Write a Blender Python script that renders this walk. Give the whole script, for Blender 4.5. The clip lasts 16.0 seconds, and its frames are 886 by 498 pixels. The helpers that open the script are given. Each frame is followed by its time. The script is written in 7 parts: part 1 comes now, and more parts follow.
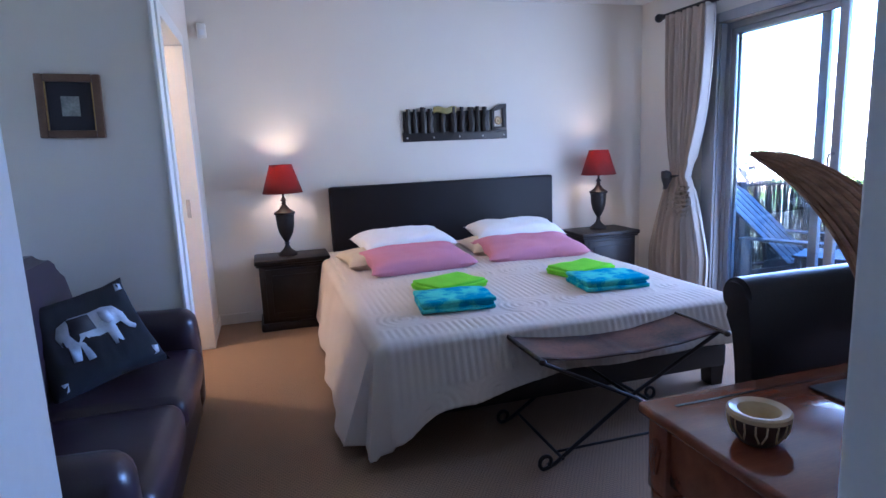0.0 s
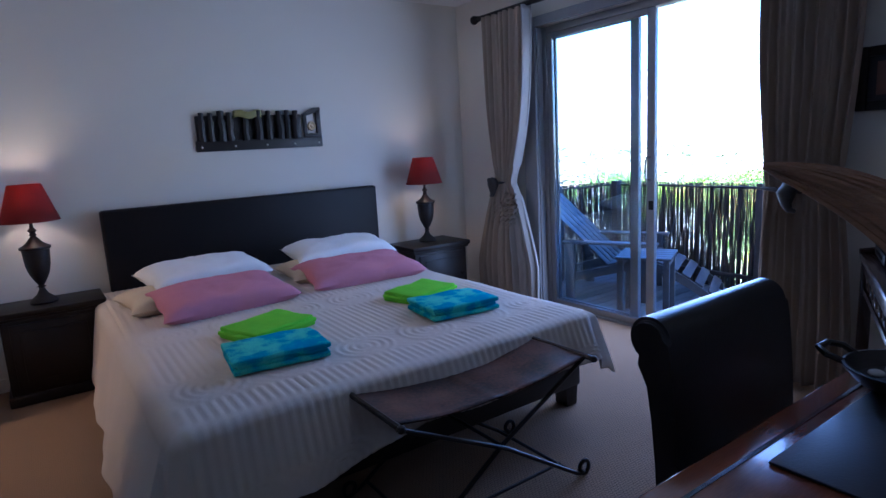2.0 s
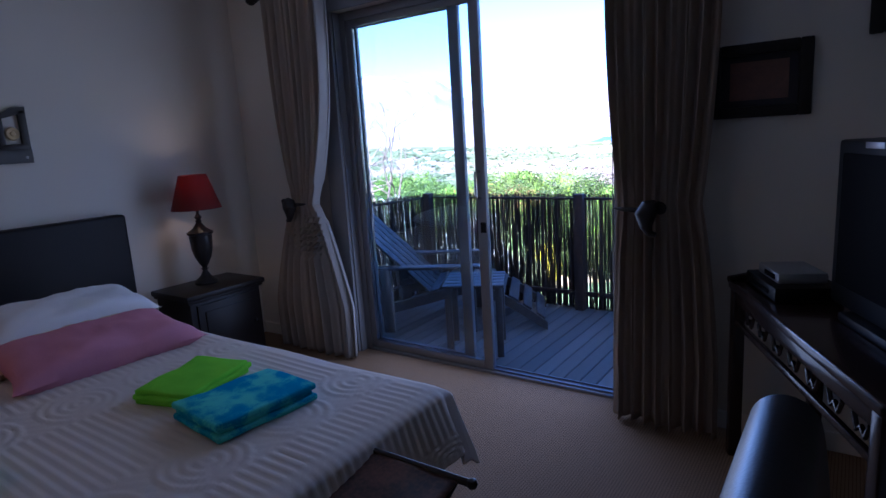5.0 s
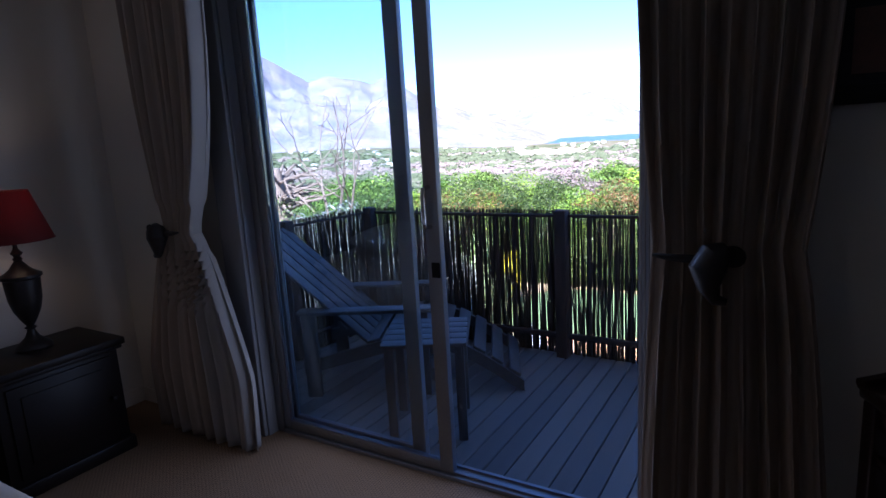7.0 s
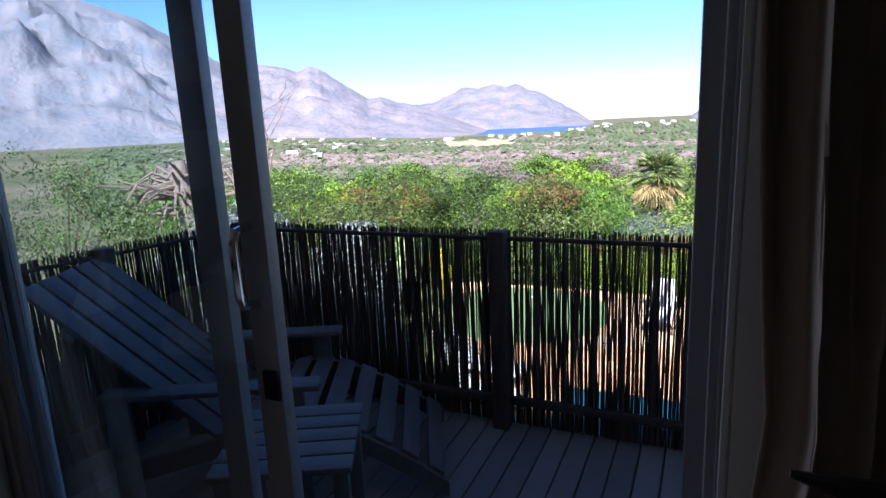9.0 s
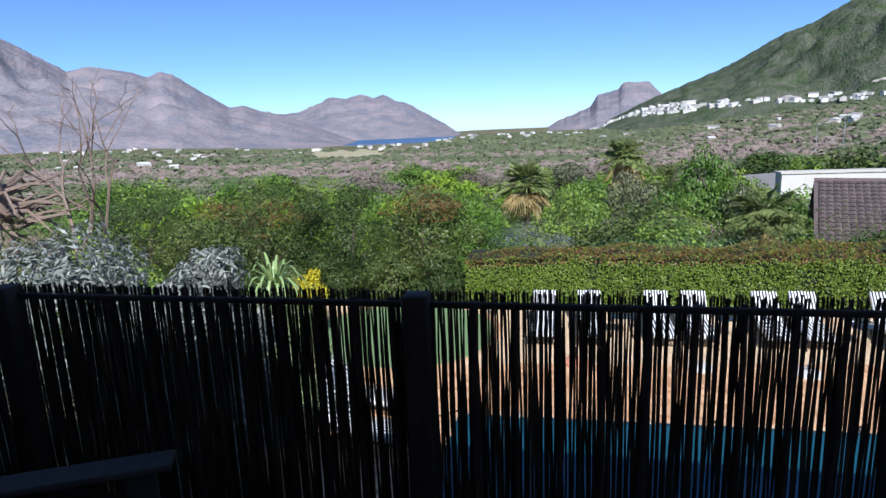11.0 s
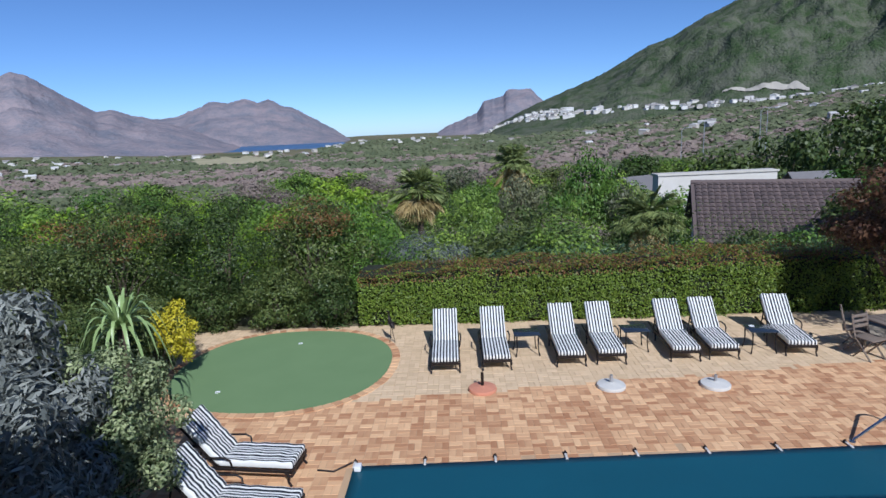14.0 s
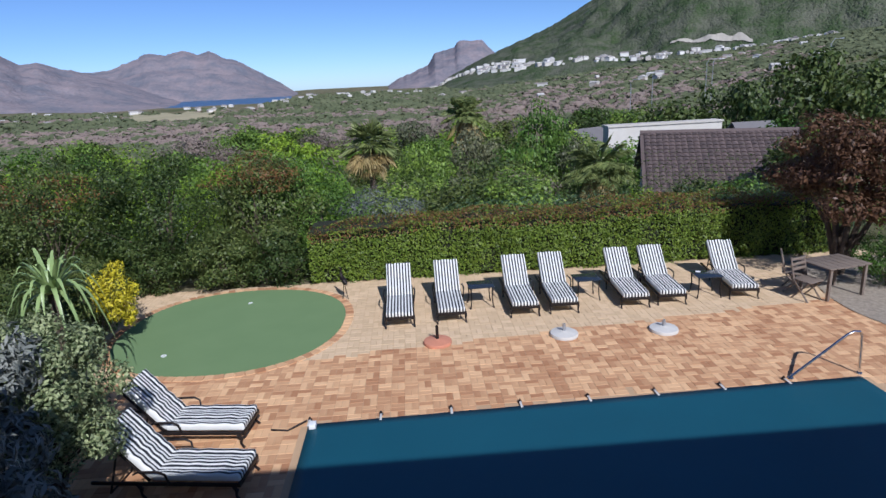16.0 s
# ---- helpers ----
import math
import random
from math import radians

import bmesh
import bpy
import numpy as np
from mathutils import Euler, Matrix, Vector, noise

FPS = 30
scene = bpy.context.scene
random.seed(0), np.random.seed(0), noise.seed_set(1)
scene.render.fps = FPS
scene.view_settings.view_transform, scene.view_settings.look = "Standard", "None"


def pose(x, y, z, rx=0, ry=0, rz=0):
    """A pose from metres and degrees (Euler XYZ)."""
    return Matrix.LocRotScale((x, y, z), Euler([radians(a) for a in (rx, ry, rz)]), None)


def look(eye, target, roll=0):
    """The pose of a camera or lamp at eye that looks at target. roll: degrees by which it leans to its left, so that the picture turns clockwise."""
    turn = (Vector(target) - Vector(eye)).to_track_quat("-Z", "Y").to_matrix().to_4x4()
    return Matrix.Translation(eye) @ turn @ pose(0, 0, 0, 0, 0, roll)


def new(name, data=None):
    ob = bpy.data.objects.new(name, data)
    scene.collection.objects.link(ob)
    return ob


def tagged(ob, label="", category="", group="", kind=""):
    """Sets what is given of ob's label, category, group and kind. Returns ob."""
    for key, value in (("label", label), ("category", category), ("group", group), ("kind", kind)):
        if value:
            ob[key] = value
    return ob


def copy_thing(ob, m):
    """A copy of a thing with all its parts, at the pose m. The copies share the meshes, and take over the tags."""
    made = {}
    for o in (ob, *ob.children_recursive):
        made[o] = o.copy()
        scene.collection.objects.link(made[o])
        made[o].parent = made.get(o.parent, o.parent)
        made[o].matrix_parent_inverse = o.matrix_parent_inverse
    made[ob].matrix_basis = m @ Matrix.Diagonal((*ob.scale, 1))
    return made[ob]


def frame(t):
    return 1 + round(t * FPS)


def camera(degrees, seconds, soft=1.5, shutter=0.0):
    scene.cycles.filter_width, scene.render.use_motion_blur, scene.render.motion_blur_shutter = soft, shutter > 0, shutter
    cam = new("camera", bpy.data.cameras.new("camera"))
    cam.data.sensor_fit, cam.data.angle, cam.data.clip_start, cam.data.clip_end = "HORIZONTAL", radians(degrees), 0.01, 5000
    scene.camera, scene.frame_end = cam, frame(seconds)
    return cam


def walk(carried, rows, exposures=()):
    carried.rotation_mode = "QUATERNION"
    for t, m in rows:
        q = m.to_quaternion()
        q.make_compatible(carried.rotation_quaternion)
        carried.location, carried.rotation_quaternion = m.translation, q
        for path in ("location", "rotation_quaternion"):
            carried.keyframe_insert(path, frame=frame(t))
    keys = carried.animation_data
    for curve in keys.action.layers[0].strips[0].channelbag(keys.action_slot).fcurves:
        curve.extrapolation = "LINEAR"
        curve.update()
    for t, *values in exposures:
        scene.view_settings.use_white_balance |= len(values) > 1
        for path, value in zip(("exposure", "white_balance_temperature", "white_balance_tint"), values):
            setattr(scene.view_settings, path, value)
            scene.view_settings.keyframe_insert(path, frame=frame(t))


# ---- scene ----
cam = camera(74.0, 16.0)
PATH = [
    (0, (0.177, -0.408, 1.328), (0.736, 1.482, 0.986), -2.4),
    (0.5, (0.203, -0.242, 1.335), (0.88, 1.608, 0.992), -2.6),
    (1, (0.229, -0.107, 1.332), (1.055, 1.682, 0.987), -2.8),
    (1.5, (0.269, -0.008, 1.337), (1.251, 1.698, 0.985), -3.1),
    (2, (0.326, 0.1, 1.337), (1.444, 1.722, 0.989), -3.2),
    (2.5, (0.366, 0.171, 1.347), (1.573, 1.725, 0.994), -3.3),
    (3, (0.361, 0.224, 1.361), (1.652, 1.71, 1.007), -3.3),
    (3.5, (0.359, 0.328, 1.365), (1.751, 1.719, 1.008), -3.3),
    (4, (0.434, 0.491, 1.349), (1.931, 1.767, 0.988), -3.3),
    (4.5, (0.635, 0.679, 1.366), (2.199, 1.871, 1.0), -3.4),
    (5, (0.857, 0.79, 1.381), (2.459, 1.927, 1.009), -3.5),
    (5.2, (0.944, 0.876, 1.361), (2.573, 1.98, 1.003), -3.3),
    (7.5, (2.075, 1.408, 1.367), (3.76, 2.412, 0.975), -3.3),
    (8, (2.323, 1.498, 1.359), (4.025, 2.464, 0.949), -3.2),
    (10.3, (3.37, 2.02, 1.355), (5.25, 2.565, 0.953), -2.2),
    (11, (3.631, 2.137, 1.357), (5.547, 2.543, 0.955), -2.3),
    (11.5, (3.968, 2.233, 1.343), (5.908, 2.512, 0.941), -2.4),
    (12, (4.223, 2.265, 1.33), (6.174, 2.443, 0.928), -2.5),
    (12.5, (4.437, 2.25, 1.353), (6.392, 2.377, 0.951), -2.6),
    (13, (4.676, 2.246, 1.353), (6.632, 2.355, 0.952), -2.6),
    (13.5, (4.893, 2.252, 1.356), (6.85, 2.334, 0.955), -2.6),
    (14, (5.022, 2.268, 1.346), (6.981, 2.32, 0.947), -2.4),
    (14.5, (5.13, 2.284, 1.347), (7.09, 2.316, 0.952), -2.4),
    (15, (5.189, 2.286, 1.323), (7.148, 2.298, 0.92), -2.4),
    (15.5, (5.212, 2.267, 1.294), (7.157, 2.247, 0.828), -2.4),
    (16, (5.224, 2.225, 1.247), (7.144, 2.13, 0.695), -2.7),
]
walk(cam, [(t, look(eye, target, roll)) for t, eye, target, roll in PATH],
     [(0, 5.4, 4880, 20), (1.5, 4.58, 4680, 20), (3.5, 3.55, 4730, 23), (5, 2.95, 4950, 25), (7.5, 2.1, 5400, 22), (8.2, 1.9, 5550, 19), (10.3, 0.78, 5750, 11), (12, 0.30, 5600, 10), (14.5, 0.0, 5500, 12), (16, 0.0, 5650, 14)])

# ---- world and sun ----
SUN_WAY = Vector((0.74, 0.24, -0.66)).normalized()
world = bpy.data.worlds.new("world")
scene.world = world
world.use_nodes = True
sky = world.node_tree.nodes.new("ShaderNodeTexSky")
sky.sky_type = 'NISHITA'
sky.sun_disc = False
sky.sun_elevation = math.asin(-SUN_WAY.z)
sky.sun_rotation = math.atan2(-SUN_WAY.x, -SUN_WAY.y)
sky.altitude = 50
sky.air_density = 0.6
sky.dust_density = 0.2
sky.ozone_density = 6.0
world.node_tree.links.new(sky.outputs[0], world.node_tree.nodes["Background"].inputs[0])
world.node_tree.nodes["Background"].inputs[1].default_value = 0.107
sun_data = bpy.data.lights.new("sun", 'SUN')
sun_data.energy = 4.6
sun_data.angle = radians(0.5)
sun_data.color = (1.0, 0.95, 0.87)
sun = new("sun", sun_data)
sun.matrix_world = Matrix.Translation((-20, -10, 30)) @ SUN_WAY.to_track_quat("-Z", "Y").to_matrix().to_4x4()

# area lamp added in the sliding door's opening, standing in for sky light
door_data = bpy.data.lights.new("door_skylight", 'AREA')
door_data.shape = 'RECTANGLE'
door_data.size, door_data.size_y = 1.55, 1.95
door_data.energy = 1.4
door_data.color = (0.76, 0.86, 1.0)
door_light = new("door_skylight", door_data)
door_light.matrix_world = look((3.62, 2.55, 1.06), (0.0, 2.55, 0.9))


# ---- materials ----
def mat(name, col, col2=None, rough=0.6, metal=0.0, scale=8.0, bump=0.15, fine=60.0, spread=0.5, per="", spec=0.5, stretch=(1, 1, 1), coat=0.0, bumpdist=0.004):
    """A surface in two tones, mixed by a coarse and a fine noise, or from piece to piece (per: island, object)."""
    m = bpy.data.materials.new(name)
    m.use_nodes = True
    nt = m.node_tree
    b = nt.nodes["Principled BSDF"]
    col2 = col2 or tuple(c * 0.75 for c in col)
    tc = nt.nodes.new("ShaderNodeTexCoord")
    mp = nt.nodes.new("ShaderNodeMapping")
    mp.inputs["Scale"].default_value = stretch
    nt.links.new(tc.outputs["Object"], mp.inputs[0])
    n1 = nt.nodes.new("ShaderNodeTexNoise")
    n1.inputs["Scale"].default_value = scale
    n1.inputs["Detail"].default_value = 5
    n2 = nt.nodes.new("ShaderNodeTexNoise")
    n2.inputs["Scale"].default_value = fine
    n2.inputs["Detail"].default_value = 3
    for n in (n1, n2):
        nt.links.new(mp.outputs[0], n.inputs["Vector"])
    avg = nt.nodes.new("ShaderNodeMix")
    avg.inputs[0].default_value = 0.35
    nt.links.new(n1.outputs["Fac"], avg.inputs[2])
    nt.links.new(n2.outputs["Fac"], avg.inputs[3])
    src = avg.outputs[0]
    if per:
        if per == "island":
            g = nt.nodes.new("ShaderNodeNewGeometry")
            rnd = g.outputs["Random Per Island"]
        else:
            g = nt.nodes.new("ShaderNodeObjectInfo")
            rnd = g.outputs["Random"]
        mx = nt.nodes.new("ShaderNodeMix")
        mx.inputs[0].default_value = 0.6
        nt.links.new(src, mx.inputs[2])
        nt.links.new(rnd, mx.inputs[3])
        src = mx.outputs[0]
    ramp = nt.nodes.new("ShaderNodeValToRGB")
    ramp.color_ramp.elements[0].position = 0.5 - spread / 2
    ramp.color_ramp.elements[1].position = 0.5 + spread / 2
    ramp.color_ramp.elements[0].color = (*col2, 1)
    ramp.color_ramp.elements[1].color = (*col, 1)
    nt.links.new(src, ramp.inputs[0])
    nt.links.new(ramp.outputs[0], b.inputs["Base Color"])
    b.inputs["Roughness"].default_value = rough
    b.inputs["Metallic"].default_value = metal
    b.inputs["Specular IOR Level"].default_value = spec
    b.inputs["Coat Weight"].default_value = coat
    if bump:
        bp = nt.nodes.new("ShaderNodeBump")
        bp.inputs["Strength"].default_value = bump
        bp.inputs["Distance"].default_value = bumpdist
        nt.links.new(avg.outputs[0], bp.inputs["Height"])
        nt.links.new(bp.outputs[0], b.inputs["Normal"])
    return m


def glow(name, col, strength):
    m = bpy.data.materials.new(name)
    m.use_nodes = True
    b = m.node_tree.nodes["Principled BSDF"]
    b.inputs["Base Color"].default_value = (*col, 1)
    b.inputs["Emission Color"].default_value = (*col, 1)
    b.inputs["Emission Strength"].default_value = strength
    return m


def glass_mat():
    m = bpy.data.materials.new("window_glass")
    m.use_nodes = True
    b = m.node_tree.nodes["Principled BSDF"]
    b.inputs["Base Color"].default_value = (0.88, 0.95, 0.98, 1)
    b.inputs["Transmission Weight"].default_value = 1.0
    b.inputs["Roughness"].default_value = 0.0
    b.inputs["IOR"].default_value = 1.45
    return m


def shade_mat():
    m = bpy.data.materials.new("lampshade_cloth")
    m.use_nodes = True
    nt = m.node_tree
    out = nt.nodes["Material Output"]
    b = nt.nodes["Principled BSDF"]
    b.inputs["Base Color"].default_value = (0.10, 0.012, 0.010, 1)
    b.inputs["Roughness"].default_value = 0.8
    tr = nt.nodes.new("ShaderNodeBsdfTranslucent")
    tr.inputs[0].default_value = (0.55, 0.07, 0.04, 1)
    mx = nt.nodes.new("ShaderNodeMixShader")
    mx.inputs[0].default_value = 0.22
    nt.links.new(b.outputs[0], mx.inputs[1])
    nt.links.new(tr.outputs[0], mx.inputs[2])
    nt.links.new(mx.outputs[0], out.inputs[0])
    return m


def leaf_mat(name, dark, light, rough=0.45, trans=0.25, vary=0.0, per="island", scale=0.6, fine=3):
    """Leaves that differ from one to the next and let some light through."""
    m = mat(name, light, dark, rough=rough, per=per, bump=0, spread=0.7 if per else 0.4, scale=scale, fine=fine, spec=0.3)
    nt = m.node_tree
    out = nt.nodes["Material Output"]
    b = nt.nodes["Principled BSDF"]
    if vary:
        # each plant has a tone of its own
        oi = nt.nodes.new("ShaderNodeObjectInfo")
        hs = nt.nodes.new("ShaderNodeHueSaturation")
        for sock, lo, hi in (("Value", 1 - vary, 1 + vary), ("Hue", 0.5 + 0.06 * vary, 0.5 - 0.06 * vary)):
            mr = nt.nodes.new("ShaderNodeMapRange")
            mr.inputs[3].default_value = lo
            mr.inputs[4].default_value = hi
            nt.links.new(oi.outputs["Random"], mr.inputs[0])
            nt.links.new(mr.outputs[0], hs.inputs[sock])
        nt.links.new(b.inputs["Base Color"].links[0].from_socket, hs.inputs["Color"])
        nt.links.new(hs.outputs[0], b.inputs["Base Color"])
    tr = nt.nodes.new("ShaderNodeBsdfTranslucent")
    nt.links.new(b.inputs["Base Color"].links[0].from_socket, tr.inputs[0])
    mx = nt.nodes.new("ShaderNodeMixShader")
    mx.inputs[0].default_value = trans
    nt.links.new(b.outputs[0], mx.inputs[1])
    nt.links.new(tr.outputs[0], mx.inputs[2])
    nt.links.new(mx.outputs[0], out.inputs[0])
    return m


def woven(name, col, col2, pitch, bump=0.5, rough=0.9):
    """A woven floor covering: rows of small knots."""
    m = mat(name, col, col2, rough=rough, scale=1.5, fine=90, bump=0, spread=0.8, spec=0.2)
    nt = m.node_tree
    b = nt.nodes["Principled BSDF"]
    tc = nt.nodes.new("ShaderNodeTexCoord")
    v = nt.nodes.new("ShaderNodeTexBrick")
    v.inputs["Scale"].default_value = 1.0 / pitch
    v.inputs["Brick Width"].default_value = 1.4
    v.inputs["Row Height"].default_value = 1.0
    v.inputs["Mortar Size"].default_value = 0.16
    v.inputs["Mortar Smooth"].default_value = 1.0
    nt.links.new(tc.outputs["Object"], v.inputs["Vector"])
    base = b.inputs["Base Color"].links[0].from_socket
    mul = nt.nodes.new("ShaderNodeMix")
    mul.data_type = 'RGBA'
    mul.blend_type = 'MIX'
    nt.links.new(v.outputs["Fac"], mul.inputs[0])
    nt.links.new(base, mul.inputs[6])
    mul.inputs[7].default_value = (*(c * 0.45 for c in col2), 1)
    nt.links.new(mul.outputs[2], b.inputs["Base Color"])
    bp = nt.nodes.new("ShaderNodeBump")
    bp.invert = True
    bp.inputs["Strength"].default_value = bump
    bp.inputs["Distance"].default_value = 0.004
    nt.links.new(v.outputs["Fac"], bp.inputs["Height"])
    nt.links.new(bp.outputs[0], b.inputs["Normal"])
    return m


def striped(name, a, b2, pitch, axis):
    """Cloth with printed stripes."""
    m = mat(name, a, tuple(c * 0.85 for c in a), rough=0.85, scale=6, fine=200, bump=0.2)
    nt = m.node_tree
    b = nt.nodes["Principled BSDF"]
    tc = nt.nodes.new("ShaderNodeTexCoord")
    w = nt.nodes.new("ShaderNodeTexWave")
    w.bands_direction = axis
    w.inputs["Scale"].default_value = 0.31416 / pitch
    w.inputs["Distortion"].default_value = 0.12
    w.inputs["Detail"].default_value = 1.0
    nt.links.new(tc.outputs["Object"], w.inputs["Vector"])
    r = nt.nodes.new("ShaderNodeValToRGB")
    r.color_ramp.elements[0].position = 0.46
    r.color_ramp.elements[1].position = 0.54
    nt.links.new(w.outputs["Fac"], r.inputs[0])
    base = b.inputs["Base Color"].links[0].from_socket
    mx = nt.nodes.new("ShaderNodeMix")
    mx.data_type = 'RGBA'
    nt.links.new(r.outputs[0], mx.inputs[0])
    nt.links.new(base, mx.inputs[6])
    mx.inputs[7].default_value = (*b2, 1)
    nt.links.new(mx.outputs[2], b.inputs["Base Color"])
    return m


M_WALL = mat("wall_paint", (0.74, 0.695, 0.62), (0.68, 0.635, 0.56), rough=0.85, scale=1.2, fine=140, bump=0.12, spread=0.8)
M_CEIL = mat("ceiling_paint", (0.78, 0.77, 0.75), (0.72, 0.71, 0.69), rough=0.9, scale=1.0, fine=100, bump=0.05)
M_TRIM = mat("white_gloss_paint", (0.80, 0.78, 0.73), (0.72, 0.70, 0.66), rough=0.4, scale=4, fine=80, bump=0.05)
M_CARPET = woven("woven_carpet", (0.35, 0.225, 0.135), (0.26, 0.165, 0.10), 0.012)
M_DARKWOOD = mat("dark_stained_wood", (0.012, 0.007, 0.006), (0.006, 0.004, 0.0035), rough=0.45, scale=3, fine=60, stretch=(1, 6, 1), bump=0.1, spec=0.35)
M_REDWOOD = mat("red_mahogany", (0.27, 0.080, 0.036), (0.10, 0.030, 0.016), rough=0.16, scale=2.5, fine=40, stretch=(1, 9, 9), bump=0.08, spread=0.6, coat=0.4)
M_BLACKWOOD = mat("black_lacquered_wood", (0.035, 0.016, 0.013), (0.015, 0.009, 0.008), rough=0.25, scale=3, fine=50, bump=0.06, coat=0.3)
M_LEATHER = mat("black_leather", (0.008, 0.006, 0.008), (0.005, 0.004, 0.005), rough=0.36, scale=7, fine=220, bump=0.35, spec=0.4)
M_HEADB = mat("headboard_leather", (0.009, 0.006, 0.007), (0.005, 0.004, 0.005), rough=0.5, scale=5, fine=200, bump=0.3, spec=0.25)
M_HIDE = mat("worn_leather_hide", (0.130, 0.055, 0.036), (0.010, 0.007, 0.008), rough=0.36, spec=0.3, scale=6, fine=70, bump=0.3, spread=0.22)
M_IRON = mat("wrought_iron", (0.018, 0.016, 0.016), (0.035, 0.028, 0.024), rough=0.45, metal=0.7, scale=20, fine=150, bump=0.2)
M_QUILT = mat("quilted_cotton", (0.62, 0.54, 0.46), (0.54, 0.47, 0.40), rough=0.9, scale=3, fine=260, bump=0.25, spec=0.2)
M_WHITE = mat("white_cotton", (0.80, 0.80, 0.80), (0.72, 0.73, 0.75), rough=0.9, scale=4, fine=250, bump=0.2, spec=0.2)
M_CREAM = mat("cream_cotton", (0.62, 0.52, 0.38), (0.54, 0.45, 0.32), rough=0.9, scale=4, fine=250, bump=0.2, spec=0.2)
M_PINK = mat("pink_cotton", (0.56, 0.24, 0.30), (0.48, 0.19, 0.25), rough=0.9, scale=4, fine=250, bump=0.2, spec=0.2)
M_LIME = mat("lime_towel", (0.22, 0.62, 0.03), (0.15, 0.48, 0.02), rough=0.95, scale=15, fine=350, bump=0.6, spec=0.1)
M_TEAL = mat("turquoise_beach_towel", (0.012, 0.24, 0.40), (0.12, 0.56, 0.46), rough=0.95, scale=11, fine=350, bump=0.6, spec=0.1, spread=0.08)
M_CURTAIN = mat("curtain_linen", (0.42, 0.34, 0.27), (0.34, 0.27, 0.21), rough=0.9, scale=5, fine=300, bump=0.25, stretch=(1, 1, 0.3), spec=0.1)
M_LINING = mat("curtain_lining", (0.38, 0.355, 0.335), (0.32, 0.30, 0.28), rough=0.9, scale=5, fine=300, bump=0.2, spec=0.1)
M_ALU = mat("grey_aluminium", (0.36, 0.36, 0.37), (0.28, 0.28, 0.29), rough=0.45, metal=0.55, scale=5, fine=90, bump=0.05)
M_PANEL = mat("grey_painted_timber", (0.34, 0.34, 0.35), (0.27, 0.27, 0.29), rough=0.6, scale=3, fine=60, stretch=(4, 4, 0.6), bump=0.15)
M_STEEL = mat("polished_steel", (0.70, 0.70, 0.70), (0.60, 0.60, 0.62), rough=0.16, metal=1.0, scale=10, fine=100, bump=0.03)
M_URN = mat("bronzed_resin", (0.030, 0.024, 0.022), (0.014, 0.012, 0.012), rough=0.42, scale=14, fine=80, bump=0.35, metal=0.3)
M_SHADE = shade_mat()
M_BULB = glow("lit_bulb", (1.0, 0.72, 0.36), 0.9)
M_GLASS = glass_mat()
M_DECK = mat("weathered_deck_board", (0.29, 0.26, 0.235), (0.15, 0.135, 0.125), rough=0.75, scale=2.2, fine=40, stretch=(0.6, 14, 6), bump=0.4, per="object", spread=0.8)
M_REED = mat("dark_reed", (0.085, 0.055, 0.035), (0.030, 0.020, 0.014), rough=0.8, scale=4, fine=80, stretch=(6, 6, 1), bump=0.4, per="object")
M_REEDJ = mat("dark_reed_far", (0.085, 0.055, 0.035), (0.030, 0.020, 0.014), rough=0.8, scale=4, fine=80, stretch=(6, 6, 1), bump=0.4, per="island")
M_POST = mat("rough_fence_timber", (0.085, 0.052, 0.040), (0.035, 0.022, 0.018), rough=0.8, scale=4, fine=60, stretch=(6, 6, 1), bump=0.5)
M_GARDEN = mat("stained_garden_timber", (0.13, 0.11, 0.10), (0.07, 0.06, 0.055), rough=0.6, scale=3, fine=50, stretch=(1, 8, 8), bump=0.3)
M_BLACKP = mat("black_plastic", (0.006, 0.006, 0.007), (0.004, 0.004, 0.005), rough=0.4, scale=8, fine=100, bump=0.03, spec=0.25)
M_SCREEN = mat("dark_screen", (0.004, 0.004, 0.005), (0.003, 0.003, 0.004), rough=0.6, bump=0, spec=0.05)
M_SILVER = mat("silver_plastic", (0.45, 0.46, 0.48), (0.38, 0.39, 0.41), rough=0.35, metal=0.5, scale=8, fine=100, bump=0.03)
M_SPATHE = mat("dried_palm_spathe", (0.46, 0.25, 0.13), (0.15, 0.070, 0.038), rough=0.65, scale=5, fine=60, stretch=(14, 1.2, 14), bump=0.7, spread=0.5, bumpdist=0.008)
M_POTTERY = mat("cream_glaze", (0.60, 0.46, 0.26), (0.52, 0.38, 0.20), rough=0.3, scale=10, fine=80, bump=0.05)
M_BROWNGLZ = mat("dark_brown_glaze", (0.045, 0.018, 0.010), (0.030, 0.012, 0.008), rough=0.3, scale=10, fine=80, bump=0.08)
M_PEBBLE = mat("pale_pebble", (0.55, 0.52, 0.48), (0.40, 0.37, 0.34), rough=0.6, per="object", scale=20, fine=90, bump=0.2)
M_FRAMEW = mat("brown_gilt_moulding", (0.16, 0.085, 0.045), (0.09, 0.045, 0.025), rough=0.45, scale=12, fine=90, bump=0.15)
M_GILT = mat("gilt_fillet", (0.45, 0.30, 0.12), (0.35, 0.22, 0.08), rough=0.35, metal=0.8, scale=20, fine=90, bump=0.1)
M_MATBOARD = mat("dark_mount_board", (0.035, 0.032, 0.040), (0.028, 0.026, 0.032), rough=0.8, scale=5, fine=120, bump=0.05)
M_PRINT = mat("pale_print", (0.42, 0.42, 0.38), (0.16, 0.19, 0.17), rough=0.7, scale=18, fine=90, bump=0, spread=0.3)
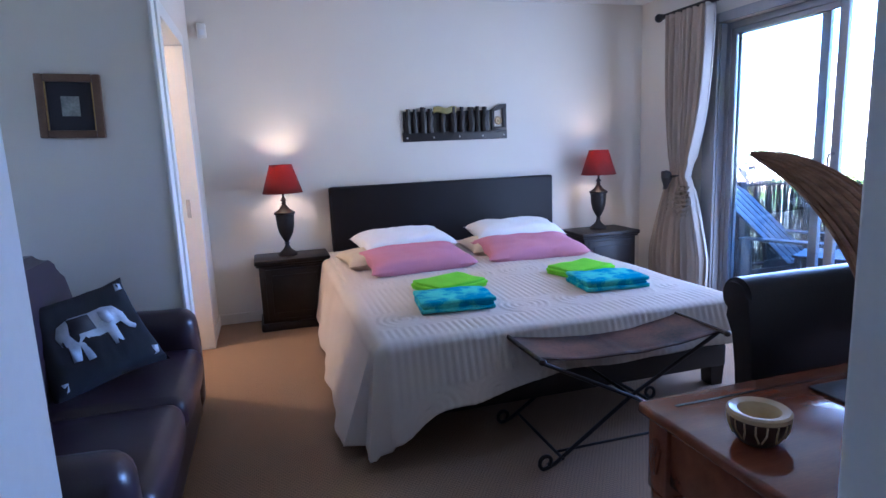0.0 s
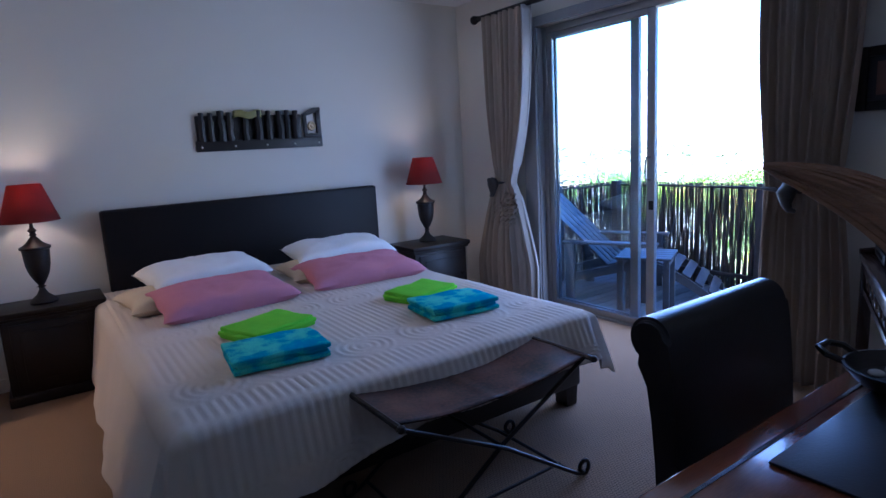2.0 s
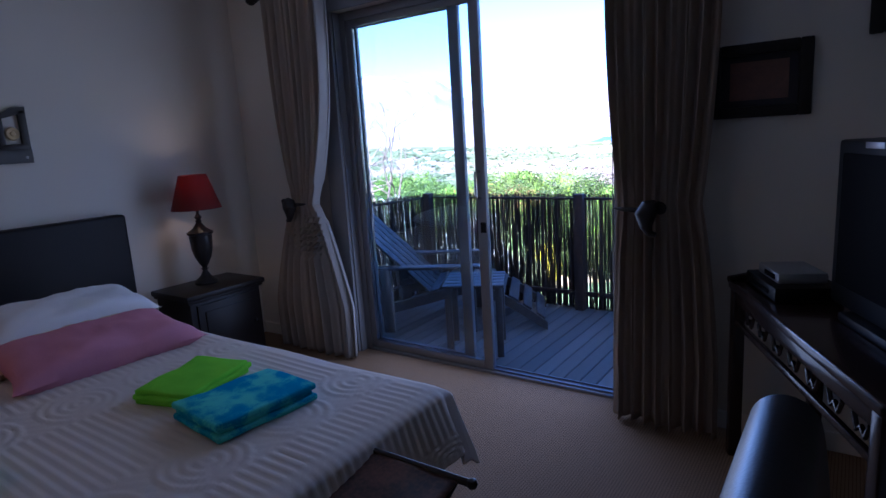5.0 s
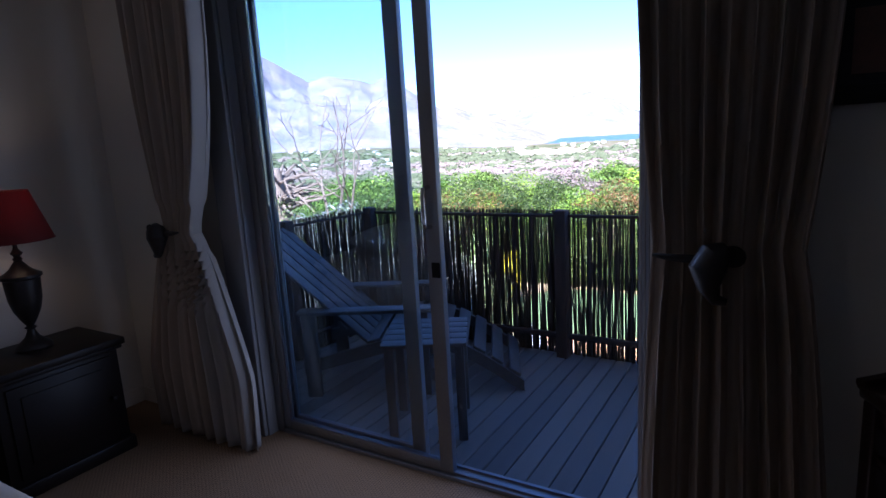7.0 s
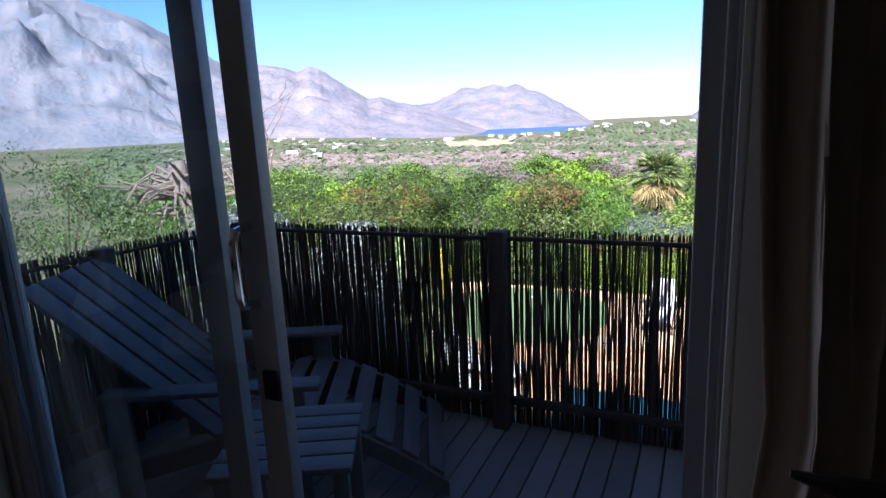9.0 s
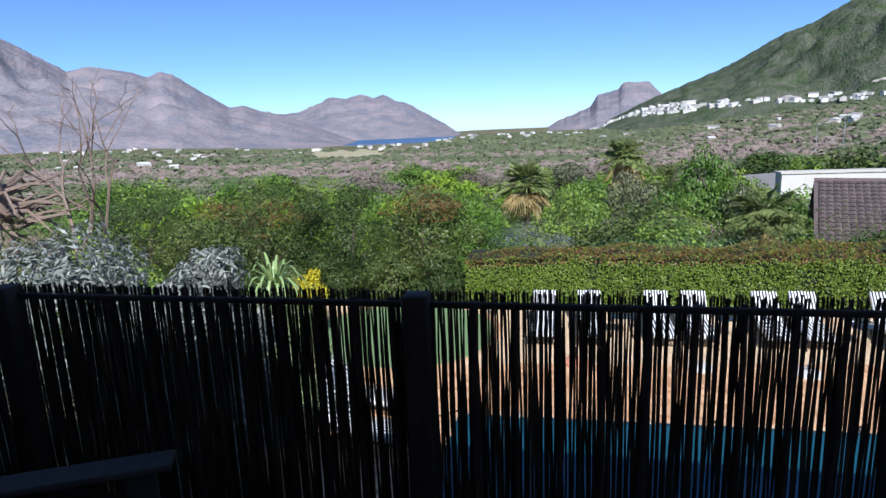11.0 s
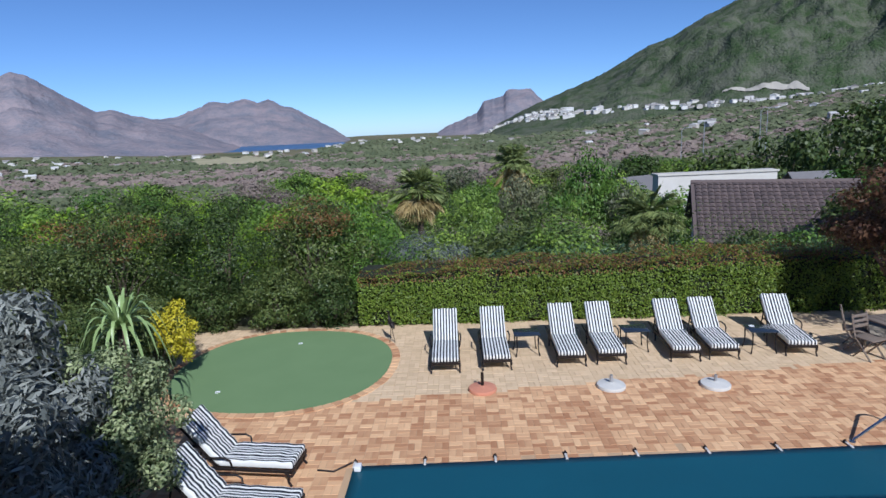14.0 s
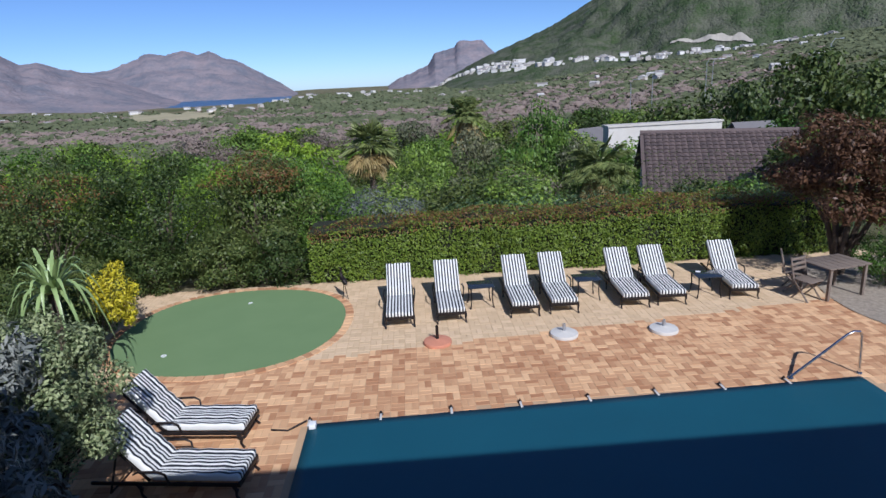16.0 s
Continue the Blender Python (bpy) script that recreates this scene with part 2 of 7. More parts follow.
M_REDPRINT = mat("reddish_print", (0.22, 0.10, 0.07), (0.12, 0.07, 0.06), rough=0.7, scale=14, fine=90, bump=0, spread=0.4)
M_CARVED = mat("carved_black_wood", (0.026, 0.020, 0.018), (0.012, 0.010, 0.010), rough=0.45, scale=14, fine=90, bump=0.3)
M_OCHRE = mat("ochre_paint", (0.34, 0.30, 0.10), (0.20, 0.18, 0.06), rough=0.6, scale=18, fine=90, bump=0.1)
M_DARKCLOTH = mat("black_cloth", (0.010, 0.010, 0.014), (0.007, 0.007, 0.010), rough=0.9, scale=8, fine=260, bump=0.3)
M_SILVERTHR = mat("pale_embroidery", (0.52, 0.56, 0.62), (0.30, 0.34, 0.40), rough=0.7, scale=25, fine=220, bump=0.5, spread=0.4)
# garden
M_BRICK = mat("clay_paver", (0.76, 0.48, 0.26), (0.40, 0.19, 0.09), rough=0.85, scale=6, fine=80, bump=0.4, per="object", spread=0.65)
M_BRICKJ = mat("clay_paver_far", (0.76, 0.48, 0.26), (0.40, 0.19, 0.09), rough=0.85, scale=6, fine=80, bump=0.4, per="island", spread=0.65)
M_TAN = mat("sand_paver", (0.70, 0.52, 0.33), (0.55, 0.40, 0.24), rough=0.88, scale=5, fine=90, bump=0.4, per="island", spread=0.8)
M_BED = mat("paving_sand", (0.56, 0.38, 0.23), (0.42, 0.28, 0.16), rough=0.95, scale=3, fine=120, bump=0.4)
M_TURF = mat("artificial_turf", (0.185, 0.275, 0.130), (0.155, 0.240, 0.110), rough=0.95, scale=1.2, fine=260, bump=0.5, spec=0.1)
M_COVER = mat("pool_cover_vinyl", (0.010, 0.085, 0.125), (0.008, 0.070, 0.105), rough=0.5, scale=0.8, fine=40, bump=0.15)
M_STRIPE_Y = striped("striped_cushion_cross", (0.82, 0.82, 0.79), (0.022, 0.025, 0.032), 0.066, 'Y')
M_CAST = mat("bronze_cast_metal", (0.028, 0.020, 0.018), (0.018, 0.013, 0.012), rough=0.5, metal=0.4, scale=12, fine=90, bump=0.2)
M_BASEW = mat("white_concrete", (0.66, 0.64, 0.60), (0.52, 0.50, 0.46), rough=0.8, scale=6, fine=80, bump=0.2)
M_BASER = mat("red_painted_concrete", (0.62, 0.27, 0.17), (0.50, 0.20, 0.12), rough=0.8, scale=6, fine=80, bump=0.2)
M_GRAVEL = mat("pale_gravel", (0.42, 0.36, 0.28), (0.22, 0.18, 0.14), rough=0.95, scale=14, fine=60, bump=1.0, bumpdist=0.02, spread=0.35)
M_SOIL = mat("valley_floor", (0.070, 0.095, 0.035), (0.25, 0.20, 0.135), rough=1.0, scale=0.006, fine=0.05, bump=0, spread=0.35, spec=0.05)
M_SEA = mat("sea_water", (0.07, 0.14, 0.26), (0.06, 0.12, 0.22), rough=0.5, scale=0.01, fine=0.2, bump=0)
M_MTN_G = mat("green_mountain_scrub", (0.052, 0.082, 0.034), (0.125, 0.130, 0.095), rough=1.0, scale=0.03, fine=0.22, bump=1.0, bumpdist=14.0, spread=0.22, spec=0.05)
# purple-grey rock tone with distance haze mixed into the colour itself
M_MTN_P = mat("haze_tinted_sandstone", (0.29, 0.245, 0.255), (0.165, 0.17, 0.20), rough=1.0, scale=0.012, fine=0.09, bump=0.7, bumpdist=18.0, spread=0.24, spec=0.05)
M_QUARRY = mat("pale_bare_earth", (0.50, 0.46, 0.39), (0.36, 0.33, 0.28), rough=1.0, scale=0.05, fine=0.5, bump=0, spec=0.05)
M_HOUSEW = mat("white_house_wall", (0.74, 0.72, 0.68), (0.52, 0.48, 0.42), rough=0.9, per="object", bump=0, scale=0.3, fine=2)
M_HOUSEJ = mat("white_house_wall_far", (0.74, 0.72, 0.68), (0.46, 0.42, 0.38), rough=0.9, per="island", bump=0, scale=0.3, fine=2)
M_ROOFG = mat("grey_roof", (0.20, 0.19, 0.19), (0.13, 0.12, 0.12), rough=0.8, per="object", bump=0.2, scale=1, fine=8)
M_ROOFT = mat("brown_concrete_tile", (0.150, 0.110, 0.100), (0.100, 0.075, 0.070), rough=0.8, per="island", bump=0.2, scale=1, fine=14)
M_BARK = mat("bark", (0.12, 0.085, 0.060), (0.06, 0.045, 0.034), rough=0.95, scale=5, fine=40, stretch=(4, 4, 0.7), bump=0.8, bumpdist=0.02)
M_DEADWOOD = mat("dead_pale_wood", (0.30, 0.22, 0.17), (0.16, 0.11, 0.085), rough=0.9, scale=6, fine=50, stretch=(4, 4, 0.8), bump=0.5)
L_HEDGE = leaf_mat("hedge_leaf", (0.070, 0.125, 0.014), (0.230, 0.310, 0.040))
L_REDTIP = leaf_mat("red_tip_leaf", (0.125, 0.070, 0.024), (0.30, 0.150, 0.060))
L_DARK = leaf_mat("dark_shrub_leaf", (0.030, 0.060, 0.014), (0.165, 0.205, 0.058), vary=0.3)
L_GREEN = leaf_mat("fresh_green_leaf", (0.065, 0.130, 0.022), (0.235, 0.360, 0.062), vary=0.35)
L_LIME = leaf_mat("bright_green_leaf", (0.110, 0.210, 0.016), (0.290, 0.420, 0.040), vary=0.15)
L_GREY = leaf_mat("silver_grey_leaf", (0.12, 0.135, 0.120), (0.42, 0.44, 0.40))
L_VARI = leaf_mat("variegated_leaf", (0.035, 0.070, 0.020), (0.52, 0.58, 0.30))
L_YEL = leaf_mat("yellow_leaf", (0.42, 0.36, 0.02), (0.72, 0.62, 0.04))
L_BROWN = leaf_mat("russet_leaf", (0.070, 0.035, 0.022), (0.200, 0.110, 0.060))
L_ALOE = mat("aloe_leaf", (0.32, 0.42, 0.16), (0.19, 0.28, 0.10), rough=0.4, scale=3, fine=30, bump=0.1)
L_PALM = leaf_mat("palm_leaf", (0.085, 0.125, 0.035), (0.30, 0.34, 0.12))
L_DRYPALM = leaf_mat("dry_palm_leaf", (0.28, 0.20, 0.08), (0.56, 0.44, 0.20))
M_TABLETOP = mat("dark_glazed_tabletop", (0.03, 0.04, 0.055), (0.02, 0.028, 0.04), rough=0.12, scale=4, fine=60, bump=0.02)
L_OLIVE = leaf_mat("olive_scrub_leaf", (0.065, 0.080, 0.038), (0.22, 0.23, 0.13), vary=0.3)
L_BLUE = leaf_mat("blue_grey_leaf", (0.085, 0.10, 0.090), (0.27, 0.30, 0.28))
L_BLADE = leaf_mat("blue_green_blade", (0.045, 0.090, 0.045), (0.14, 0.22, 0.10))
# both foliage tones below are lightened, distance haze put into the colour
L_FAR = leaf_mat("haze_lifted_foliage", (0.095, 0.120, 0.060), (0.200, 0.220, 0.120), rough=0.9, trans=0.3, per="", scale=0.035, fine=0.4)
L_FARB = leaf_mat("haze_lifted_bare_trees", (0.22, 0.175, 0.150), (0.34, 0.275, 0.230), rough=0.95, trans=0.3, vary=0.2, per="", scale=0.06, fine=0.5)


# ---- helpers ----
def finish(ob, smooth=True):
    if smooth:
        ob.data.shade_smooth()
        try:
            ob.data.set_sharp_from_angle(angle=radians(40))
        except Exception:
            pass
    return ob


def thing(name, label, category, x=0, y=0, z=0, rz=0, group="", kind=""):
    ob = new(name)
    ob.empty_display_size = 0.1
    ob.matrix_world = pose(x, y, z, 0, 0, rz)
    return tagged(ob, label, category, group, kind)


def part(name, bm, material, parent=None, label="", smooth=True, solid=0.0):
    me = bpy.data.meshes.new(name)
    if isinstance(bm, bmesh.types.BMesh):
        bmesh.ops.recalc_face_normals(bm, faces=bm.faces)
        bm.to_mesh(me)
        bm.free()
    else:
        me = bm
    me.materials.clear()
    me.materials.append(material)
    ob = new(name, me)
    if parent:
        ob.parent = parent
    if label:
        tagged(ob, label)
    finish(ob, smooth)
    if solid:
        s = ob.modifiers.new("thick", 'SOLIDIFY')
        s.thickness = solid
        s.offset = 0
    return ob


def struct(name, bm, material, label, category, smooth=False):
    return tagged(part(name, bm, material, smooth=smooth), label, category, kind="structure")


def B():
    return bmesh.new()


def box(bm, x0, x1, y0, y1, z0, z1, bev=0.0, seg=2, m=None):
    r = bmesh.ops.create_cube(bm, size=1.0)
    vs = r["verts"]
    for v in vs:
        v.co = Vector((x0 + (v.co.x + .5) * (x1 - x0), y0 + (v.co.y + .5) * (y1 - y0), z0 + (v.co.z + .5) * (z1 - z0)))
    if bev:
        es = list({e for v in vs for e in v.link_edges})
        r = bmesh.ops.bevel(bm, geom=es, offset=bev, segments=seg, affect='EDGES', profile=0.5)
        vs = list({v for f in r["faces"] for v in f.verts} | {v for v in vs if v.is_valid})
    if m is not None:
        bmesh.ops.transform(bm, matrix=m, verts=vs)
    return bm


def tube(bm, pts, r, n=8, caps=True):
    pts = [Vector(p) for p in pts]
    rs = r if isinstance(r, (list, tuple)) else [r] * len(pts)
    rings = []
    side = None
    for i, p in enumerate(pts):
        d = (pts[min(i + 1, len(pts) - 1)] - pts[max(i - 1, 0)]).normalized()
        if side is None:
            side = d.orthogonal().normalized()
        side = (side - d * side.dot(d)).normalized()
        up = d.cross(side)
        rings.append([bm.verts.new(p + (side * math.cos(2 * math.pi * k / n) + up * math.sin(2 * math.pi * k / n)) * rs[i]) for k in range(n)])
    for a, b in zip(rings, rings[1:]):
        for k in range(n):
            bm.faces.new((a[k], a[(k + 1) % n], b[(k + 1) % n], b[k]))
    if caps:
        bm.faces.new(rings[0][::-1])
        bm.faces.new(rings[-1])
    return bm


def lathe(bm, prof, n=28, x=0, y=0):
    rings = []
    for r, z in prof:
        if r < 1e-5:
            rings.append([bm.verts.new((x, y, z))])
        else:
            rings.append([bm.verts.new((x + r * math.cos(2 * math.pi * k / n), y + r * math.sin(2 * math.pi * k / n), z)) for k in range(n)])
    for a, b in zip(rings, rings[1:]):
        for k in range(n):
            q = [a[k % len(a)], a[(k + 1) % len(a)], b[(k + 1) % len(b)], b[k % len(b)]]
            q = list(dict.fromkeys(q))
            if len(q) > 2:
                bm.faces.new(q)
    return bm


def sheet(bm, f, nu, nv, wrap=False):
    g = [[bm.verts.new(f(i / nu, j / nv)) for j in range(nv + 1)] for i in range(nu + (0 if wrap else 1))]
    for i in range(nu):
        for j in range(nv):
            a, b = g[i], g[(i + 1) % len(g)]
            bm.faces.new((a[j], b[j], b[j + 1], a[j + 1]))
    return bm


def prism(bm, outline, a, b, axis="y"):
    """An outline in two coordinates, drawn out along the third from a to b."""
    def put(p, w):
        return {"y": (p[0], w, p[1]), "x": (w, p[0], p[1]), "z": (p[0], p[1], w)}[axis]
    v0 = [bm.verts.new(put(p, a)) for p in outline]
    v1 = [bm.verts.new(put(p, b)) for p in outline]
    bm.faces.new(v0)
    bm.faces.new(v1[::-1])
    n = len(outline)
    for k in range(n):
        bm.faces.new((v0[k], v0[(k + 1) % n], v1[(k + 1) % n], v1[k]))
    return bm


def pillow(bm, cx, cy, cz, lx, ly, h, m=None, pinch=0.12, nu=28, nv=20, seed=0):
    """A stuffed cushion, thick in the middle, with drawn-out corners and creases."""
    def f(sgn):
        def g(u, v):
            a, b = u * 2 - 1, v * 2 - 1
            t = max(0.0, (1 - a ** 4)) ** 0.5 * max(0.0, (1 - b ** 4)) ** 0.5
            k = 1 - pinch * ((1 - b * b) * abs(a) ** 6)
            q = 1 - pinch * ((1 - a * a) * abs(b) ** 6)
            p = Vector((a * lx / 2 * k, b * ly / 2 * q, sgn * h / 2 * t))
            w = noise.noise(Vector((a * 2.2 + seed, b * 2.2, sgn))) * 0.12 * h + abs(noise.noise(Vector((a * 5 + seed, b * 3, 4)))) * 0.10 * h
            p.z += w * t
            p = (m @ p) if m else p
            return p + Vector((cx, cy, cz))
        return g
    sheet(bm, f(1), nu, nv)
    sheet(bm, f(-1), nu, nv)
    bmesh.ops.remove_doubles(bm, verts=bm.verts, dist=0.0008)
    return bm


def mesh_np(name, verts, faces_n, sides=4):
    """A mesh from arrays: verts (n, 3), faces (m, sides)."""
    me = bpy.data.meshes.new(name)
    nf = len(faces_n)
    me.vertices.add(len(verts))
    me.vertices.foreach_set("co", np.asarray(verts, np.float32).ravel())
    me.loops.add(nf * sides)
    me.loops.foreach_set("vertex_index", np.asarray(faces_n, np.int32).ravel())
    me.polygons.add(nf)
    me.polygons.foreach_set("loop_start", np.arange(0, nf * sides, sides, dtype=np.int32))
    me.update(calc_edges=True)
    me.validate()
    return me


def leaves(name, P, N, size, aspect, rng, droop=0.0):
    """Small folded leaves at points P, facing roughly along N."""
    n = len(P)
    d = rng.normal(size=(n, 3))
    d[:, 2] -= droop
    d -= N * (d * N).sum(1, keepdims=True)
    d /= np.linalg.norm(d, axis=1, keepdims=True) + 1e-9
    s = np.cross(N, d)
    L = size * rng.uniform(0.6, 1.3, (n, 1))
    W = L * aspect
    base = P - d * L * 0.5
    tip = P + d * L * 0.5 - N * L * 0.12
    a = P + s * W * 0.5 + N * L * 0.05
    b = P - s * W * 0.5 + N * L * 0.05
    V = np.stack([base, a, tip, b], 1).reshape(-1, 3)
    F = np.arange(n * 4).reshape(n, 4)
    return mesh_np(name, V, F)


def crown_points(blobs, n, rng, shell=0.35, flat=0.0):
    """Points in a crown made of clumps: near the skin of each clump, with ways out."""
    w = np.array([b[3] * b[4] * b[5] for b in blobs]) ** 0.67
    idx = rng.choice(len(blobs), n, p=w / w.sum())
    Bl = np.array(blobs)[idx]
    d = rng.normal(size=(n, 3))
    d /= np.linalg.norm(d, axis=1, keepdims=True)
    r = 1 - shell * rng.random((n, 1)) ** 1.6
    lump = 1 + 0.16 * np.sin(d[:, :1] * 7 + Bl[:, :1] * 9) * np.cos(d[:, 1:2] * 6 + Bl[:, 1:2] * 5) + 0.10 * np.sin(d[:, 2:3] * 13 + Bl[:, 2:3] * 4)
    P = Bl[:, :3] + d * r * lump * Bl[:, 3:6]
    N = d / Bl[:, 3:6]
    N /= np.linalg.norm(N, axis=1, keepdims=True)
    N = N + rng.normal(size=(n, 3)) * 0.36
    N[:, 2] += 0.3
    N /= np.linalg.norm(N, axis=1, keepdims=True)
    return P, N


def clumps(cx, cy, cz, rx, ry, rz, k, rng, small=0.45):
    """A crown's clumps: a body with smaller ones round it."""
    out = [(cx, cy, cz, rx * 0.72, ry * 0.72, rz * 0.78)]
    for _ in range(k):
        d = rng.normal(size=3)
        d /= np.linalg.norm(d)
        s = small * rng.uniform(0.55, 1.1)
        q = rng.uniform(0.58, 0.98)
        out.append((cx + d[0] * rx * q, cy + d[1] * ry * q, cz + d[2] * rz * q, rx * s, ry * s, rz * s * rng.uniform(0.75, 1.0)))
    return out


def shrub(name, label, category, blobs, n, size, aspect, material, seed, base, trunk=0.05, group="", droop=0.0, twigs=10):
    """A leafy shrub or tree: stems that fork up into the clumps, and a crown of leaves."""
    rng = np.random.default_rng(seed)
    e = thing(name, label, category, *base, group=group)
    off = np.array(base)
    P, N = crown_points(blobs, n, rng)
    part("crown", leaves("crown", P - off, N, size, aspect, rng, droop), material, e, smooth=False)
    bm = B()
    for i, b in enumerate(blobs[:twigs]):
        tip = Vector(b[:3]) - Vector(base)
        mid = Vector((tip.x * 0.35, tip.y * 0.35, tip.z * 0.55)) + Vector(rng.normal(size=3) * 0.05)
        k = trunk * (1.0 if i == 0 else 0.55)
        tube(bm, [(0, 0, -0.1), mid * 0.5 + Vector((0, 0, 0.0)), mid, tip], [k, k * 0.8, k * 0.6, k * 0.2], 6)
    part("stem", bm, M_BARK, e)
    return e

# ---- the room ----
WX, WY = 3.60, 4.45          # inner faces of the window wall and the bed wall
CEIL = 2.52
SIDE, PICY, LEFTX, NEARY = -0.27, 2.79, -1.02, 0.08

bm = B()
box(bm, -2.6, WX + 0.13, -2.2, WY + 0.2, -0.2, 0.0)
struct("floor", bm, M_CARPET, "beige woven carpet floor with a fine knotted weave", "carpet")
bm = B()
box(bm, -2.8, WX + 0.2, -2.4, WY + 0.2, CEIL, CEIL + 0.15)
struct("ceiling", bm, M_CEIL, "plain white plastered ceiling", "ceiling")
bm = B()
box(bm, SIDE - 2.2, WX + 0.2, WY, WY + 0.2, 0, CEIL)
struct("wall_north", bm, M_WALL, "off-white painted plaster wall behind the bed", "wall")
bm = B()
box(bm, WX, WX + 0.2, 3.465, WY, 0, CEIL)
box(bm, WX, WX + 0.2, -2.2, 1.70, 0, CEIL)
box(bm, WX, WX + 0.2, 1.70, 3.465, 2.17, CEIL)
struct("wall_east", bm, M_WALL, "off-white painted wall with a wide sliding door opening", "wall")
bm = B()
box(bm, LEFTX - 0.12, -0.012, NEARY - 0.12, NEARY, 0, CEIL)
box(bm, 0.835, WX, NEARY - 0.12, NEARY, 0, CEIL)
box(bm, -0.012, 0.835, NEARY - 0.12, NEARY, 2.08, CEIL)
struct("wall_south", bm, M_WALL, "off-white painted wall with the entrance doorway", "wall")
bm = B()
box(bm, LEFTX - 0.12, LEFTX, NEARY, PICY, 0, CEIL)
struct("wall_west", bm, M_WALL, "off-white painted wall behind the sofa", "wall")
bm = B()
box(bm, LEFTX - 0.12, SIDE, PICY, PICY + 0.11, 0, CEIL)
struct("wall_alcove", bm, M_WALL, "off-white painted wall beside the sofa with a framed picture", "wall")
D0, D1 = PICY + 0.18, 3.86
bm = B()
box(bm, SIDE - 0.11, SIDE, PICY + 0.11, D0, 0, CEIL)
box(bm, SIDE - 0.11, SIDE, D1, WY, 0, CEIL)
box(bm, SIDE - 0.11, SIDE, D0, D1, 2.05, CEIL)
struct("wall_side", bm, M_WALL, "off-white painted wall with the side doorway", "wall")
# lobby behind the entrance and the lit room behind the side doorway
bm = B()
box(bm, -0.75, -0.65, -2.2, NEARY - 0.12, 0, CEIL)
box(bm, 1.45, 1.55, -2.2, NEARY - 0.12, 0, CEIL)
box(bm, -0.75, 1.55, -2.3, -2.2, 0, CEIL)
struct("wall_lobby", bm, M_WALL, "plain off-white lobby walls behind the entrance", "wall")
bm = B()
box(bm, SIDE - 2.2, SIDE - 2.1, PICY + 0.11, WY, 0, CEIL)
box(bm, SIDE - 2.2, LEFTX - 0.12, PICY, PICY + 0.11, 0, CEIL)
struct("wall_bathroom", bm, M_WALL, "warm-lit cream walls of the adjoining room", "wall")

# door casings
bm = B()
for y0, y1 in ((D0 - 0.07, D0 + 0.012), (D1 - 0.012, D1 + 0.07)):
    box(bm, SIDE - 0.115, SIDE + 0.016, y0, y1, 0, 2.05, 0.004)
box(bm, SIDE - 0.115, SIDE + 0.016, D0 - 0.07, D1 + 0.07, 2.04, 2.12, 0.004)
struct("door_frame_side", bm, M_TRIM, "cream painted door frame of the side doorway", "door frame")
bm = B()
box(bm, SIDE - 0.07, SIDE - 0.045, D1 - 0.0135, D1 - 0.011, 0.93, 1.05, 0.001)
ob = struct("strike_plate", bm, M_STEEL, "small steel strike plate in the door frame", "strike plate")
bm = B()
for x0, x1 in ((-0.08, 0.001), (0.823, 0.905)):
    box(bm, x0, x1, NEARY - 0.135, NEARY + 0.016, 0, 2.085, 0.005)
box(bm, -0.08, 0.905, NEARY - 0.135, NEARY + 0.016, 2.075, 2.15, 0.005)
struct("door_frame_entrance", bm, M_TRIM, "white painted frame of the entrance doorway", "door frame")
# corner bead on the alcove's corner
bm = B()
box(bm, SIDE - 0.012, SIDE + 0.006, PICY - 0.006, PICY + 0.10, 0.0, CEIL - 0.002, 0.004)
struct("corner_bead", bm, M_TRIM, "white painted corner trim", "trim")
# open inner door of the side doorway
e = thing("door_1", "cream painted panel door standing open into the next room", "door", SIDE - 0.10, D0 + 0.03, 0, 172, kind="structure")
bm = B()
box(bm, 0.0, 0.80, -0.02, 0.02, 0.01, 2.03, 0.003)
part("leaf", bm, M_TRIM, e)
for z0, z1 in ((0.2, 0.9), (1.1, 1.85)):
    bm = B()
    box(bm, 0.12, 0.68, -0.028, 0.028, z0, z1, 0.006)
    part("panel", bm, M_TRIM, e)
for z in (0.25, 1.75):
    bm = B()
    tube(bm, [(-0.004, 0.018, z), (-0.004, 0.018, z + 0.09)], 0.007)
    part("hinge", bm, M_STEEL, e)
# warm ceiling light of the next room
e = thing("ceiling_light", "round warm-lit ceiling light in the next room", "lamp", SIDE - 1.0, 3.7, CEIL - 0.001)
bm = B()
lathe(bm, [(0.0, -0.09), (0.07, -0.085), (0.12, -0.055), (0.14, -0.01), (0.14, 0.0)])
part("diffuser", bm, glow("warm_diffuser", (1.0, 0.66, 0.36), 3.0), e)
lamp_data = bpy.data.lights.new("bathroom_lamp", 'POINT')
lamp_data.energy = 0.75
lamp_data.color = (1.0, 0.68, 0.40)
lamp_data.shadow_soft_size = 0.14
lo = new("bathroom_lamp", lamp_data)
lo.location = (SIDE - 1.0, 3.7, CEIL - 0.28)

# skirting
bm = B()
box(bm, SIDE, WX - 0.0, WY - 0.015, WY, 0, 0.085, 0.004)
box(bm, WX - 0.015, WX, NEARY, 1.58, 0, 0.085, 0.004)
box(bm, WX - 0.015, WX, 3.602, WY - 0.016, 0, 0.085, 0.004)
box(bm, LEFTX, SIDE, PICY - 0.015, PICY, 0, 0.085, 0.004)
box(bm, SIDE, SIDE + 0.013, D1 + 0.075, WY - 0.016, 0, 0.085, 0.004)
struct("baseboard", bm, M_WALL, "painted skirting board in the wall's colour", "baseboard")
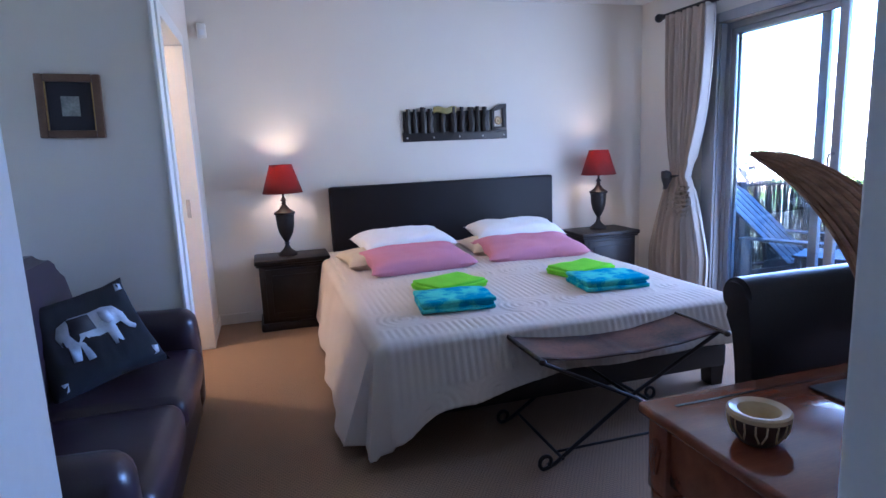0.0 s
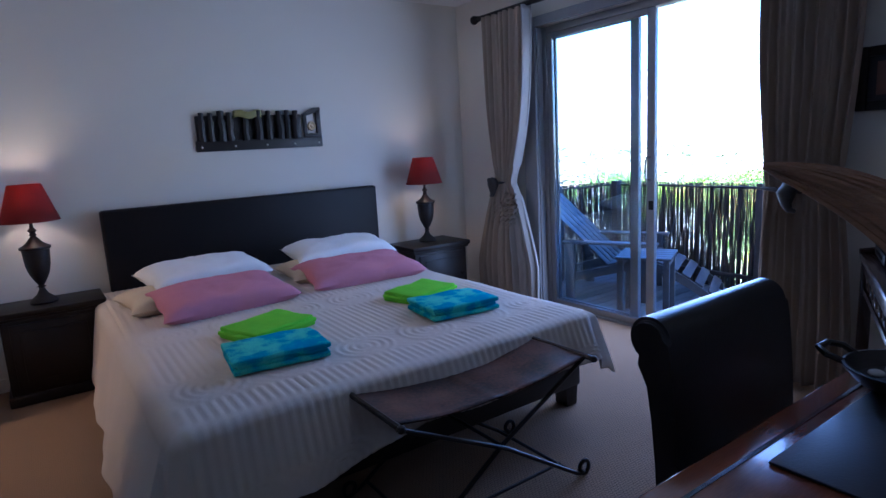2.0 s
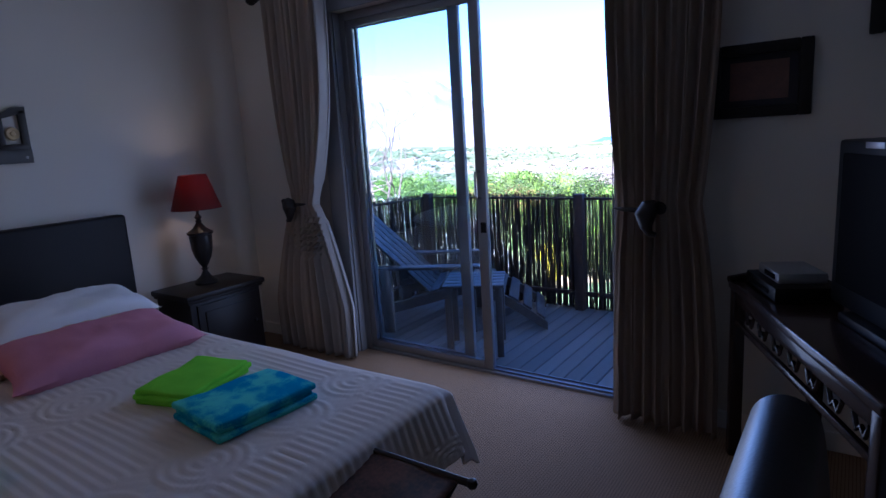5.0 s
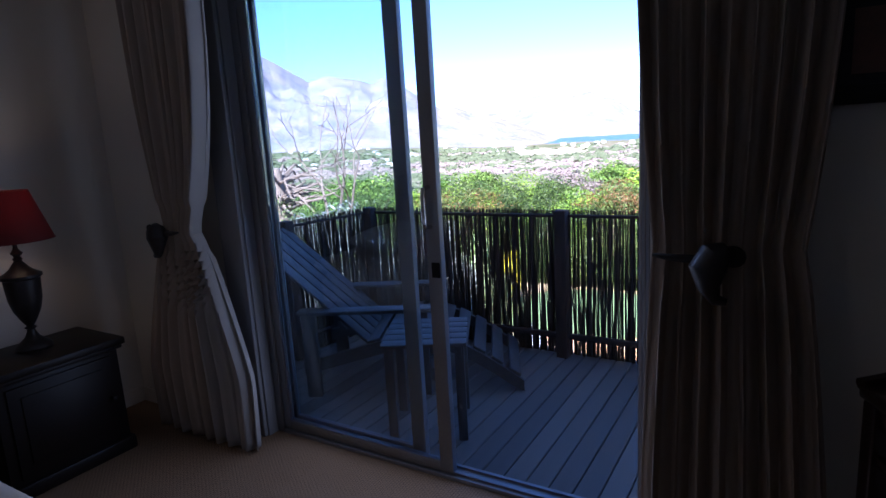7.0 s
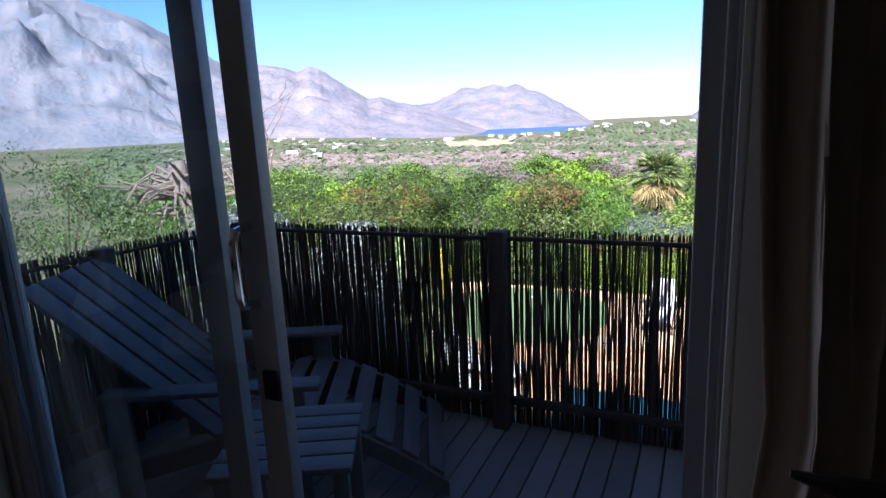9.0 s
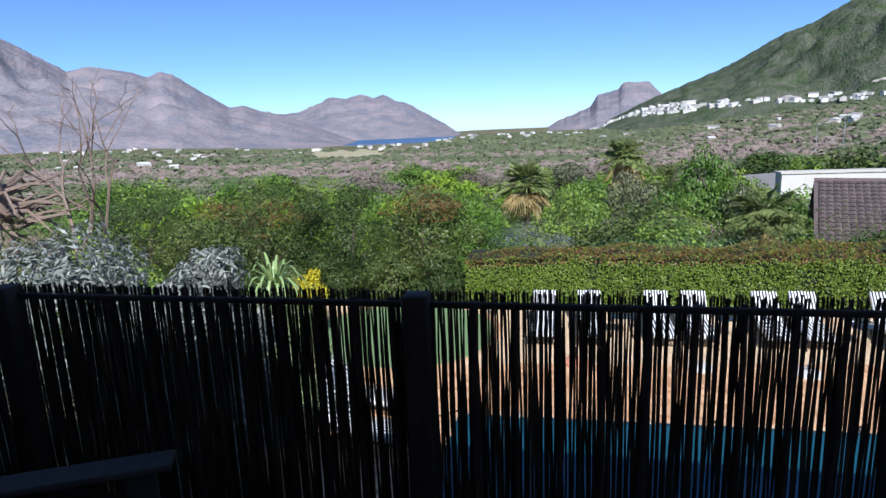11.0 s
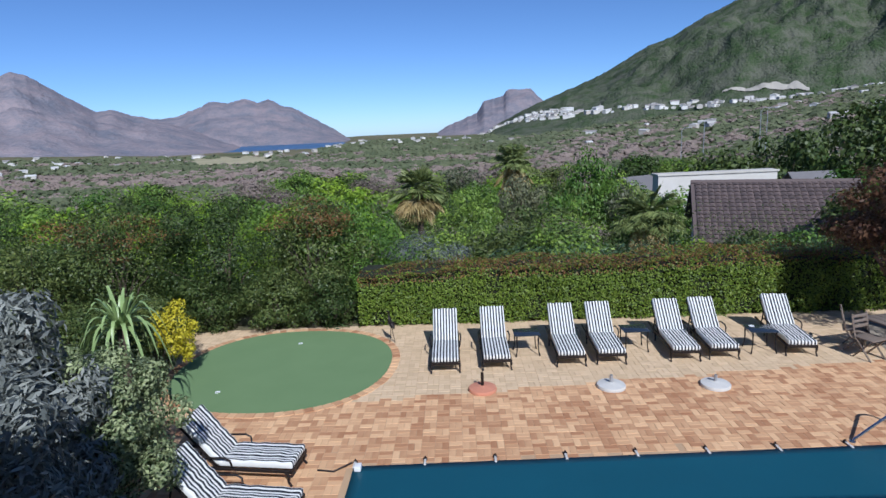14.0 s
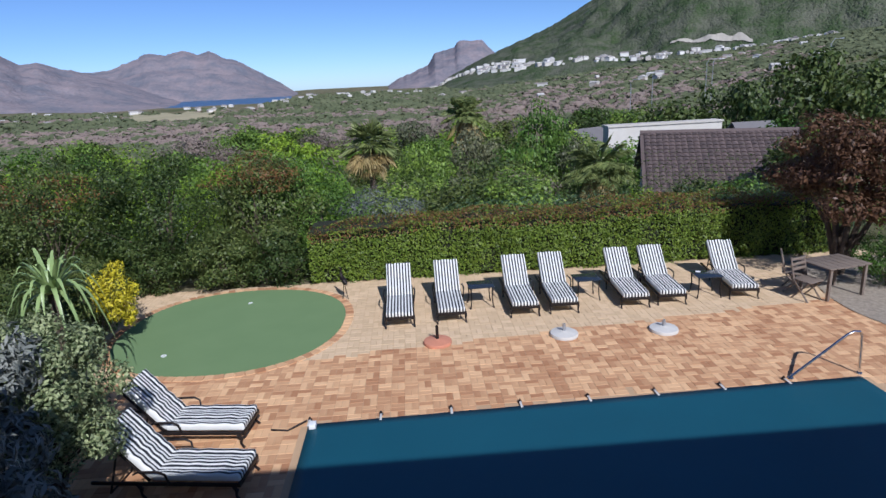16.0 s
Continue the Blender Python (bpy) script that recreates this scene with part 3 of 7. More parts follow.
# motion sensor box on the wall
e = thing("alarm_sensor", "small white alarm sensor high in the corner", "sensor", -0.17, WY, 2.19)
bm = B()
box(bm, -0.03, 0.03, -0.045, 0, 0, 0.10, 0.010)
part("housing", bm, M_TRIM, e)
bm = B()
box(bm, -0.02, 0.02, -0.048, -0.040, 0.015, 0.055, 0.004)
part("lens", bm, M_WHITE, e)

# ---- sliding door ----
GX = 3.704
e = thing("window_1", "grey aluminium sliding glass door standing half open", "sliding door", GX, 2.55, 0, kind="structure")
def framebar(y0, y1, z0, z1, x0=-0.05, x1=0.05, name="window_frame", m=None, bev=0.004):
    b = B()
    box(b, x0, x1, y0 - 2.55, y1 - 2.55, z0, z1, bev)
    return part(name, b, m or M_ALU, e)
framebar(3.415, 3.463, 0.0, 2.165)
framebar(1.702, 1.745, 0.0, 2.165)
framebar(1.745, 3.415, 2.115, 2.165)
framebar(1.745, 3.415, -0.02, 0.016, name="window_sill")
framebar(1.745, 3.415, 0.016, 0.026, -0.032, -0.026, bev=0)
framebar(1.745, 3.415, 0.016, 0.026, 0.018, 0.024, bev=0)
# fixed leaf, outside
framebar(2.630, 2.698, 0.027, 2.115, 0.012, 0.042, "stile")
framebar(3.380, 3.415, 0.027, 2.115, 0.012, 0.042, "stile")
framebar(2.698, 3.380, 0.027, 0.070, 0.012, 0.042, "rail")
framebar(2.698, 3.380, 2.075, 2.115, 0.012, 0.042, "rail")
# sliding leaf, inside, pushed back over the fixed one
framebar(2.468, 2.530, 0.027, 2.115, -0.042, -0.010, "stile")
framebar(3.370, 3.414, 0.027, 2.115, -0.042, -0.010, "stile")
framebar(2.530, 3.370, 0.027, 0.070, -0.042, -0.010, "rail")
framebar(2.530, 3.370, 2.075, 2.115, -0.042, -0.010, "rail")
for x, y0, y1 in ((0.025, 2.700, 3.378), (-0.028, 2.532, 3.368)):
    g = framebar(y0, y1, 0.070, 2.075, x, x + 0.005, "pane", M_GLASS, 0)
    g.visible_shadow = False
b = B()
tube(b, [(-0.042, -0.045, 1.035), (-0.078, -0.045, 1.04), (-0.085, -0.045, 1.06), (-0.085, -0.045, 1.16), (-0.078, -0.045, 1.18), (-0.042, -0.045, 1.185)], 0.009, 8)
part("handle", b, M_STEEL, e, "polished steel pull handle")
b = B()
box(b, -0.050, -0.042, -0.078, -0.042, 0.84, 0.90, 0.003)
part("lock", b, M_BLACKP, e)
b = B()
box(b, WX - 0.022, WX - 0.002, 3.462, 3.60, 0.0, 2.24, 0.004)
box(b, WX - 0.002, 3.653, 3.452, 3.4645, 0.0, 2.165, 0.002)
struct("trim_left", b, M_PANEL, "wide grey painted timber trim beside the sliding door", "trim")
b = B()
box(b, WX - 0.022, WX - 0.002, 1.58, 3.462, 2.168, 2.24, 0.004)
struct("trim_head", b, M_PANEL, "grey painted timber trim over the sliding door", "trim")

# ---- curtains ----
RODX, RODZ = 3.46, 2.315
e = thing("curtain_rod", "dark wooden curtain rod with ball finials", "curtain rod", RODX, 2.55, RODZ)
bm = B()
tube(bm, [(0, 1.42, 0), (0, -1.5, 0)], 0.019, 14)
part("pole", bm, M_DARKWOOD, e)
for y, s in ((1.42, 1), (-1.5, -1)):
    bm = B()
    lathe(bm, [(0.0, 0.0), (0.024, 0.004), (0.026, 0.016), (0.018, 0.022), (0.030, 0.034), (0.036, 0.050), (0.030, 0.068), (0.012, 0.078), (0.0, 0.08)], 16)
    bmesh.ops.rotate(bm, verts=bm.verts, matrix=Matrix.Rotation(-s * math.pi / 2, 3, 'X'))
    bmesh.ops.translate(bm, verts=bm.verts, vec=(0, y, 0))
    part("finial", bm, M_DARKWOOD, e)
for y in (1.2, -1.2):
    bm = B()
    tube(bm, [(0, y, 0), (0.06, y, -0.01), (0.138, y, -0.01)], 0.012, 8)
    part("bracket", bm, M_DARKWOOD, e)

def curtain(y_in, y_out, tie, y_tie0, y_tie1, foot0, foot1, label, seed, lining):
    """A curtain gathered by a tieback: pleated fall from the rod, drawn in at the tie, flaring to the floor."""
    e = thing("curtain", label, "curtain", RODX, (y_in + y_out) / 2, 0.012, group="curtains of the sliding door")
    yo = (y_in + y_out) / 2
    def f(u, v):
        z = 2.295 * (1 - v)
        tz = tie
        if z > tz:
            k = ((2.295 - z) / (2.295 - tz)) ** 2.6
            a, b = y_in + (y_tie0 - y_in) * k, y_out + (y_tie1 - y_out) * k
        else:
            k = min(1.0, ((tz - z) / tz) * 1.5) ** 0.7
            a, b = y_tie0 + (foot0 - y_tie0) * k, y_tie1 + (foot1 - y_tie1) * k
        w = abs(b - a)
        amp = 0.030 + 0.018 * (1 - min(1, w / abs(y_out - y_in)))
        ph = u * 2 * math.pi * 8 + 0.6 * math.sin(3 * v + seed)
        x = amp * math.sin(ph) + 0.012 * math.sin(2.3 * ph + seed + 2 * v)
        y = a + (b - a) * u + 0.008 * math.cos(ph)
        x += 0.02 * noise.noise(Vector((u * 3, v * 3, seed)))
        if abs(z - tz) < 0.12:
            x *= 0.65
        return (x, y - yo, z)
    def cut(v):
        # the lining shows as a strip above the holdback and spreads below it
        below = min(1.0, max(0.0, (v - 0.58) / 0.16))
        return (0.08 + 0.36 * below * below * (3 - 2 * below)) if lining else 0.0
    bm = B()
    sheet(bm, lambda u, v: f(cut(v) + u * (1 - cut(v)), v), 150, 60)
    part("cloth", bm, M_CURTAIN, e, solid=0.004)
    # the lining turned out along the inner edge
    if lining:
        bm = B()
        sheet(bm, lambda u, v: f(u * cut(v), v), 50, 60)
        part("lining", bm, M_LINING, e, "pale turned-out curtain lining", solid=0.004)
    return e

def tieback(y, z, s):
    """A carved animal-head holdback with a curved arm round the curtain."""
    e = thing("curtain_holdback", "carved dark wooden holdback shaped like a trunked head", "holdback", RODX, y, z, group="curtain holdbacks")
    bm = B()
    tube(bm, [(0.13, 0.05 * s, 0), (0.02, 0.07 * s, 0.0), (-0.055, 0.03 * s, 0.005), (-0.075, -0.05 * s, 0.012), (-0.072, -0.09 * s, 0.016)], [0.012, 0.013, 0.013, 0.010, 0.004], 8)
    part("arm", bm, M_CARVED, e)
    bm = B()
    tube(bm, [(-0.06, 0.085 * s, 0.035), (-0.075, 0.06 * s, 0.02), (-0.085, 0.045 * s, -0.01), (-0.085, 0.05 * s, -0.06), (-0.08, 0.065 * s, -0.09), (-0.078, 0.09 * s, -0.095)], [0.022, 0.042, 0.045, 0.026, 0.016, 0.010], 10)
    part("head", bm, M_CARVED, e)
    bm = B()
    for k in (-1, 1):
        lathe(bm, [(0.0, -0.006), (0.03, -0.004), (0.03, 0.004), (0.0, 0.006)], 12)
    bmesh.ops.rotate(bm, verts=bm.verts, matrix=Matrix.Rotation(1.2, 3, 'Y'))
    bmesh.ops.translate(bm, verts=bm.verts, vec=(-0.07, 0.10 * s, 0.02))
    part("ear", bm, M_CARVED, e)
curtain(3.38, 3.91, 1.00, 3.61, 3.81, 3.37, 4.05, "beige linen curtain with pale lining, gathered by a holdback", 1.0, True)
curtain(1.70, 1.24, 1.02, 1.655, 1.30, 1.69, 1.22, "beige linen curtain gathered by a dark holdback", 5.0, False)
tieback(3.72, 1.005, 1)
tieback(1.56, 1.015, -1)
# draw cords hanging by the open side
e = thing("draw_cord_set", "thin pale curtain cords hanging by the sliding door", "cord", 3.56, 1.69, 0.1)
for k in range(3):
    bm = B()
    tube(bm, [(0, 0.012 * k, 2.1), (0.002, 0.012 * k + 0.004, 1.0), (0.0, 0.012 * k, 0.05 + 0.03 * k)], 0.0025, 6)
    part("strand", bm, M_LINING, e)

# ---- bed ----
e = thing("bed", "wide bed with black leather headboard and quilted cream cover", "bed", 1.5, 3.1, 0)
def L(p):
    return (p[0] - 1.5, p[1] - 3.1, p[2])
bm = B()
box(bm, 0.66 - 1.5, 2.63 - 1.5, 4.35 - 3.1, 4.435 - 3.1, 0.05, 1.045, 0.018, 3)
part("headboard", bm, M_HEADB, e, "black padded leather headboard")
bm = B()
box(bm, 0.62 - 1.5, 2.42 - 1.5, 2.0 - 3.1, 4.34 - 3.1, 0.13, 0.25, 0.012)
part("base", bm, M_DARKWOOD, e)
bm = B()
box(bm, 0.605 - 1.5, 2.365 - 1.5, 1.99 - 3.1, 4.34 - 3.1, 0.252, 0.506, 0.07, 4)
part("mattress", bm, M_WHITE, e)
for x in (0.66, 2.42):
    for y in (2.10, 4.25):
        bm = B()
        v = 0.045
        prism(bm, [(x - 1.5 - v, 0.135), (x - 1.5 + v, 0.135), (x - 1.5 + v * 0.75, 0.0), (x - 1.5 - v * 0.75, 0.0)], y - 3.1 - 0.04, y - 3.1 + 0.04)
        part("leg", bm, M_DARKWOOD, e)
X0, X1, Y0, Y1, ZT = 0.60, 2.375, 1.965, 4.33, 0.525
def cover(u, v):
    ov = 0.50
    s = -ov + u * (X1 - X0 + 2 * ov)
    t = -ov + v * (Y1 - Y0 + ov)
    W = X1 - X0
    ds = max(0.0, -s, s - W)
    dt = max(0.0, -t)
    x = X0 + min(max(s, 0), W)
    y = Y0 + max(t, 0)
    z = ZT
    lx = -1 if s < 0 else 1
    drop = max(ds, dt) + 0.25 * min(ds, dt)
    wave = math.sin(y * 9 + 1.3) * 0.5 + math.sin(y * 21) * 0.2 if ds > dt else math.sin(x * 8 + 0.6) * 0.5 + math.sin(x * 19 + 2) * 0.22
    flare = 0.025 + 0.02 * min(ds, dt) + 0.025 * wave
    k = min(1, drop / 0.5)
    r = 0.055
    # the side by the nightstand flares out towards the foot
    lean = 0.12 + (0.16 * min(1.0, max(0.0, (4.1 - y) / 1.7)) if s < 0 else 0.0)
    def bend(q):
        return (r * math.sin(q / r), r * (1 - math.cos(q / r))) if q < r * 1.57 else (r + (q - r * 1.57) * lean, r + (q - r * 1.57))
    hang = 0.96
    if dt > 0:
        hang = 0.60 - 0.17 * min(1, max(0, (x - 0.95) / 0.45)) + 0.30 * math.exp(-((x - 0.60) / 0.14) ** 2)
    if ds > 0 and s > W:
        hang = 0.56
    if ds > 0 and dt > 0:
        lean = 0.10
    if ds > 0:
        o, d = bend(ds)
        x += lx * (o + flare * k * (0.4 if dt > 0 else 1))
        z = min(z, ZT - d * hang)
    if dt > 0:
        lean = 0.12
        o, d = bend(dt)
        y -= o + flare * k * (0.4 if ds > 0 else 1)
        z = min(z, ZT - d * hang)
    if ds > 0 and dt > 0:
        z = ZT - min(0.475 if s < 0 else 0.30, (bend(max(ds, dt))[1] * (0.96 if s < 0 else 0.56) + 0.10 * min(ds, dt)))
    # stitched channels and rosettes
    if ds == 0:
        rib = 0.0045 * abs(math.sin(math.pi * s / 0.034))
        fx, fy = (s % 0.31) - 0.155, ((t + 0.1) % 0.75) - 0.375
        rr = math.hypot(fx, fy)
        if abs(fy) < 0.13:
            rib = 0.005 * abs(math.sin(math.pi * rr / 0.035)) if rr < 0.13 else 0.002 * abs(math.sin(math.pi * (s + t) / 0.05))
        if dt == 0:
            z += rib
        else:
            y -= rib
    elif dt == 0:
        x += lx * 0.003 * abs(math.sin(math.pi * t / 0.034))
    z += 0.006 * noise.noise(Vector((x * 3, y * 3, 0.5)))
    if dt == 0 and ds == 0:
        z += 0.02 * math.exp(-((y - 3.6) / 0.5) ** 2)
    return L((x, y, max(z, 0.012)))
bm = B()
sheet(bm, cover, 330, 190)
part("bed_cover", bm, M_QUILT, e, "cream cotton cover with stitched channels and rosettes", solid=0.006)
# pillows
def pillow_thing(label, cx, cy, cz, lx, ly, h, rx, rz, m, seed, group):
    e = thing("pillow", label, "pillow", cx, cy, cz, rz, group=group)
    bm = B()
    pillow(bm, 0, 0, 0, lx, ly, h, Matrix.Rotation(radians(rx), 3, 'X'), seed=seed)
    part("pillowcase", bm, m, e)
    return e
pillow_thing("cream pillow lying under a pink one on the bed", 0.99, 3.62, 0.585, 0.74, 0.46, 0.12, 1, 6, M_CREAM, 1, "pillows on the bed")
pillow_thing("pink pillow lying on a cream pillow", 1.10, 3.36, 0.598, 0.74, 0.46, 0.13, 7, 5, M_PINK, 2, "pillows on the bed")
pillow_thing("white pillow propped on a pink one", 1.12, 3.80, 0.655, 0.72, 0.42, 0.15, 7, 8, M_WHITE, 3, "pillows on the bed")
pillow_thing("cream pillow lying under a pink one on the bed", 1.92, 3.66, 0.585, 0.74, 0.46, 0.12, 1, -3, M_CREAM, 4, "pillows on the bed")
pillow_thing("pink pillow lying on a cream pillow", 1.95, 3.40, 0.598, 0.76, 0.46, 0.13, 7, -3, M_PINK, 5, "pillows on the bed")
pillow_thing("white pillow propped on a pink one", 2.03, 3.85, 0.655, 0.72, 0.42, 0.15, 7, -4, M_WHITE, 6, "pillows on the bed")
# towels
def towel(label, cx, cy, lx, ly, h, rz, m, seed, z=0.536):
    e = thing("folded_towel", label, "towel", cx, cy, z, rz, group="towels on the bed")
    n = 3
    for k in range(n):
        bm = B()
        z0 = k * h / n
        j = 0.008 * math.sin(seed * 3 + k * 2)
        box(bm, -lx / 2 + j, lx / 2 - j * 0.5, -ly / 2 + j, ly / 2, z0, z0 + h / n + 0.004, h / n * 0.42, 3)
        bmesh.ops.subdivide_edges(bm, edges=[ed for ed in bm.edges if ed.calc_length() > 0.08], cuts=5, use_grid_fill=True)
        for v in bm.verts:
            w = noise.noise(Vector((v.co.x * 9 + seed, v.co.y * 9, k * 1.0)))
            v.co += Vector((w * 0.005, noise.noise(Vector((v.co.y * 9, v.co.x * 8 + seed, k + 5.0))) * 0.006, w * 0.006))
        part("fold", bm, m, e)
    return e
towel("folded lime green towel on the bed cover", 1.13, 2.72, 0.34, 0.26, 0.045, 21, M_LIME, 1)
towel("folded turquoise patterned beach towel on the bed cover", 1.04, 2.36, 0.37, 0.27, 0.055, -6, M_TEAL, 2)
towel("folded lime green towel on the bed cover", 1.98, 2.74, 0.33, 0.24, 0.045, 18, M_LIME, 3)
towel("folded turquoise patterned beach towel on the bed cover", 1.95, 2.40, 0.36, 0.28, 0.055, -6, M_TEAL, 4)

# ---- nightstands and lamps ----
def nightstand(x, y, w, d, rz, label):
    e = thing("nightstand", label, "nightstand", x, y, 0, rz, group="nightstands beside the bed")
    bm = B()
    box(bm, -w / 2, w / 2, -d / 2, d / 2, 0.515, 0.55, 0.008)
    part("top", bm, M_DARKWOOD, e)
    bm = B()
    box(bm, -w / 2 + 0.012, w / 2 - 0.012, -d / 2 + 0.012, d / 2 - 0.004, 0.497, 0.515, 0.006)
    part("moulding", bm, M_DARKWOOD, e)
    bm = B()
    box(bm, -w / 2 + 0.03, w / 2 - 0.03, -d / 2 + 0.03, d / 2 - 0.01, 0.06, 0.497, 0.004)
    part("body", bm, M_DARKWOOD, e)
    bm = B()
    box(bm, -w / 2 + 0.012, w / 2 - 0.012, -d / 2 + 0.012, d / 2 - 0.004, 0.0, 0.065, 0.010)
    part("plinth", bm, M_DARKWOOD, e)
    bm = B()
    box(bm, -w / 2 + 0.07, w / 2 - 0.07, -d / 2 + 0.018, -d / 2 + 0.032, 0.09, 0.475, 0.003)
    dr = part("door", bm, M_DARKWOOD, e)
    bm = B()
    box(bm, -w / 2 + 0.115, w / 2 - 0.115, -d / 2 + 0.010, -d / 2 + 0.020, 0.14, 0.43, 0.004)
    part("panel", bm, M_DARKWOOD, dr)
    bm = B()
    lathe(bm, [(0.0, 0), (0.010, 0), (0.007, 0.012), (0.013, 0.022), (0.0, 0.03)], 12)
    bmesh.ops.rotate(bm, verts=bm.verts, matrix=Matrix.Rotation(math.pi / 2, 3, 'X'))
    bmesh.ops.translate(bm, verts=bm.verts, vec=(w / 2 - 0.09, -d / 2 + 0.018, 0.28))
    part("handle", bm, M_IRON, dr)
    return e
nightstand(0.325, 4.25, 0.56, 0.36, 0, "dark-stained wooden nightstand with a panelled door")
nightstand(2.985, 4.155, 0.56, 0.40, 0, "dark-stained wooden nightstand beside the curtain")

def table_lamp(x, y, z, label, power):
    e = thing("table_lamp", label, "lamp", x, y, z, group="bedside lamps")
    bm = B()
    lathe(bm, [(0.0, 0), (0.072, 0), (0.074, 0.010), (0.066, 0.022), (0.050, 0.034), (0.030, 0.052), (0.018, 0.075), (0.014, 0.090)])
    part("foot", bm, M_URN, e)
    bm = B()
    lathe(bm, [(0.014, 0.088), (0.024, 0.096), (0.014, 0.104), (0.030, 0.130), (0.052, 0.175), (0.064, 0.225), (0.068, 0.280), (0.070, 0.315), (0.080, 0.322), (0.080, 0.334), (0.060, 0.345), (0.040, 0.360), (0.022, 0.385), (0.014, 0.395)])
    part("urn", bm, M_URN, e)
    bm = B()
    lathe(bm, [(0.013, 0.393), (0.020, 0.403), (0.012, 0.413), (0.024, 0.428), (0.012, 0.444), (0.009, 0.455), (0.009, 0.52), (0.0, 0.52)])
    part("neck", bm, M_URN, e)
    bm = B()
    for r0, r1 in ((0.138, 0.075),):
        lathe(bm, [(0.152, 0.482), (0.148, 0.488), (0.084, 0.690), (0.082, 0.696)], 32)
    part("shade", bm, M_SHADE, e, "dark red cloth lampshade, lit from inside", solid=0.002)
    bm = B()
    lathe(bm, [(0.0, 0.52), (0.014, 0.525), (0.024, 0.555), (0.026, 0.575), (0.016, 0.598), (0.0, 0.606)], 14)
    part("bulb", bm, M_BULB, e)
    d = bpy.data.lights.new("lamp_bulb", 'POINT')
    d.energy = power
    d.color = (1.0, 0.72, 0.42)
    d.shadow_soft_size = 0.03
    o = new("lamp_bulb", d)
    o.location = (x, y, z + 0.62)
    return e
table_lamp(0.30, 4.26, 0.55, "bedside lamp with a bronzed urn base and a red shade", 0.17)
table_lamp(3.00, 4.20, 0.55, "bedside lamp with a bronzed urn base and a red shade", 0.12)

# ---- wall art over the bed ----
e = thing("wall_carving", "long dark carved wooden wall piece with figures and masks", "wall art", 1.77, WY, 1.38)
bm = B()
box(bm, -0.465, 0.465, -0.02, 0, 0.0, 0.075, 0.004)
part("base_board", bm, M_CARVED, e)
bm = B()
box(bm, -0.455, 0.305, -0.010, 0, 0.07, 0.245, 0.003)
part("backing", bm, M_CARVED, e)
rng = random.Random(4)
for i, x in enumerate([-0.42, -0.36, -0.29, -0.23, -0.12, -0.03, 0.05, 0.13, 0.19, 0.255]):
    bm = B()
    h = 0.27 + rng.uniform(-0.012, 0.006)
    w = 0.024 + rng.uniform(0, 0.012)
    tube(bm, [(x, -0.022, 0.07), (x + rng.uniform(-.01, .01), -0.028, 0.13), (x, -0.026, 0.20), (x, -0.028, 0.225), (x + 0.004, -0.024, h)], [w, w * 0.8, w * 1.0, w * 0.6, w * 0.75], 8)
    part("carved_figure", bm, M_CARVED, e)
bm = B()
sheet(bm, lambda u, v: (-0.20 + u * 0.20, -0.030 - 0.02 * math.sin(math.pi * u), 0.225 + 0.05 * v + 0.008 * math.sin(9 * u)), 16, 4)
part("ochre_panel", bm, M_OCHRE, e, "ochre painted panel", solid=0.008)
bm = B()
box(bm, 0.32, 0.462, -0.022, 0, 0.07, 0.10, 0.003)
box(bm, 0.32, 0.350, -0.022, 0, 0.10, 0.25, 0.003)
box(bm, 0.425, 0.462, -0.022, 0, 0.10, 0.275, 0.003)
prism(bm, [(0.30, 0.235), (0.36, 0.235), (0.462, 0.265), (0.462, 0.295), (0.40, 0.29)], -0.022, 0)
part("end_frame", bm, M_CARVED, e)
bm = B()
lathe(bm, [(0.0, 0.014), (0.010, 0.012), (0.014, 0.006), (0.022, 0.010), (0.030, 0.012), (0.036, 0.0)], 18)
bmesh.ops.rotate(bm, verts=bm.verts, matrix=Matrix.Rotation(math.pi / 2, 3, 'X'))
bmesh.ops.translate(bm, verts=bm.verts, vec=(0.388, -0.012, 0.155))
part("disc", bm, M_POTTERY, e, "pale ringed disc")
for x in (-0.43, -0.2, 0.03, 0.24, 0.435):
    bm = B()
    lathe(bm, [(0, 0.006), (0.006, 0.004), (0.008, 0)], 10)
    bmesh.ops.rotate(bm, verts=bm.verts, matrix=Matrix.Rotation(math.pi / 2, 3, 'X'))
    bmesh.ops.translate(bm, verts=bm.verts, vec=(x, -0.02, 0.03))
    part("stud", bm, M_PEBBLE, e)

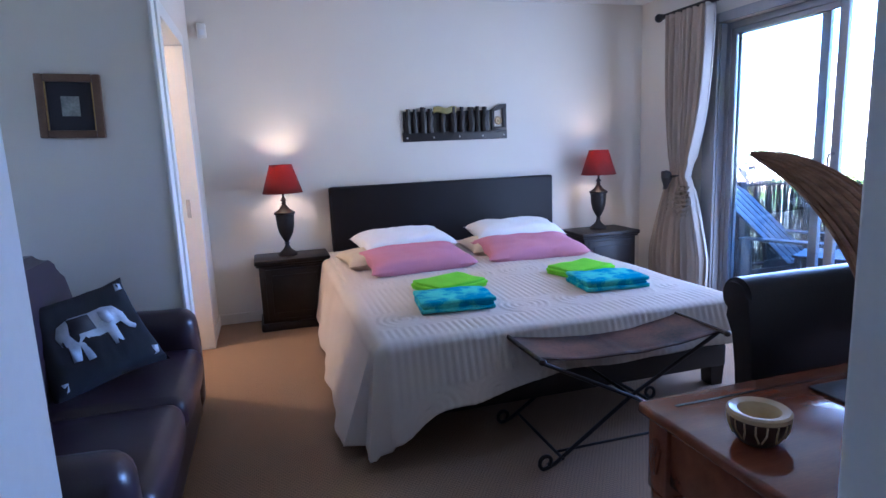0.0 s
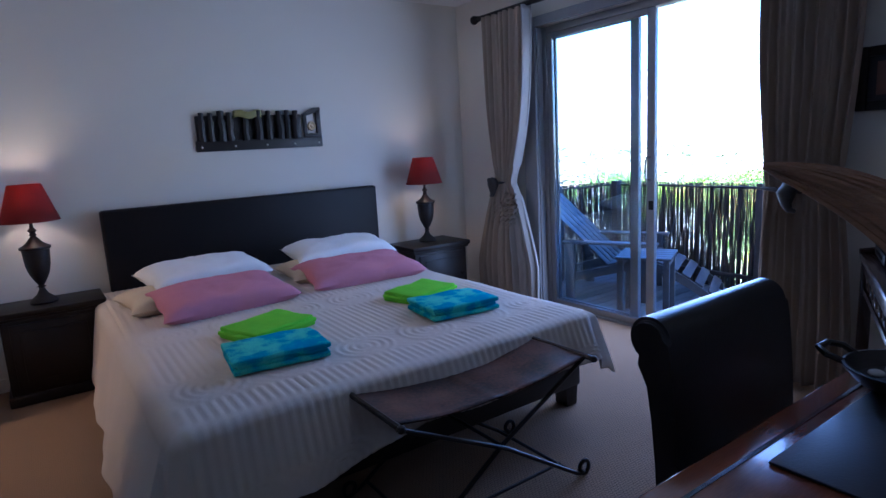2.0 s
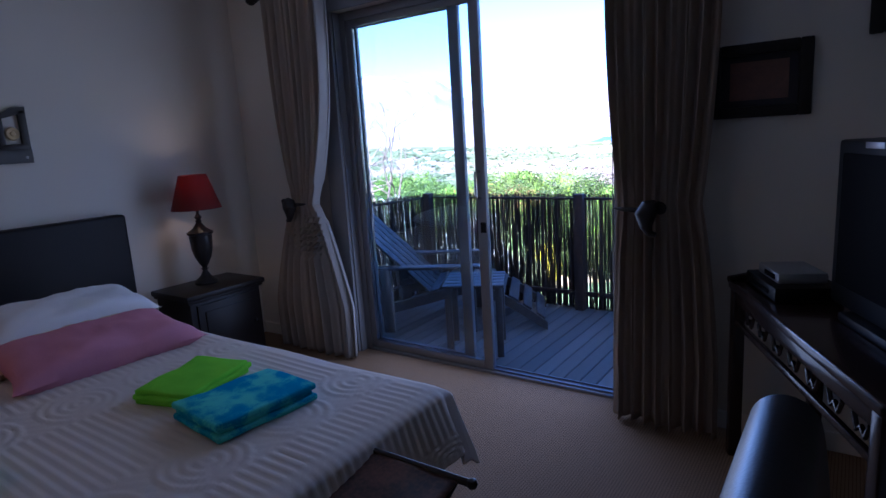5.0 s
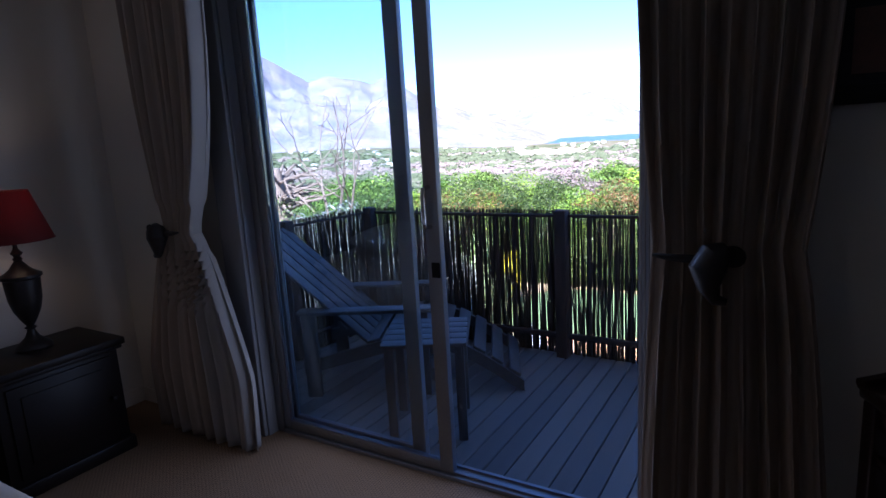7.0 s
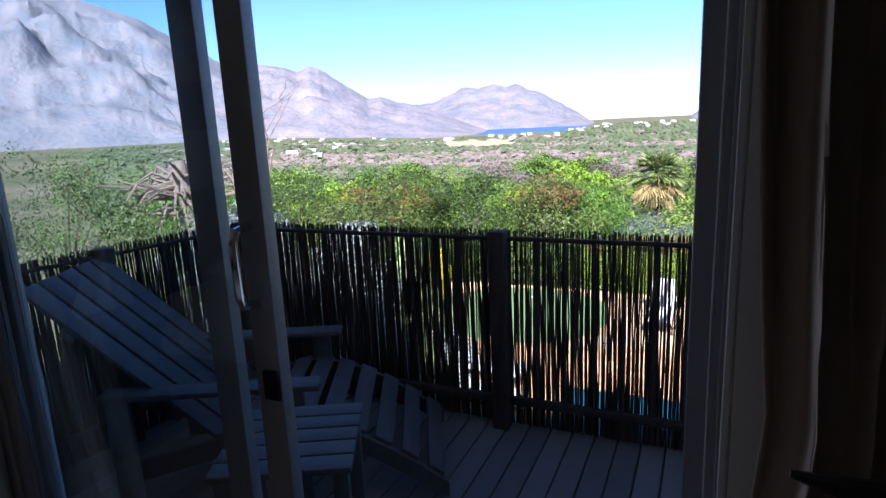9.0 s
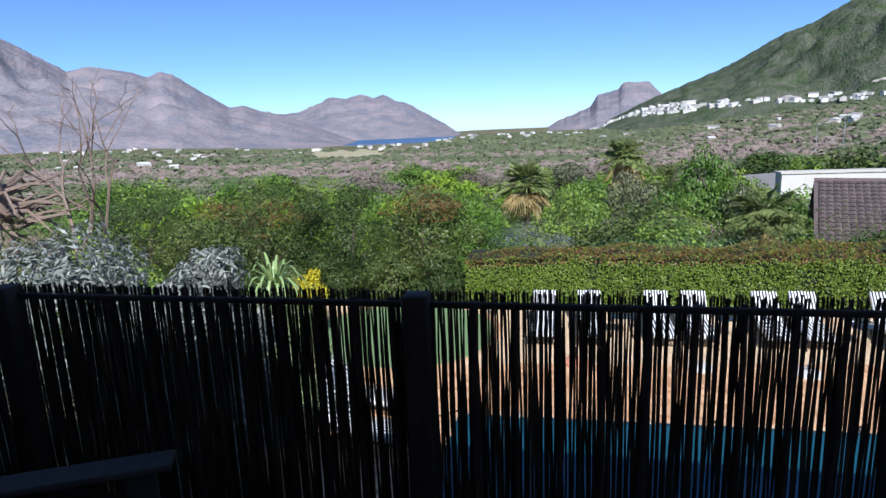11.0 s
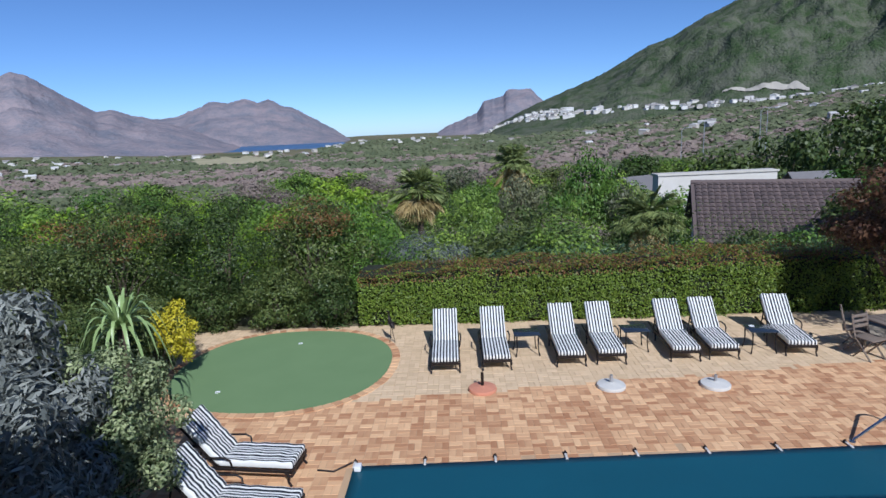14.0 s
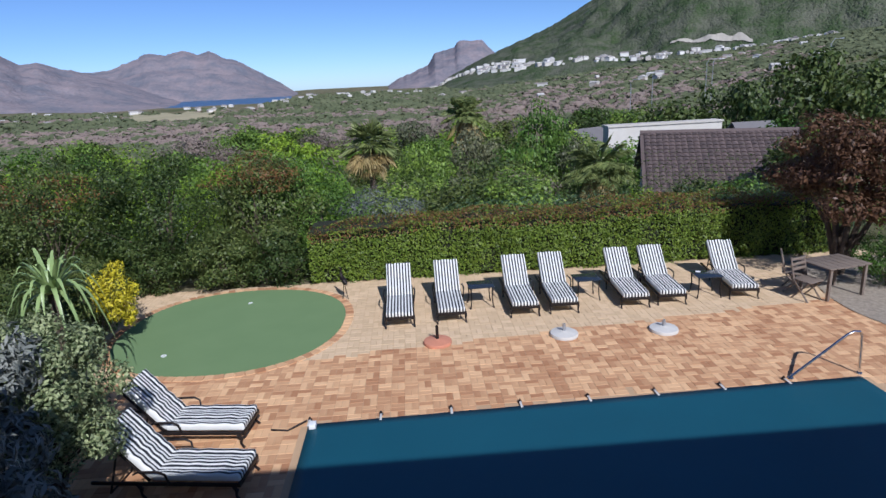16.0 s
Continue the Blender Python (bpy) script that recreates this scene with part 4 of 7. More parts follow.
# ---- pictures ----
def picture(x, y, z, w, h, rz, fw, frame_m, inner_m, label, iw, ih, fillet=None, tilt=0):
    e = thing("framed_picture", label, "picture", x, y, z, rz)
    m = Matrix.Rotation(radians(tilt), 4, 'Y')
    for a in ((-w / 2, -w / 2 + fw, -h / 2, h / 2), (w / 2 - fw, w / 2, -h / 2, h / 2), (-w / 2 + fw, w / 2 - fw, -h / 2, -h / 2 + fw), (-w / 2 + fw, w / 2 - fw, h / 2 - fw, h / 2)):
        bm = B()
        box(bm, a[0], a[1], -0.03, 0, a[2], a[3], 0.006, m=m)
        part("moulding", bm, frame_m, e)
    bm = B()
    box(bm, -w / 2 + fw, w / 2 - fw, -0.012, 0, -h / 2 + fw, h / 2 - fw, m=m)
    part("mount", bm, M_MATBOARD, e)
    if fillet:
        for a in ((-w / 2 + fw, -w / 2 + fw + 0.006, -h / 2 + fw, h / 2 - fw), (w / 2 - fw - 0.006, w / 2 - fw, -h / 2 + fw, h / 2 - fw)):
            bm = B()
            box(bm, a[0], a[1], -0.020, -0.012, a[2], a[3], m=m)
            part("fillet", bm, fillet, e)
    bm = B()
    box(bm, -iw / 2, iw / 2, -0.015, -0.012, -ih / 2, ih / 2, m=m)
    part("print", bm, inner_m, e)
    return e
picture(-0.655, PICY, 1.585, 0.27, 0.29, 0, 0.035, M_FRAMEW, M_PRINT, "small framed print with a dark mount and gilt edge", 0.075, 0.09, M_GILT, 1.5)
picture(WX, 1.13, 1.53, 0.37, 0.29, -90, 0.045, M_DARKWOOD, M_REDPRINT, "dark framed reddish print beside the curtain", 0.21, 0.15)
picture(WX, 0.60, 1.80, 0.36, 0.29, -90, 0.045, M_DARKWOOD, M_REDPRINT, "dark framed reddish print hung higher over the television", 0.20, 0.15)
# ---- bench at the bed's foot ----
e = thing("folding_bench", "wrought-iron folding bench with a sagging worn leather seat", "bench", 1.58, 1.83, 0)
HX, HY, ZB = 0.435, 0.225, 0.49
def seat(u, v):
    x = (u * 2 - 1) * HX
    y = (v * 2 - 1) * HY
    sag = 0.04 * (1 - (2 * u - 1) ** 2)
    return (x, y, ZB - sag + 0.004 * noise.noise(Vector((x * 8, y * 8, 0))) + 0.004 * math.exp(-((u - 0.47) / 0.012) ** 2))
bm = B()
sheet(bm, seat, 48, 20)
part("seat", bm, M_HIDE, e, "worn dark leather sling seat", solid=0.006)
for s in (-1, 1):
    bm = B()
    tube(bm, [(s * HX, -HY - 0.03, ZB), (s * HX, HY + 0.03, ZB)], 0.011, 8)
    part("seat_bar", bm, M_IRON, e)
    for t in (-1, 1):
        bm = B()
        lathe(bm, [(0, -0.016), (0.012, -0.010), (0.016, 0.0), (0.012, 0.010), (0, 0.016)], 10)
        bmesh.ops.translate(bm, verts=bm.verts, vec=(s * HX, t * (HY + 0.04), ZB))
        part("knob", bm, M_IRON, e)
def scroll(cx, z, sgn, y):
    return [(cx + sgn * (0.030 * math.cos(a) * (1 - 0.09 * a)), y, z + 0.030 * math.sin(a) * (1 - 0.09 * a)) for a in [k * 0.45 - 1.57 for k in range(14)]]
for y, off in ((-HY, 0.0), (HY, 0.0)):
    for s in (-1, 1):
        bm = B()
        o = 0.012 * s
        pts = [(s * HX, y + o, ZB - 0.01), (0.0, y + o, 0.26), (-s * 0.36, y + o, 0.022), (-s * 0.40, y + o, 0.008)]
        pts += scroll(-s * 0.40, 0.036, -s, y + o)[1:]
        tube(bm, pts, 0.0085, 8)
        part("leg", bm, M_IRON, e)
for s in (-1, 1):
    bm = B()
    tube(bm, [(s * 0.33, -HY, 0.042), (s * 0.33, HY, 0.042)], 0.007, 8)
    part("stretcher", bm, M_IRON, e)
bm = B()
tube(bm, [(0, -HY, 0.26), (0, HY, 0.26)], 0.007, 8)
part("pivot_bar", bm, M_IRON, e)
bm = B()
tube(bm, [(-0.33, -HY + 0.05, 0.05), (0.33, -HY + 0.05, 0.05)], 0.006, 8)
part("brace", bm, M_IRON, e)

# ---- sofa ----
SX0, SX1, SY0, SY1 = LEFTX + 0.02, -0.19, 1.06, 2.72
e = thing("sofa", "dark aubergine leather two-seat sofa against the wall", "sofa", (SX0 + SX1) / 2, (SY0 + SY1) / 2, 0)
cx, cy = (SX0 + SX1) / 2, (SY0 + SY1) / 2
M_SOFA = mat("aubergine_leather", (0.030, 0.016, 0.026), (0.018, 0.011, 0.017), rough=0.30, scale=5, fine=180, bump=0.3)
def soft(bm, x0, x1, y0, y1, z0, z1, bev, puff=0.02, seed=0.0):
    box(bm, x0 - cx, x1 - cx, y0 - cy, y1 - cy, z0, z1, bev, 4)
    bmesh.ops.subdivide_edges(bm, edges=[ed for ed in bm.edges if ed.calc_length() > 0.12], cuts=6, use_grid_fill=True)
    c = Vector(((x0 + x1) / 2 - cx, (y0 + y1) / 2 - cy, (z0 + z1) / 2))
    for v in bm.verts:
        q = v.co - c
        a = max(0, 1 - (2 * q.x / (x1 - x0)) ** 2), max(0, 1 - (2 * q.y / (y1 - y0)) ** 2), max(0, 1 - (2 * q.z / (z1 - z0)) ** 2)
        v.co += Vector((math.copysign(1, q.x) * a[1] * a[2], math.copysign(1, q.y) * a[0] * a[2], math.copysign(1, q.z) * a[0] * a[1])) * puff
        v.co.z += 0.006 * noise.noise(v.co * 6 + Vector((seed, 0, 0)))
    return bm
part("base", soft(B(), SX0 + 0.05, SX1 - 0.03, SY0 + 0.04, SY1 - 0.04, 0.06, 0.28, 0.03, 0.0), M_SOFA, e)
for y0, y1 in ((SY0 + 0.17, cy - 0.003), (cy + 0.003, SY1 - 0.17)):
    part("seat_cushion", soft(B(), SX0 + 0.22, SX1, y0, y1, 0.27, 0.43, 0.05, 0.018, y0), M_SOFA, e)
for y0, y1 in ((SY0, SY0 + 0.18), (SY1 - 0.18, SY1)):
    part("arm", soft(B(), SX0 + 0.08, SX1 - 0.02, y0, y1, 0.07, 0.60, 0.07, 0.012, y0), M_SOFA, e)
bm = B()
prism(bm, [(SX0 - cx, 0.25), (SX0 - cx + 0.34, 0.25), (SX0 - cx + 0.32, 0.62), (SX0 - cx + 0.27, 0.86), (SX0 - cx + 0.20, 0.93), (SX0 - cx + 0.07, 0.93), (SX0 - cx, 0.85)], SY0 + 0.10 - cy, SY1 - 0.12 - cy)
bmesh.ops.bevel(bm, geom=bm.edges[:], offset=0.035, segments=3, affect='EDGES')
part("backrest", bm, M_SOFA, e)
for x in (SX0 + 0.12, SX1 - 0.10):
    for y in (SY0 + 0.08, SY1 - 0.08):
        bm = B()
        lathe(bm, [(0.0, 0.0), (0.02, 0.0), (0.028, 0.07), (0.0, 0.07)], 12)
        bmesh.ops.translate(bm, verts=bm.verts, vec=(x - cx, y - cy, 0))
        part("foot", bm, M_DARKWOOD, e)
# elephant cushion leaning in the corner
e = thing("cushion", "black cushion with an embroidered pale elephant on the sofa", "cushion", -0.56, 2.22, 0.615, 0)
cn = Vector((0.42, -0.70, 0.58)).normalized()
cr = Vector((0, 0, 1)).cross(cn).normalized()
CM = Matrix((cr, cn.cross(cr), cn)).transposed() @ Matrix.Rotation(radians(10), 3, 'Z')
bm = B()
pillow(bm, 0, 0, 0, 0.46, 0.43, 0.13, CM, seed=9)
part("cover", bm, M_DARKCLOTH, e)
def patch(name, outline, lift, m, label=""):
    """A flat appliqué that follows the cushion's swell."""
    b = B()
    vs = [b.verts.new(CM @ Vector((x, y, 0.066 * (max(0, 1 - (x / .22) ** 4) * max(0, 1 - (y / .20) ** 4)) ** 0.5 + lift))) for x, y in outline]
    f = b.faces.new(vs)
    bmesh.ops.triangulate(b, faces=[f])
    return part(name, b, m, e, label, solid=0.003)
body = [(-0.12, -0.02), (-0.13, 0.03), (-0.11, 0.07), (-0.06, 0.09), (0.02, 0.085), (0.07, 0.09), (0.11, 0.08), (0.135, 0.04), (0.14, -0.01), (0.16, -0.03), (0.15, -0.045), (0.125, -0.03), (0.11, 0.005), (0.085, 0.0), (0.085, -0.08), (0.05, -0.08), (0.045, -0.02), (-0.02, -0.025), (-0.03, -0.10), (-0.065, -0.10), (-0.065, -0.03), (-0.085, -0.09), (-0.115, -0.085), (-0.105, -0.02)]
patch("elephant", body, 0.004, M_SILVERTHR, "pale embroidered elephant")
patch("saddle_cloth", [(-0.07, 0.085), (0.01, 0.08), (0.015, 0.01), (-0.065, 0.015)], 0.008, M_MATBOARD)
patch("ear", [(0.045, 0.075), (0.085, 0.07), (0.09, 0.02), (0.065, 0.01), (0.045, 0.035)], 0.009, M_SILVERTHR)
for (x, y) in ((0.18, 0.16), (-0.18, 0.16), (0.18, -0.16), (-0.18, -0.16)):
    patch("corner_motif", [(x - 0.02, y - 0.02), (x + 0.012, y - 0.015), (x + 0.018, y + 0.015), (x - 0.008, y + 0.02)], 0.006, M_SILVERTHR)

# ---- desk ----
DX0, DX1, DY0, DY1, DZ = 0.93, 1.98, 0.10, 0.66, 0.75
e = thing("writing_desk", "carved red-brown mahogany desk with an inset top", "desk", DX0, DY0, 0)
w, d = DX1 - DX0, DY1 - DY0
bm = B()
box(bm, 0, w, 0, d, DZ - 0.028, DZ, 0.009, 3)
part("top", bm, M_REDWOOD, e)
for a in ((0.0, w, d - 0.06, d - 0.052), (0.0, w, 0.052, 0.06)):
    bm = B()
    box(bm, 0.06, w - 0.06, a[2], a[3], DZ - 0.001, DZ + 0.0015)
    part("inlay_line", bm, M_BLACKWOOD, e)
for a in ((0.03, 0.055, 0.05, d - 0.05), (w - 0.055, w - 0.03, 0.05, d - 0.05), (0.05, w - 0.05, d - 0.055, d - 0.03)):
    bm = B()
    box(bm, a[0], a[1], a[2], a[3], DZ - 0.17, DZ - 0.028, 0.004)
    part("apron", bm, M_REDWOOD, e)
for x in (0.05, w - 0.05):
    for y in (0.05, d - 0.05):
        bm = B()
        box(bm, x - 0.032, x + 0.032, y - 0.032, y + 0.032, DZ - 0.20, DZ - 0.028, 0.006)
        lg = part("leg_block", bm, M_REDWOOD, e, "block carved with a fan")
        for s, ax in ((1, 0), (-1, 0), (1, 1), (-1, 1)):
            for k in range(5):
                b2 = B()
                a = (k - 2) * 0.35
                p0 = Vector((0, 0.0335, DZ - 0.155))
                p1 = p0 + Vector((0.024 * math.sin(a), 0, 0.085 * math.cos(a)))
                tube(b2, [p0, (p0 + p1) / 2 + Vector((0, 0.003, 0)), p1], [0.003, 0.005, 0.003], 6)
                bmesh.ops.rotate(b2, verts=b2.verts, matrix=Matrix.Rotation(math.pi / 2 * (k * 0 + (0 if s > 0 else 2) + ax), 3, 'Z'))
                bmesh.ops.translate(b2, verts=b2.verts, vec=(x, y, 0))
                part("carved_rib", b2, M_REDWOOD, lg)
        bm = B()
        lathe(bm, [(0.0, 0), (0.022, 0), (0.028, 0.03), (0.020, 0.06), (0.026, 0.10), (0.034, 0.20), (0.030, 0.30), (0.022, 0.40), (0.034, 0.43), (0.022, 0.46), (0.034, 0.50), (0.036, 0.55), (0.0, 0.552)], 16)
        bmesh.ops.translate(bm, verts=bm.verts, vec=(x, y, 0))
        part("leg", bm, M_REDWOOD, e)
# blotter
e = thing("desk_pad", "black leather desk pad on the mahogany desk", "desk pad", 1.58, 0.40, DZ + 0.0015)
bm = B()
box(bm, -0.26, 0.26, -0.19, 0.17, 0, 0.006, 0.002)
part("pad", bm, M_LEATHER, e)
# ashtray
e = thing("ashtray", "round cream and dark brown glazed pottery ashtray", "ashtray", 1.035, 0.425, DZ + 0.001)
e.scale = (0.80, 0.80, 0.88)
bm = B()
lathe(bm, [(0.0, 0.001), (0.040, 0.0), (0.050, 0.010), (0.064, 0.035), (0.069, 0.055), (0.068, 0.064)], 36)
part("bowl", bm, M_BROWNGLZ, e, "dark brown glazed bowl", solid=0.0)
bm = B()
lathe(bm, [(0.070, 0.060), (0.071, 0.070), (0.066, 0.074), (0.048, 0.070), (0.043, 0.058), (0.040, 0.035), (0.0, 0.030)], 36)
part("rim", bm, M_POTTERY, e, "cream glazed rim")
for k in range(18):
    bm = B()
    a0 = k * math.pi / 9
    a1 = a0 + (0.12 if k % 2 else -0.12)
    tube(bm, [(0.0555 * math.cos(a1), 0.0555 * math.sin(a1), 0.016), (0.0655 * math.cos(a0), 0.0655 * math.sin(a0), 0.036), (0.0695 * math.cos(a0), 0.0695 * math.sin(a0), 0.058)], 0.0022, 5)
    part("glaze_stripe", bm, M_POTTERY, e)
# dark wooden box and small carved box
e = thing("letter_box", "upright dark wooden box on the desk", "box", 1.20, 0.255, DZ + 0.001)
bm = B()
box(bm, -0.06, 0.06, -0.05, 0.05, 0, 0.135, 0.003)
part("body", bm, M_DARKWOOD, e)
bm = B()
box(bm, -0.063, 0.063, -0.053, 0.053, 0.130, 0.142, 0.003)
part("lid", bm, M_DARKWOOD, e)
e = thing("carved_box", "small carved brown wooden box on the desk", "box", 1.03, 0.185, DZ + 0.001, 8)
bm = B()
box(bm, -0.04, 0.04, -0.035, 0.035, 0, 0.045, 0.004)
part("body", bm, M_REDWOOD, e)
bm = B()
box(bm, -0.043, 0.043, -0.038, 0.038, 0.043, 0.056, 0.005)
part("lid", bm, M_REDWOOD, e)
# dried palm spathe standing on the desk, arching over
e = thing("palm_spathe", "long dried brown palm spathe arching up from the desk", "dried plant", 1.10, 0.135, DZ)
Q0, Q1, Q2 = Vector((0.0, 0.0, 0.004)), Vector((-0.07, -0.01, 0.49)), Vector((-0.099, 0.302, 0.544))
def spathe(u, v):
    t = v
    p = Q0 * (1 - t) ** 2 + Q1 * 2 * t * (1 - t) + Q2 * t * t
    tan = ((Q1 - Q0) * (1 - t) + (Q2 - Q1) * t).normalized()
    side = tan.cross(Vector((0.67, 0.70, -0.2))).normalized()
    deep = side.cross(tan)
    wd = 0.058 * (min(1.0, 0.35 + 1.5 * t)) * (1 - t ** 2.2) ** 0.8 + 0.002
    a = (u * 2 - 1) * 1.2
    q = p + side * (wd * math.sin(a)) + deep * (wd * 0.8 * (1 - math.cos(a)))
    q += deep * (0.0025 * math.sin(u * 55 + 3 * v) + 0.004 * noise.noise(Vector((u * 6, v * 5, 0))))
    q.z = max(q.z, 0.004)
    return q
bm = B()
sheet(bm, spathe, 44, 60)
part("husk", bm, M_SPATHE, e, solid=0.005)
# bowl with pebbles
e = thing("stone_bowl", "black oval bowl with loop handles and pale pebbles", "bowl", 1.83, 0.53, DZ + 0.0015, 0)
bm = B()
lathe(bm, [(0.0, 0.004), (0.06, 0.0), (0.09, 0.015), (0.115, 0.045), (0.118, 0.052), (0.112, 0.053), (0.085, 0.022), (0.0, 0.012)], 32)
part("bowl", bm, M_IRON, e)
for s in (1, -1):
    bm = B()
    tube(bm, [(-0.035, s * 0.105, 0.046), (-0.045, s * 0.14, 0.058), (-0.025, s * 0.165, 0.064), (0.025, s * 0.165, 0.064), (0.045, s * 0.14, 0.058), (0.035, s * 0.105, 0.046)], 0.008, 8)
    part("handle", bm, M_IRON, e)
rng = random.Random(8)
pm = B()
bmesh.ops.create_icosphere(pm, subdivisions=2, radius=1)
pme = bpy.data.meshes.new("pebble")
pm.to_mesh(pme)
pm.free()
for k in range(9):
    p = part("pebble", pme, M_PEBBLE)
    a = k * 2.4
    r = 0.016 * math.sqrt(k) * 1.3
    p.matrix_world = Matrix.LocRotScale((1.83 + r * math.cos(a), 0.53 + r * math.sin(a), DZ + 0.030), Euler((0, 0, a)), (rng.uniform(.016, .024), rng.uniform(.012, .016), .009))
    tagged(p, "smooth pale pebble lying in the black bowl", "pebble", "pebbles in the bowl")

# ---- chair ----
e = thing("dining_chair", "high-backed black leather dining chair with a rolled top", "chair", 1.632, 0.725, -0.012)
bm = B()
roll = [(0.135 + 0.052 * math.cos(a), 0.905 + 0.052 * math.sin(a)) for a in [math.pi * (1.0 - k / 12) for k in range(18)]]
prof = [(0.05, 0.42), (0.052, 0.52), (0.056, 0.62), (0.062, 0.72), (0.070, 0.81), (0.077, 0.87)] + roll + [(0.135, 0.80), (0.122, 0.72), (0.112, 0.62), (0.105, 0.52), (0.10, 0.42)]
prism(bm, prof, -0.258, 0.258, axis="x")
bmesh.ops.bevel(bm, geom=[ed for ed in bm.edges if abs(ed.verts[0].co.x - ed.verts[1].co.x) < 0.01], offset=0.012, segments=3, affect='EDGES')
part("backrest", bm, M_LEATHER, e)
bm = B()
box(bm, -0.250, 0.250, -0.34, 0.10, 0.38, 0.475, 0.03, 3)
part("seat", bm, M_LEATHER, e)
for x in (-0.20, 0.20):
    for y, k in ((-0.31, 0.0), (0.07, 0.06)):
        bm = B()
        prism(bm, [(x - 0.022, 0.385), (x + 0.022, 0.385), (x + 0.016, 0.0), (x - 0.016, 0.0)], y - 0.02, y + 0.02)
        for v in bm.verts:
            v.co.y += k * (1 - v.co.z / 0.385)
        part("leg", bm, M_DARKWOOD, e)

# ---- television corner ----
CA = math.degrees(math.atan2(-0.48, -1.04)) + 180
e = thing("tv_console", "dark lacquered console table with carved fretwork, set across the corner", "table", 3.40, 1.19, 0, CA)
CW, CD, CZ = 1.14, 0.36, 0.75
bm = B()
box(bm, -CW, 0.0, -CD, 0, CZ - 0.035, CZ, 0.010, 3)
part("top", bm, M_BLACKWOOD, e)
bm = B()
tube(bm, [(-0.01, 0.0, CZ + 0.0), (0.012, -0.15, CZ + 0.02), (-0.01, -CD, CZ + 0.0)], 0.016, 8)
part("scroll_end", bm, M_BLACKWOOD, e)
bm = B()
box(bm, -CW + 0.05, -0.05, -0.03, -0.012, CZ - 0.085, CZ - 0.035, 0.004)
part("apron", bm, M_BLACKWOOD, e)
bm = B()
box(bm, -CW + 0.05, -0.05, -0.03, -0.012, CZ - 0.175, CZ - 0.150, 0.004)
part("lower_rail", bm, M_BLACKWOOD, e)
for k in range(7):
    bm = B()
    x = -CW + 0.12 + k * 0.135
    tube(bm, [(x - 0.04, -0.021, CZ - 0.090), (x - 0.02, -0.021, CZ - 0.130), (x, -0.021, CZ - 0.110), (x + 0.02, -0.021, CZ - 0.130), (x + 0.04, -0.021, CZ - 0.090)], 0.007, 6)
    part("fretwork", bm, M_BLACKWOOD, e)
for x in (-0.035, -CW + 0.035):
    for y in (-0.03, -CD + 0.03):
        bm = B()
        box(bm, x - 0.024, x + 0.024, y - 0.024, y + 0.024, 0, CZ - 0.035, 0.006)
        part("leg", bm, M_BLACKWOOD, e)
def on_console(name, label, category, lx, ly, z, rz=0):
    p = pose(3.40, 1.19, 0, 0, 0, CA) @ Vector((lx, ly, z))
    return thing(name, label, category, p.x, p.y, p.z, CA + rz)
e = on_console("dvd_player", "slim black disc player on the console", "media player", -0.20, -0.16, CZ + 0.0005)
bm = B()
box(bm, -0.16, 0.14, -0.11, 0.11, 0.004, 0.052, 0.004)
part("case", bm, M_BLACKP, e)
bm = B()
box(bm, -0.10, 0.08, 0.110, 0.113, 0.020, 0.034, 0.001)
part("front_panel", bm, M_SCREEN, e)
e = on_console("set_top_box", "silver set-top box lying on the disc player", "media player", -0.20, -0.16, CZ + 0.053)
bm = B()
box(bm, -0.10, 0.10, -0.08, 0.08, 0.0, 0.038, 0.006)
part("case", bm, M_SILVER, e)
bm = B()
box(bm, -0.07, 0.03, 0.080, 0.083, 0.010, 0.028, 0.001)
part("display", bm, M_SCREEN, e)
e = on_console("television", "boxy black television standing on the console", "television", -0.745, -0.265, CZ + 0.0005)
bm = B()
box(bm, -0.33, 0.33, -0.09, 0.07, 0.03, 0.55, 0.012)
part("cabinet", bm, M_BLACKP, e)
bm = B()
box(bm, -0.285, 0.285, 0.070, 0.075, 0.10, 0.51, 0.004)
part("screen", bm, M_SCREEN, e)
bm = B()
box(bm, -0.20, 0.20, -0.10, 0.10, 0.0, 0.03, 0.006)
part("stand", bm, M_BLACKP, e)
bm = B()
box(bm, 0.06, 0.16, 0.070, 0.074, 0.528, 0.546, 0.001)
part("badge", bm, M_SILVER, e, "small pale plate on the upper edge")

# ---- balcony ----
DKZ = -0.065
bm = B()
box(bm, 3.80, 5.36, -1.6, 4.5, DKZ - 0.20, DKZ - 0.03)
struct("deck_frame", bm, M_POST, "dark timber frame under the deck", "deck")
deck = thing("deck", "weathered grey timber deck boards on the balcony", "deck", 4.58, 1.5, DKZ, kind="structure")
bw = 0.094
me = None
n = 60
for k in range(n):
    y = -1.55 + k * (bw + 0.006)
    if me is None:
        bm = B()
        box(bm, -0.78, 0.78, 0, bw, -0.028, 0, 0.004, 1)
        ob = part("deck_board", bm, M_DECK, deck, smooth=False)
        me = ob.data
    else:
        ob = part("deck_board", me, M_DECK, deck, smooth=False)
    ob.location = (0, y - 1.5, 0)

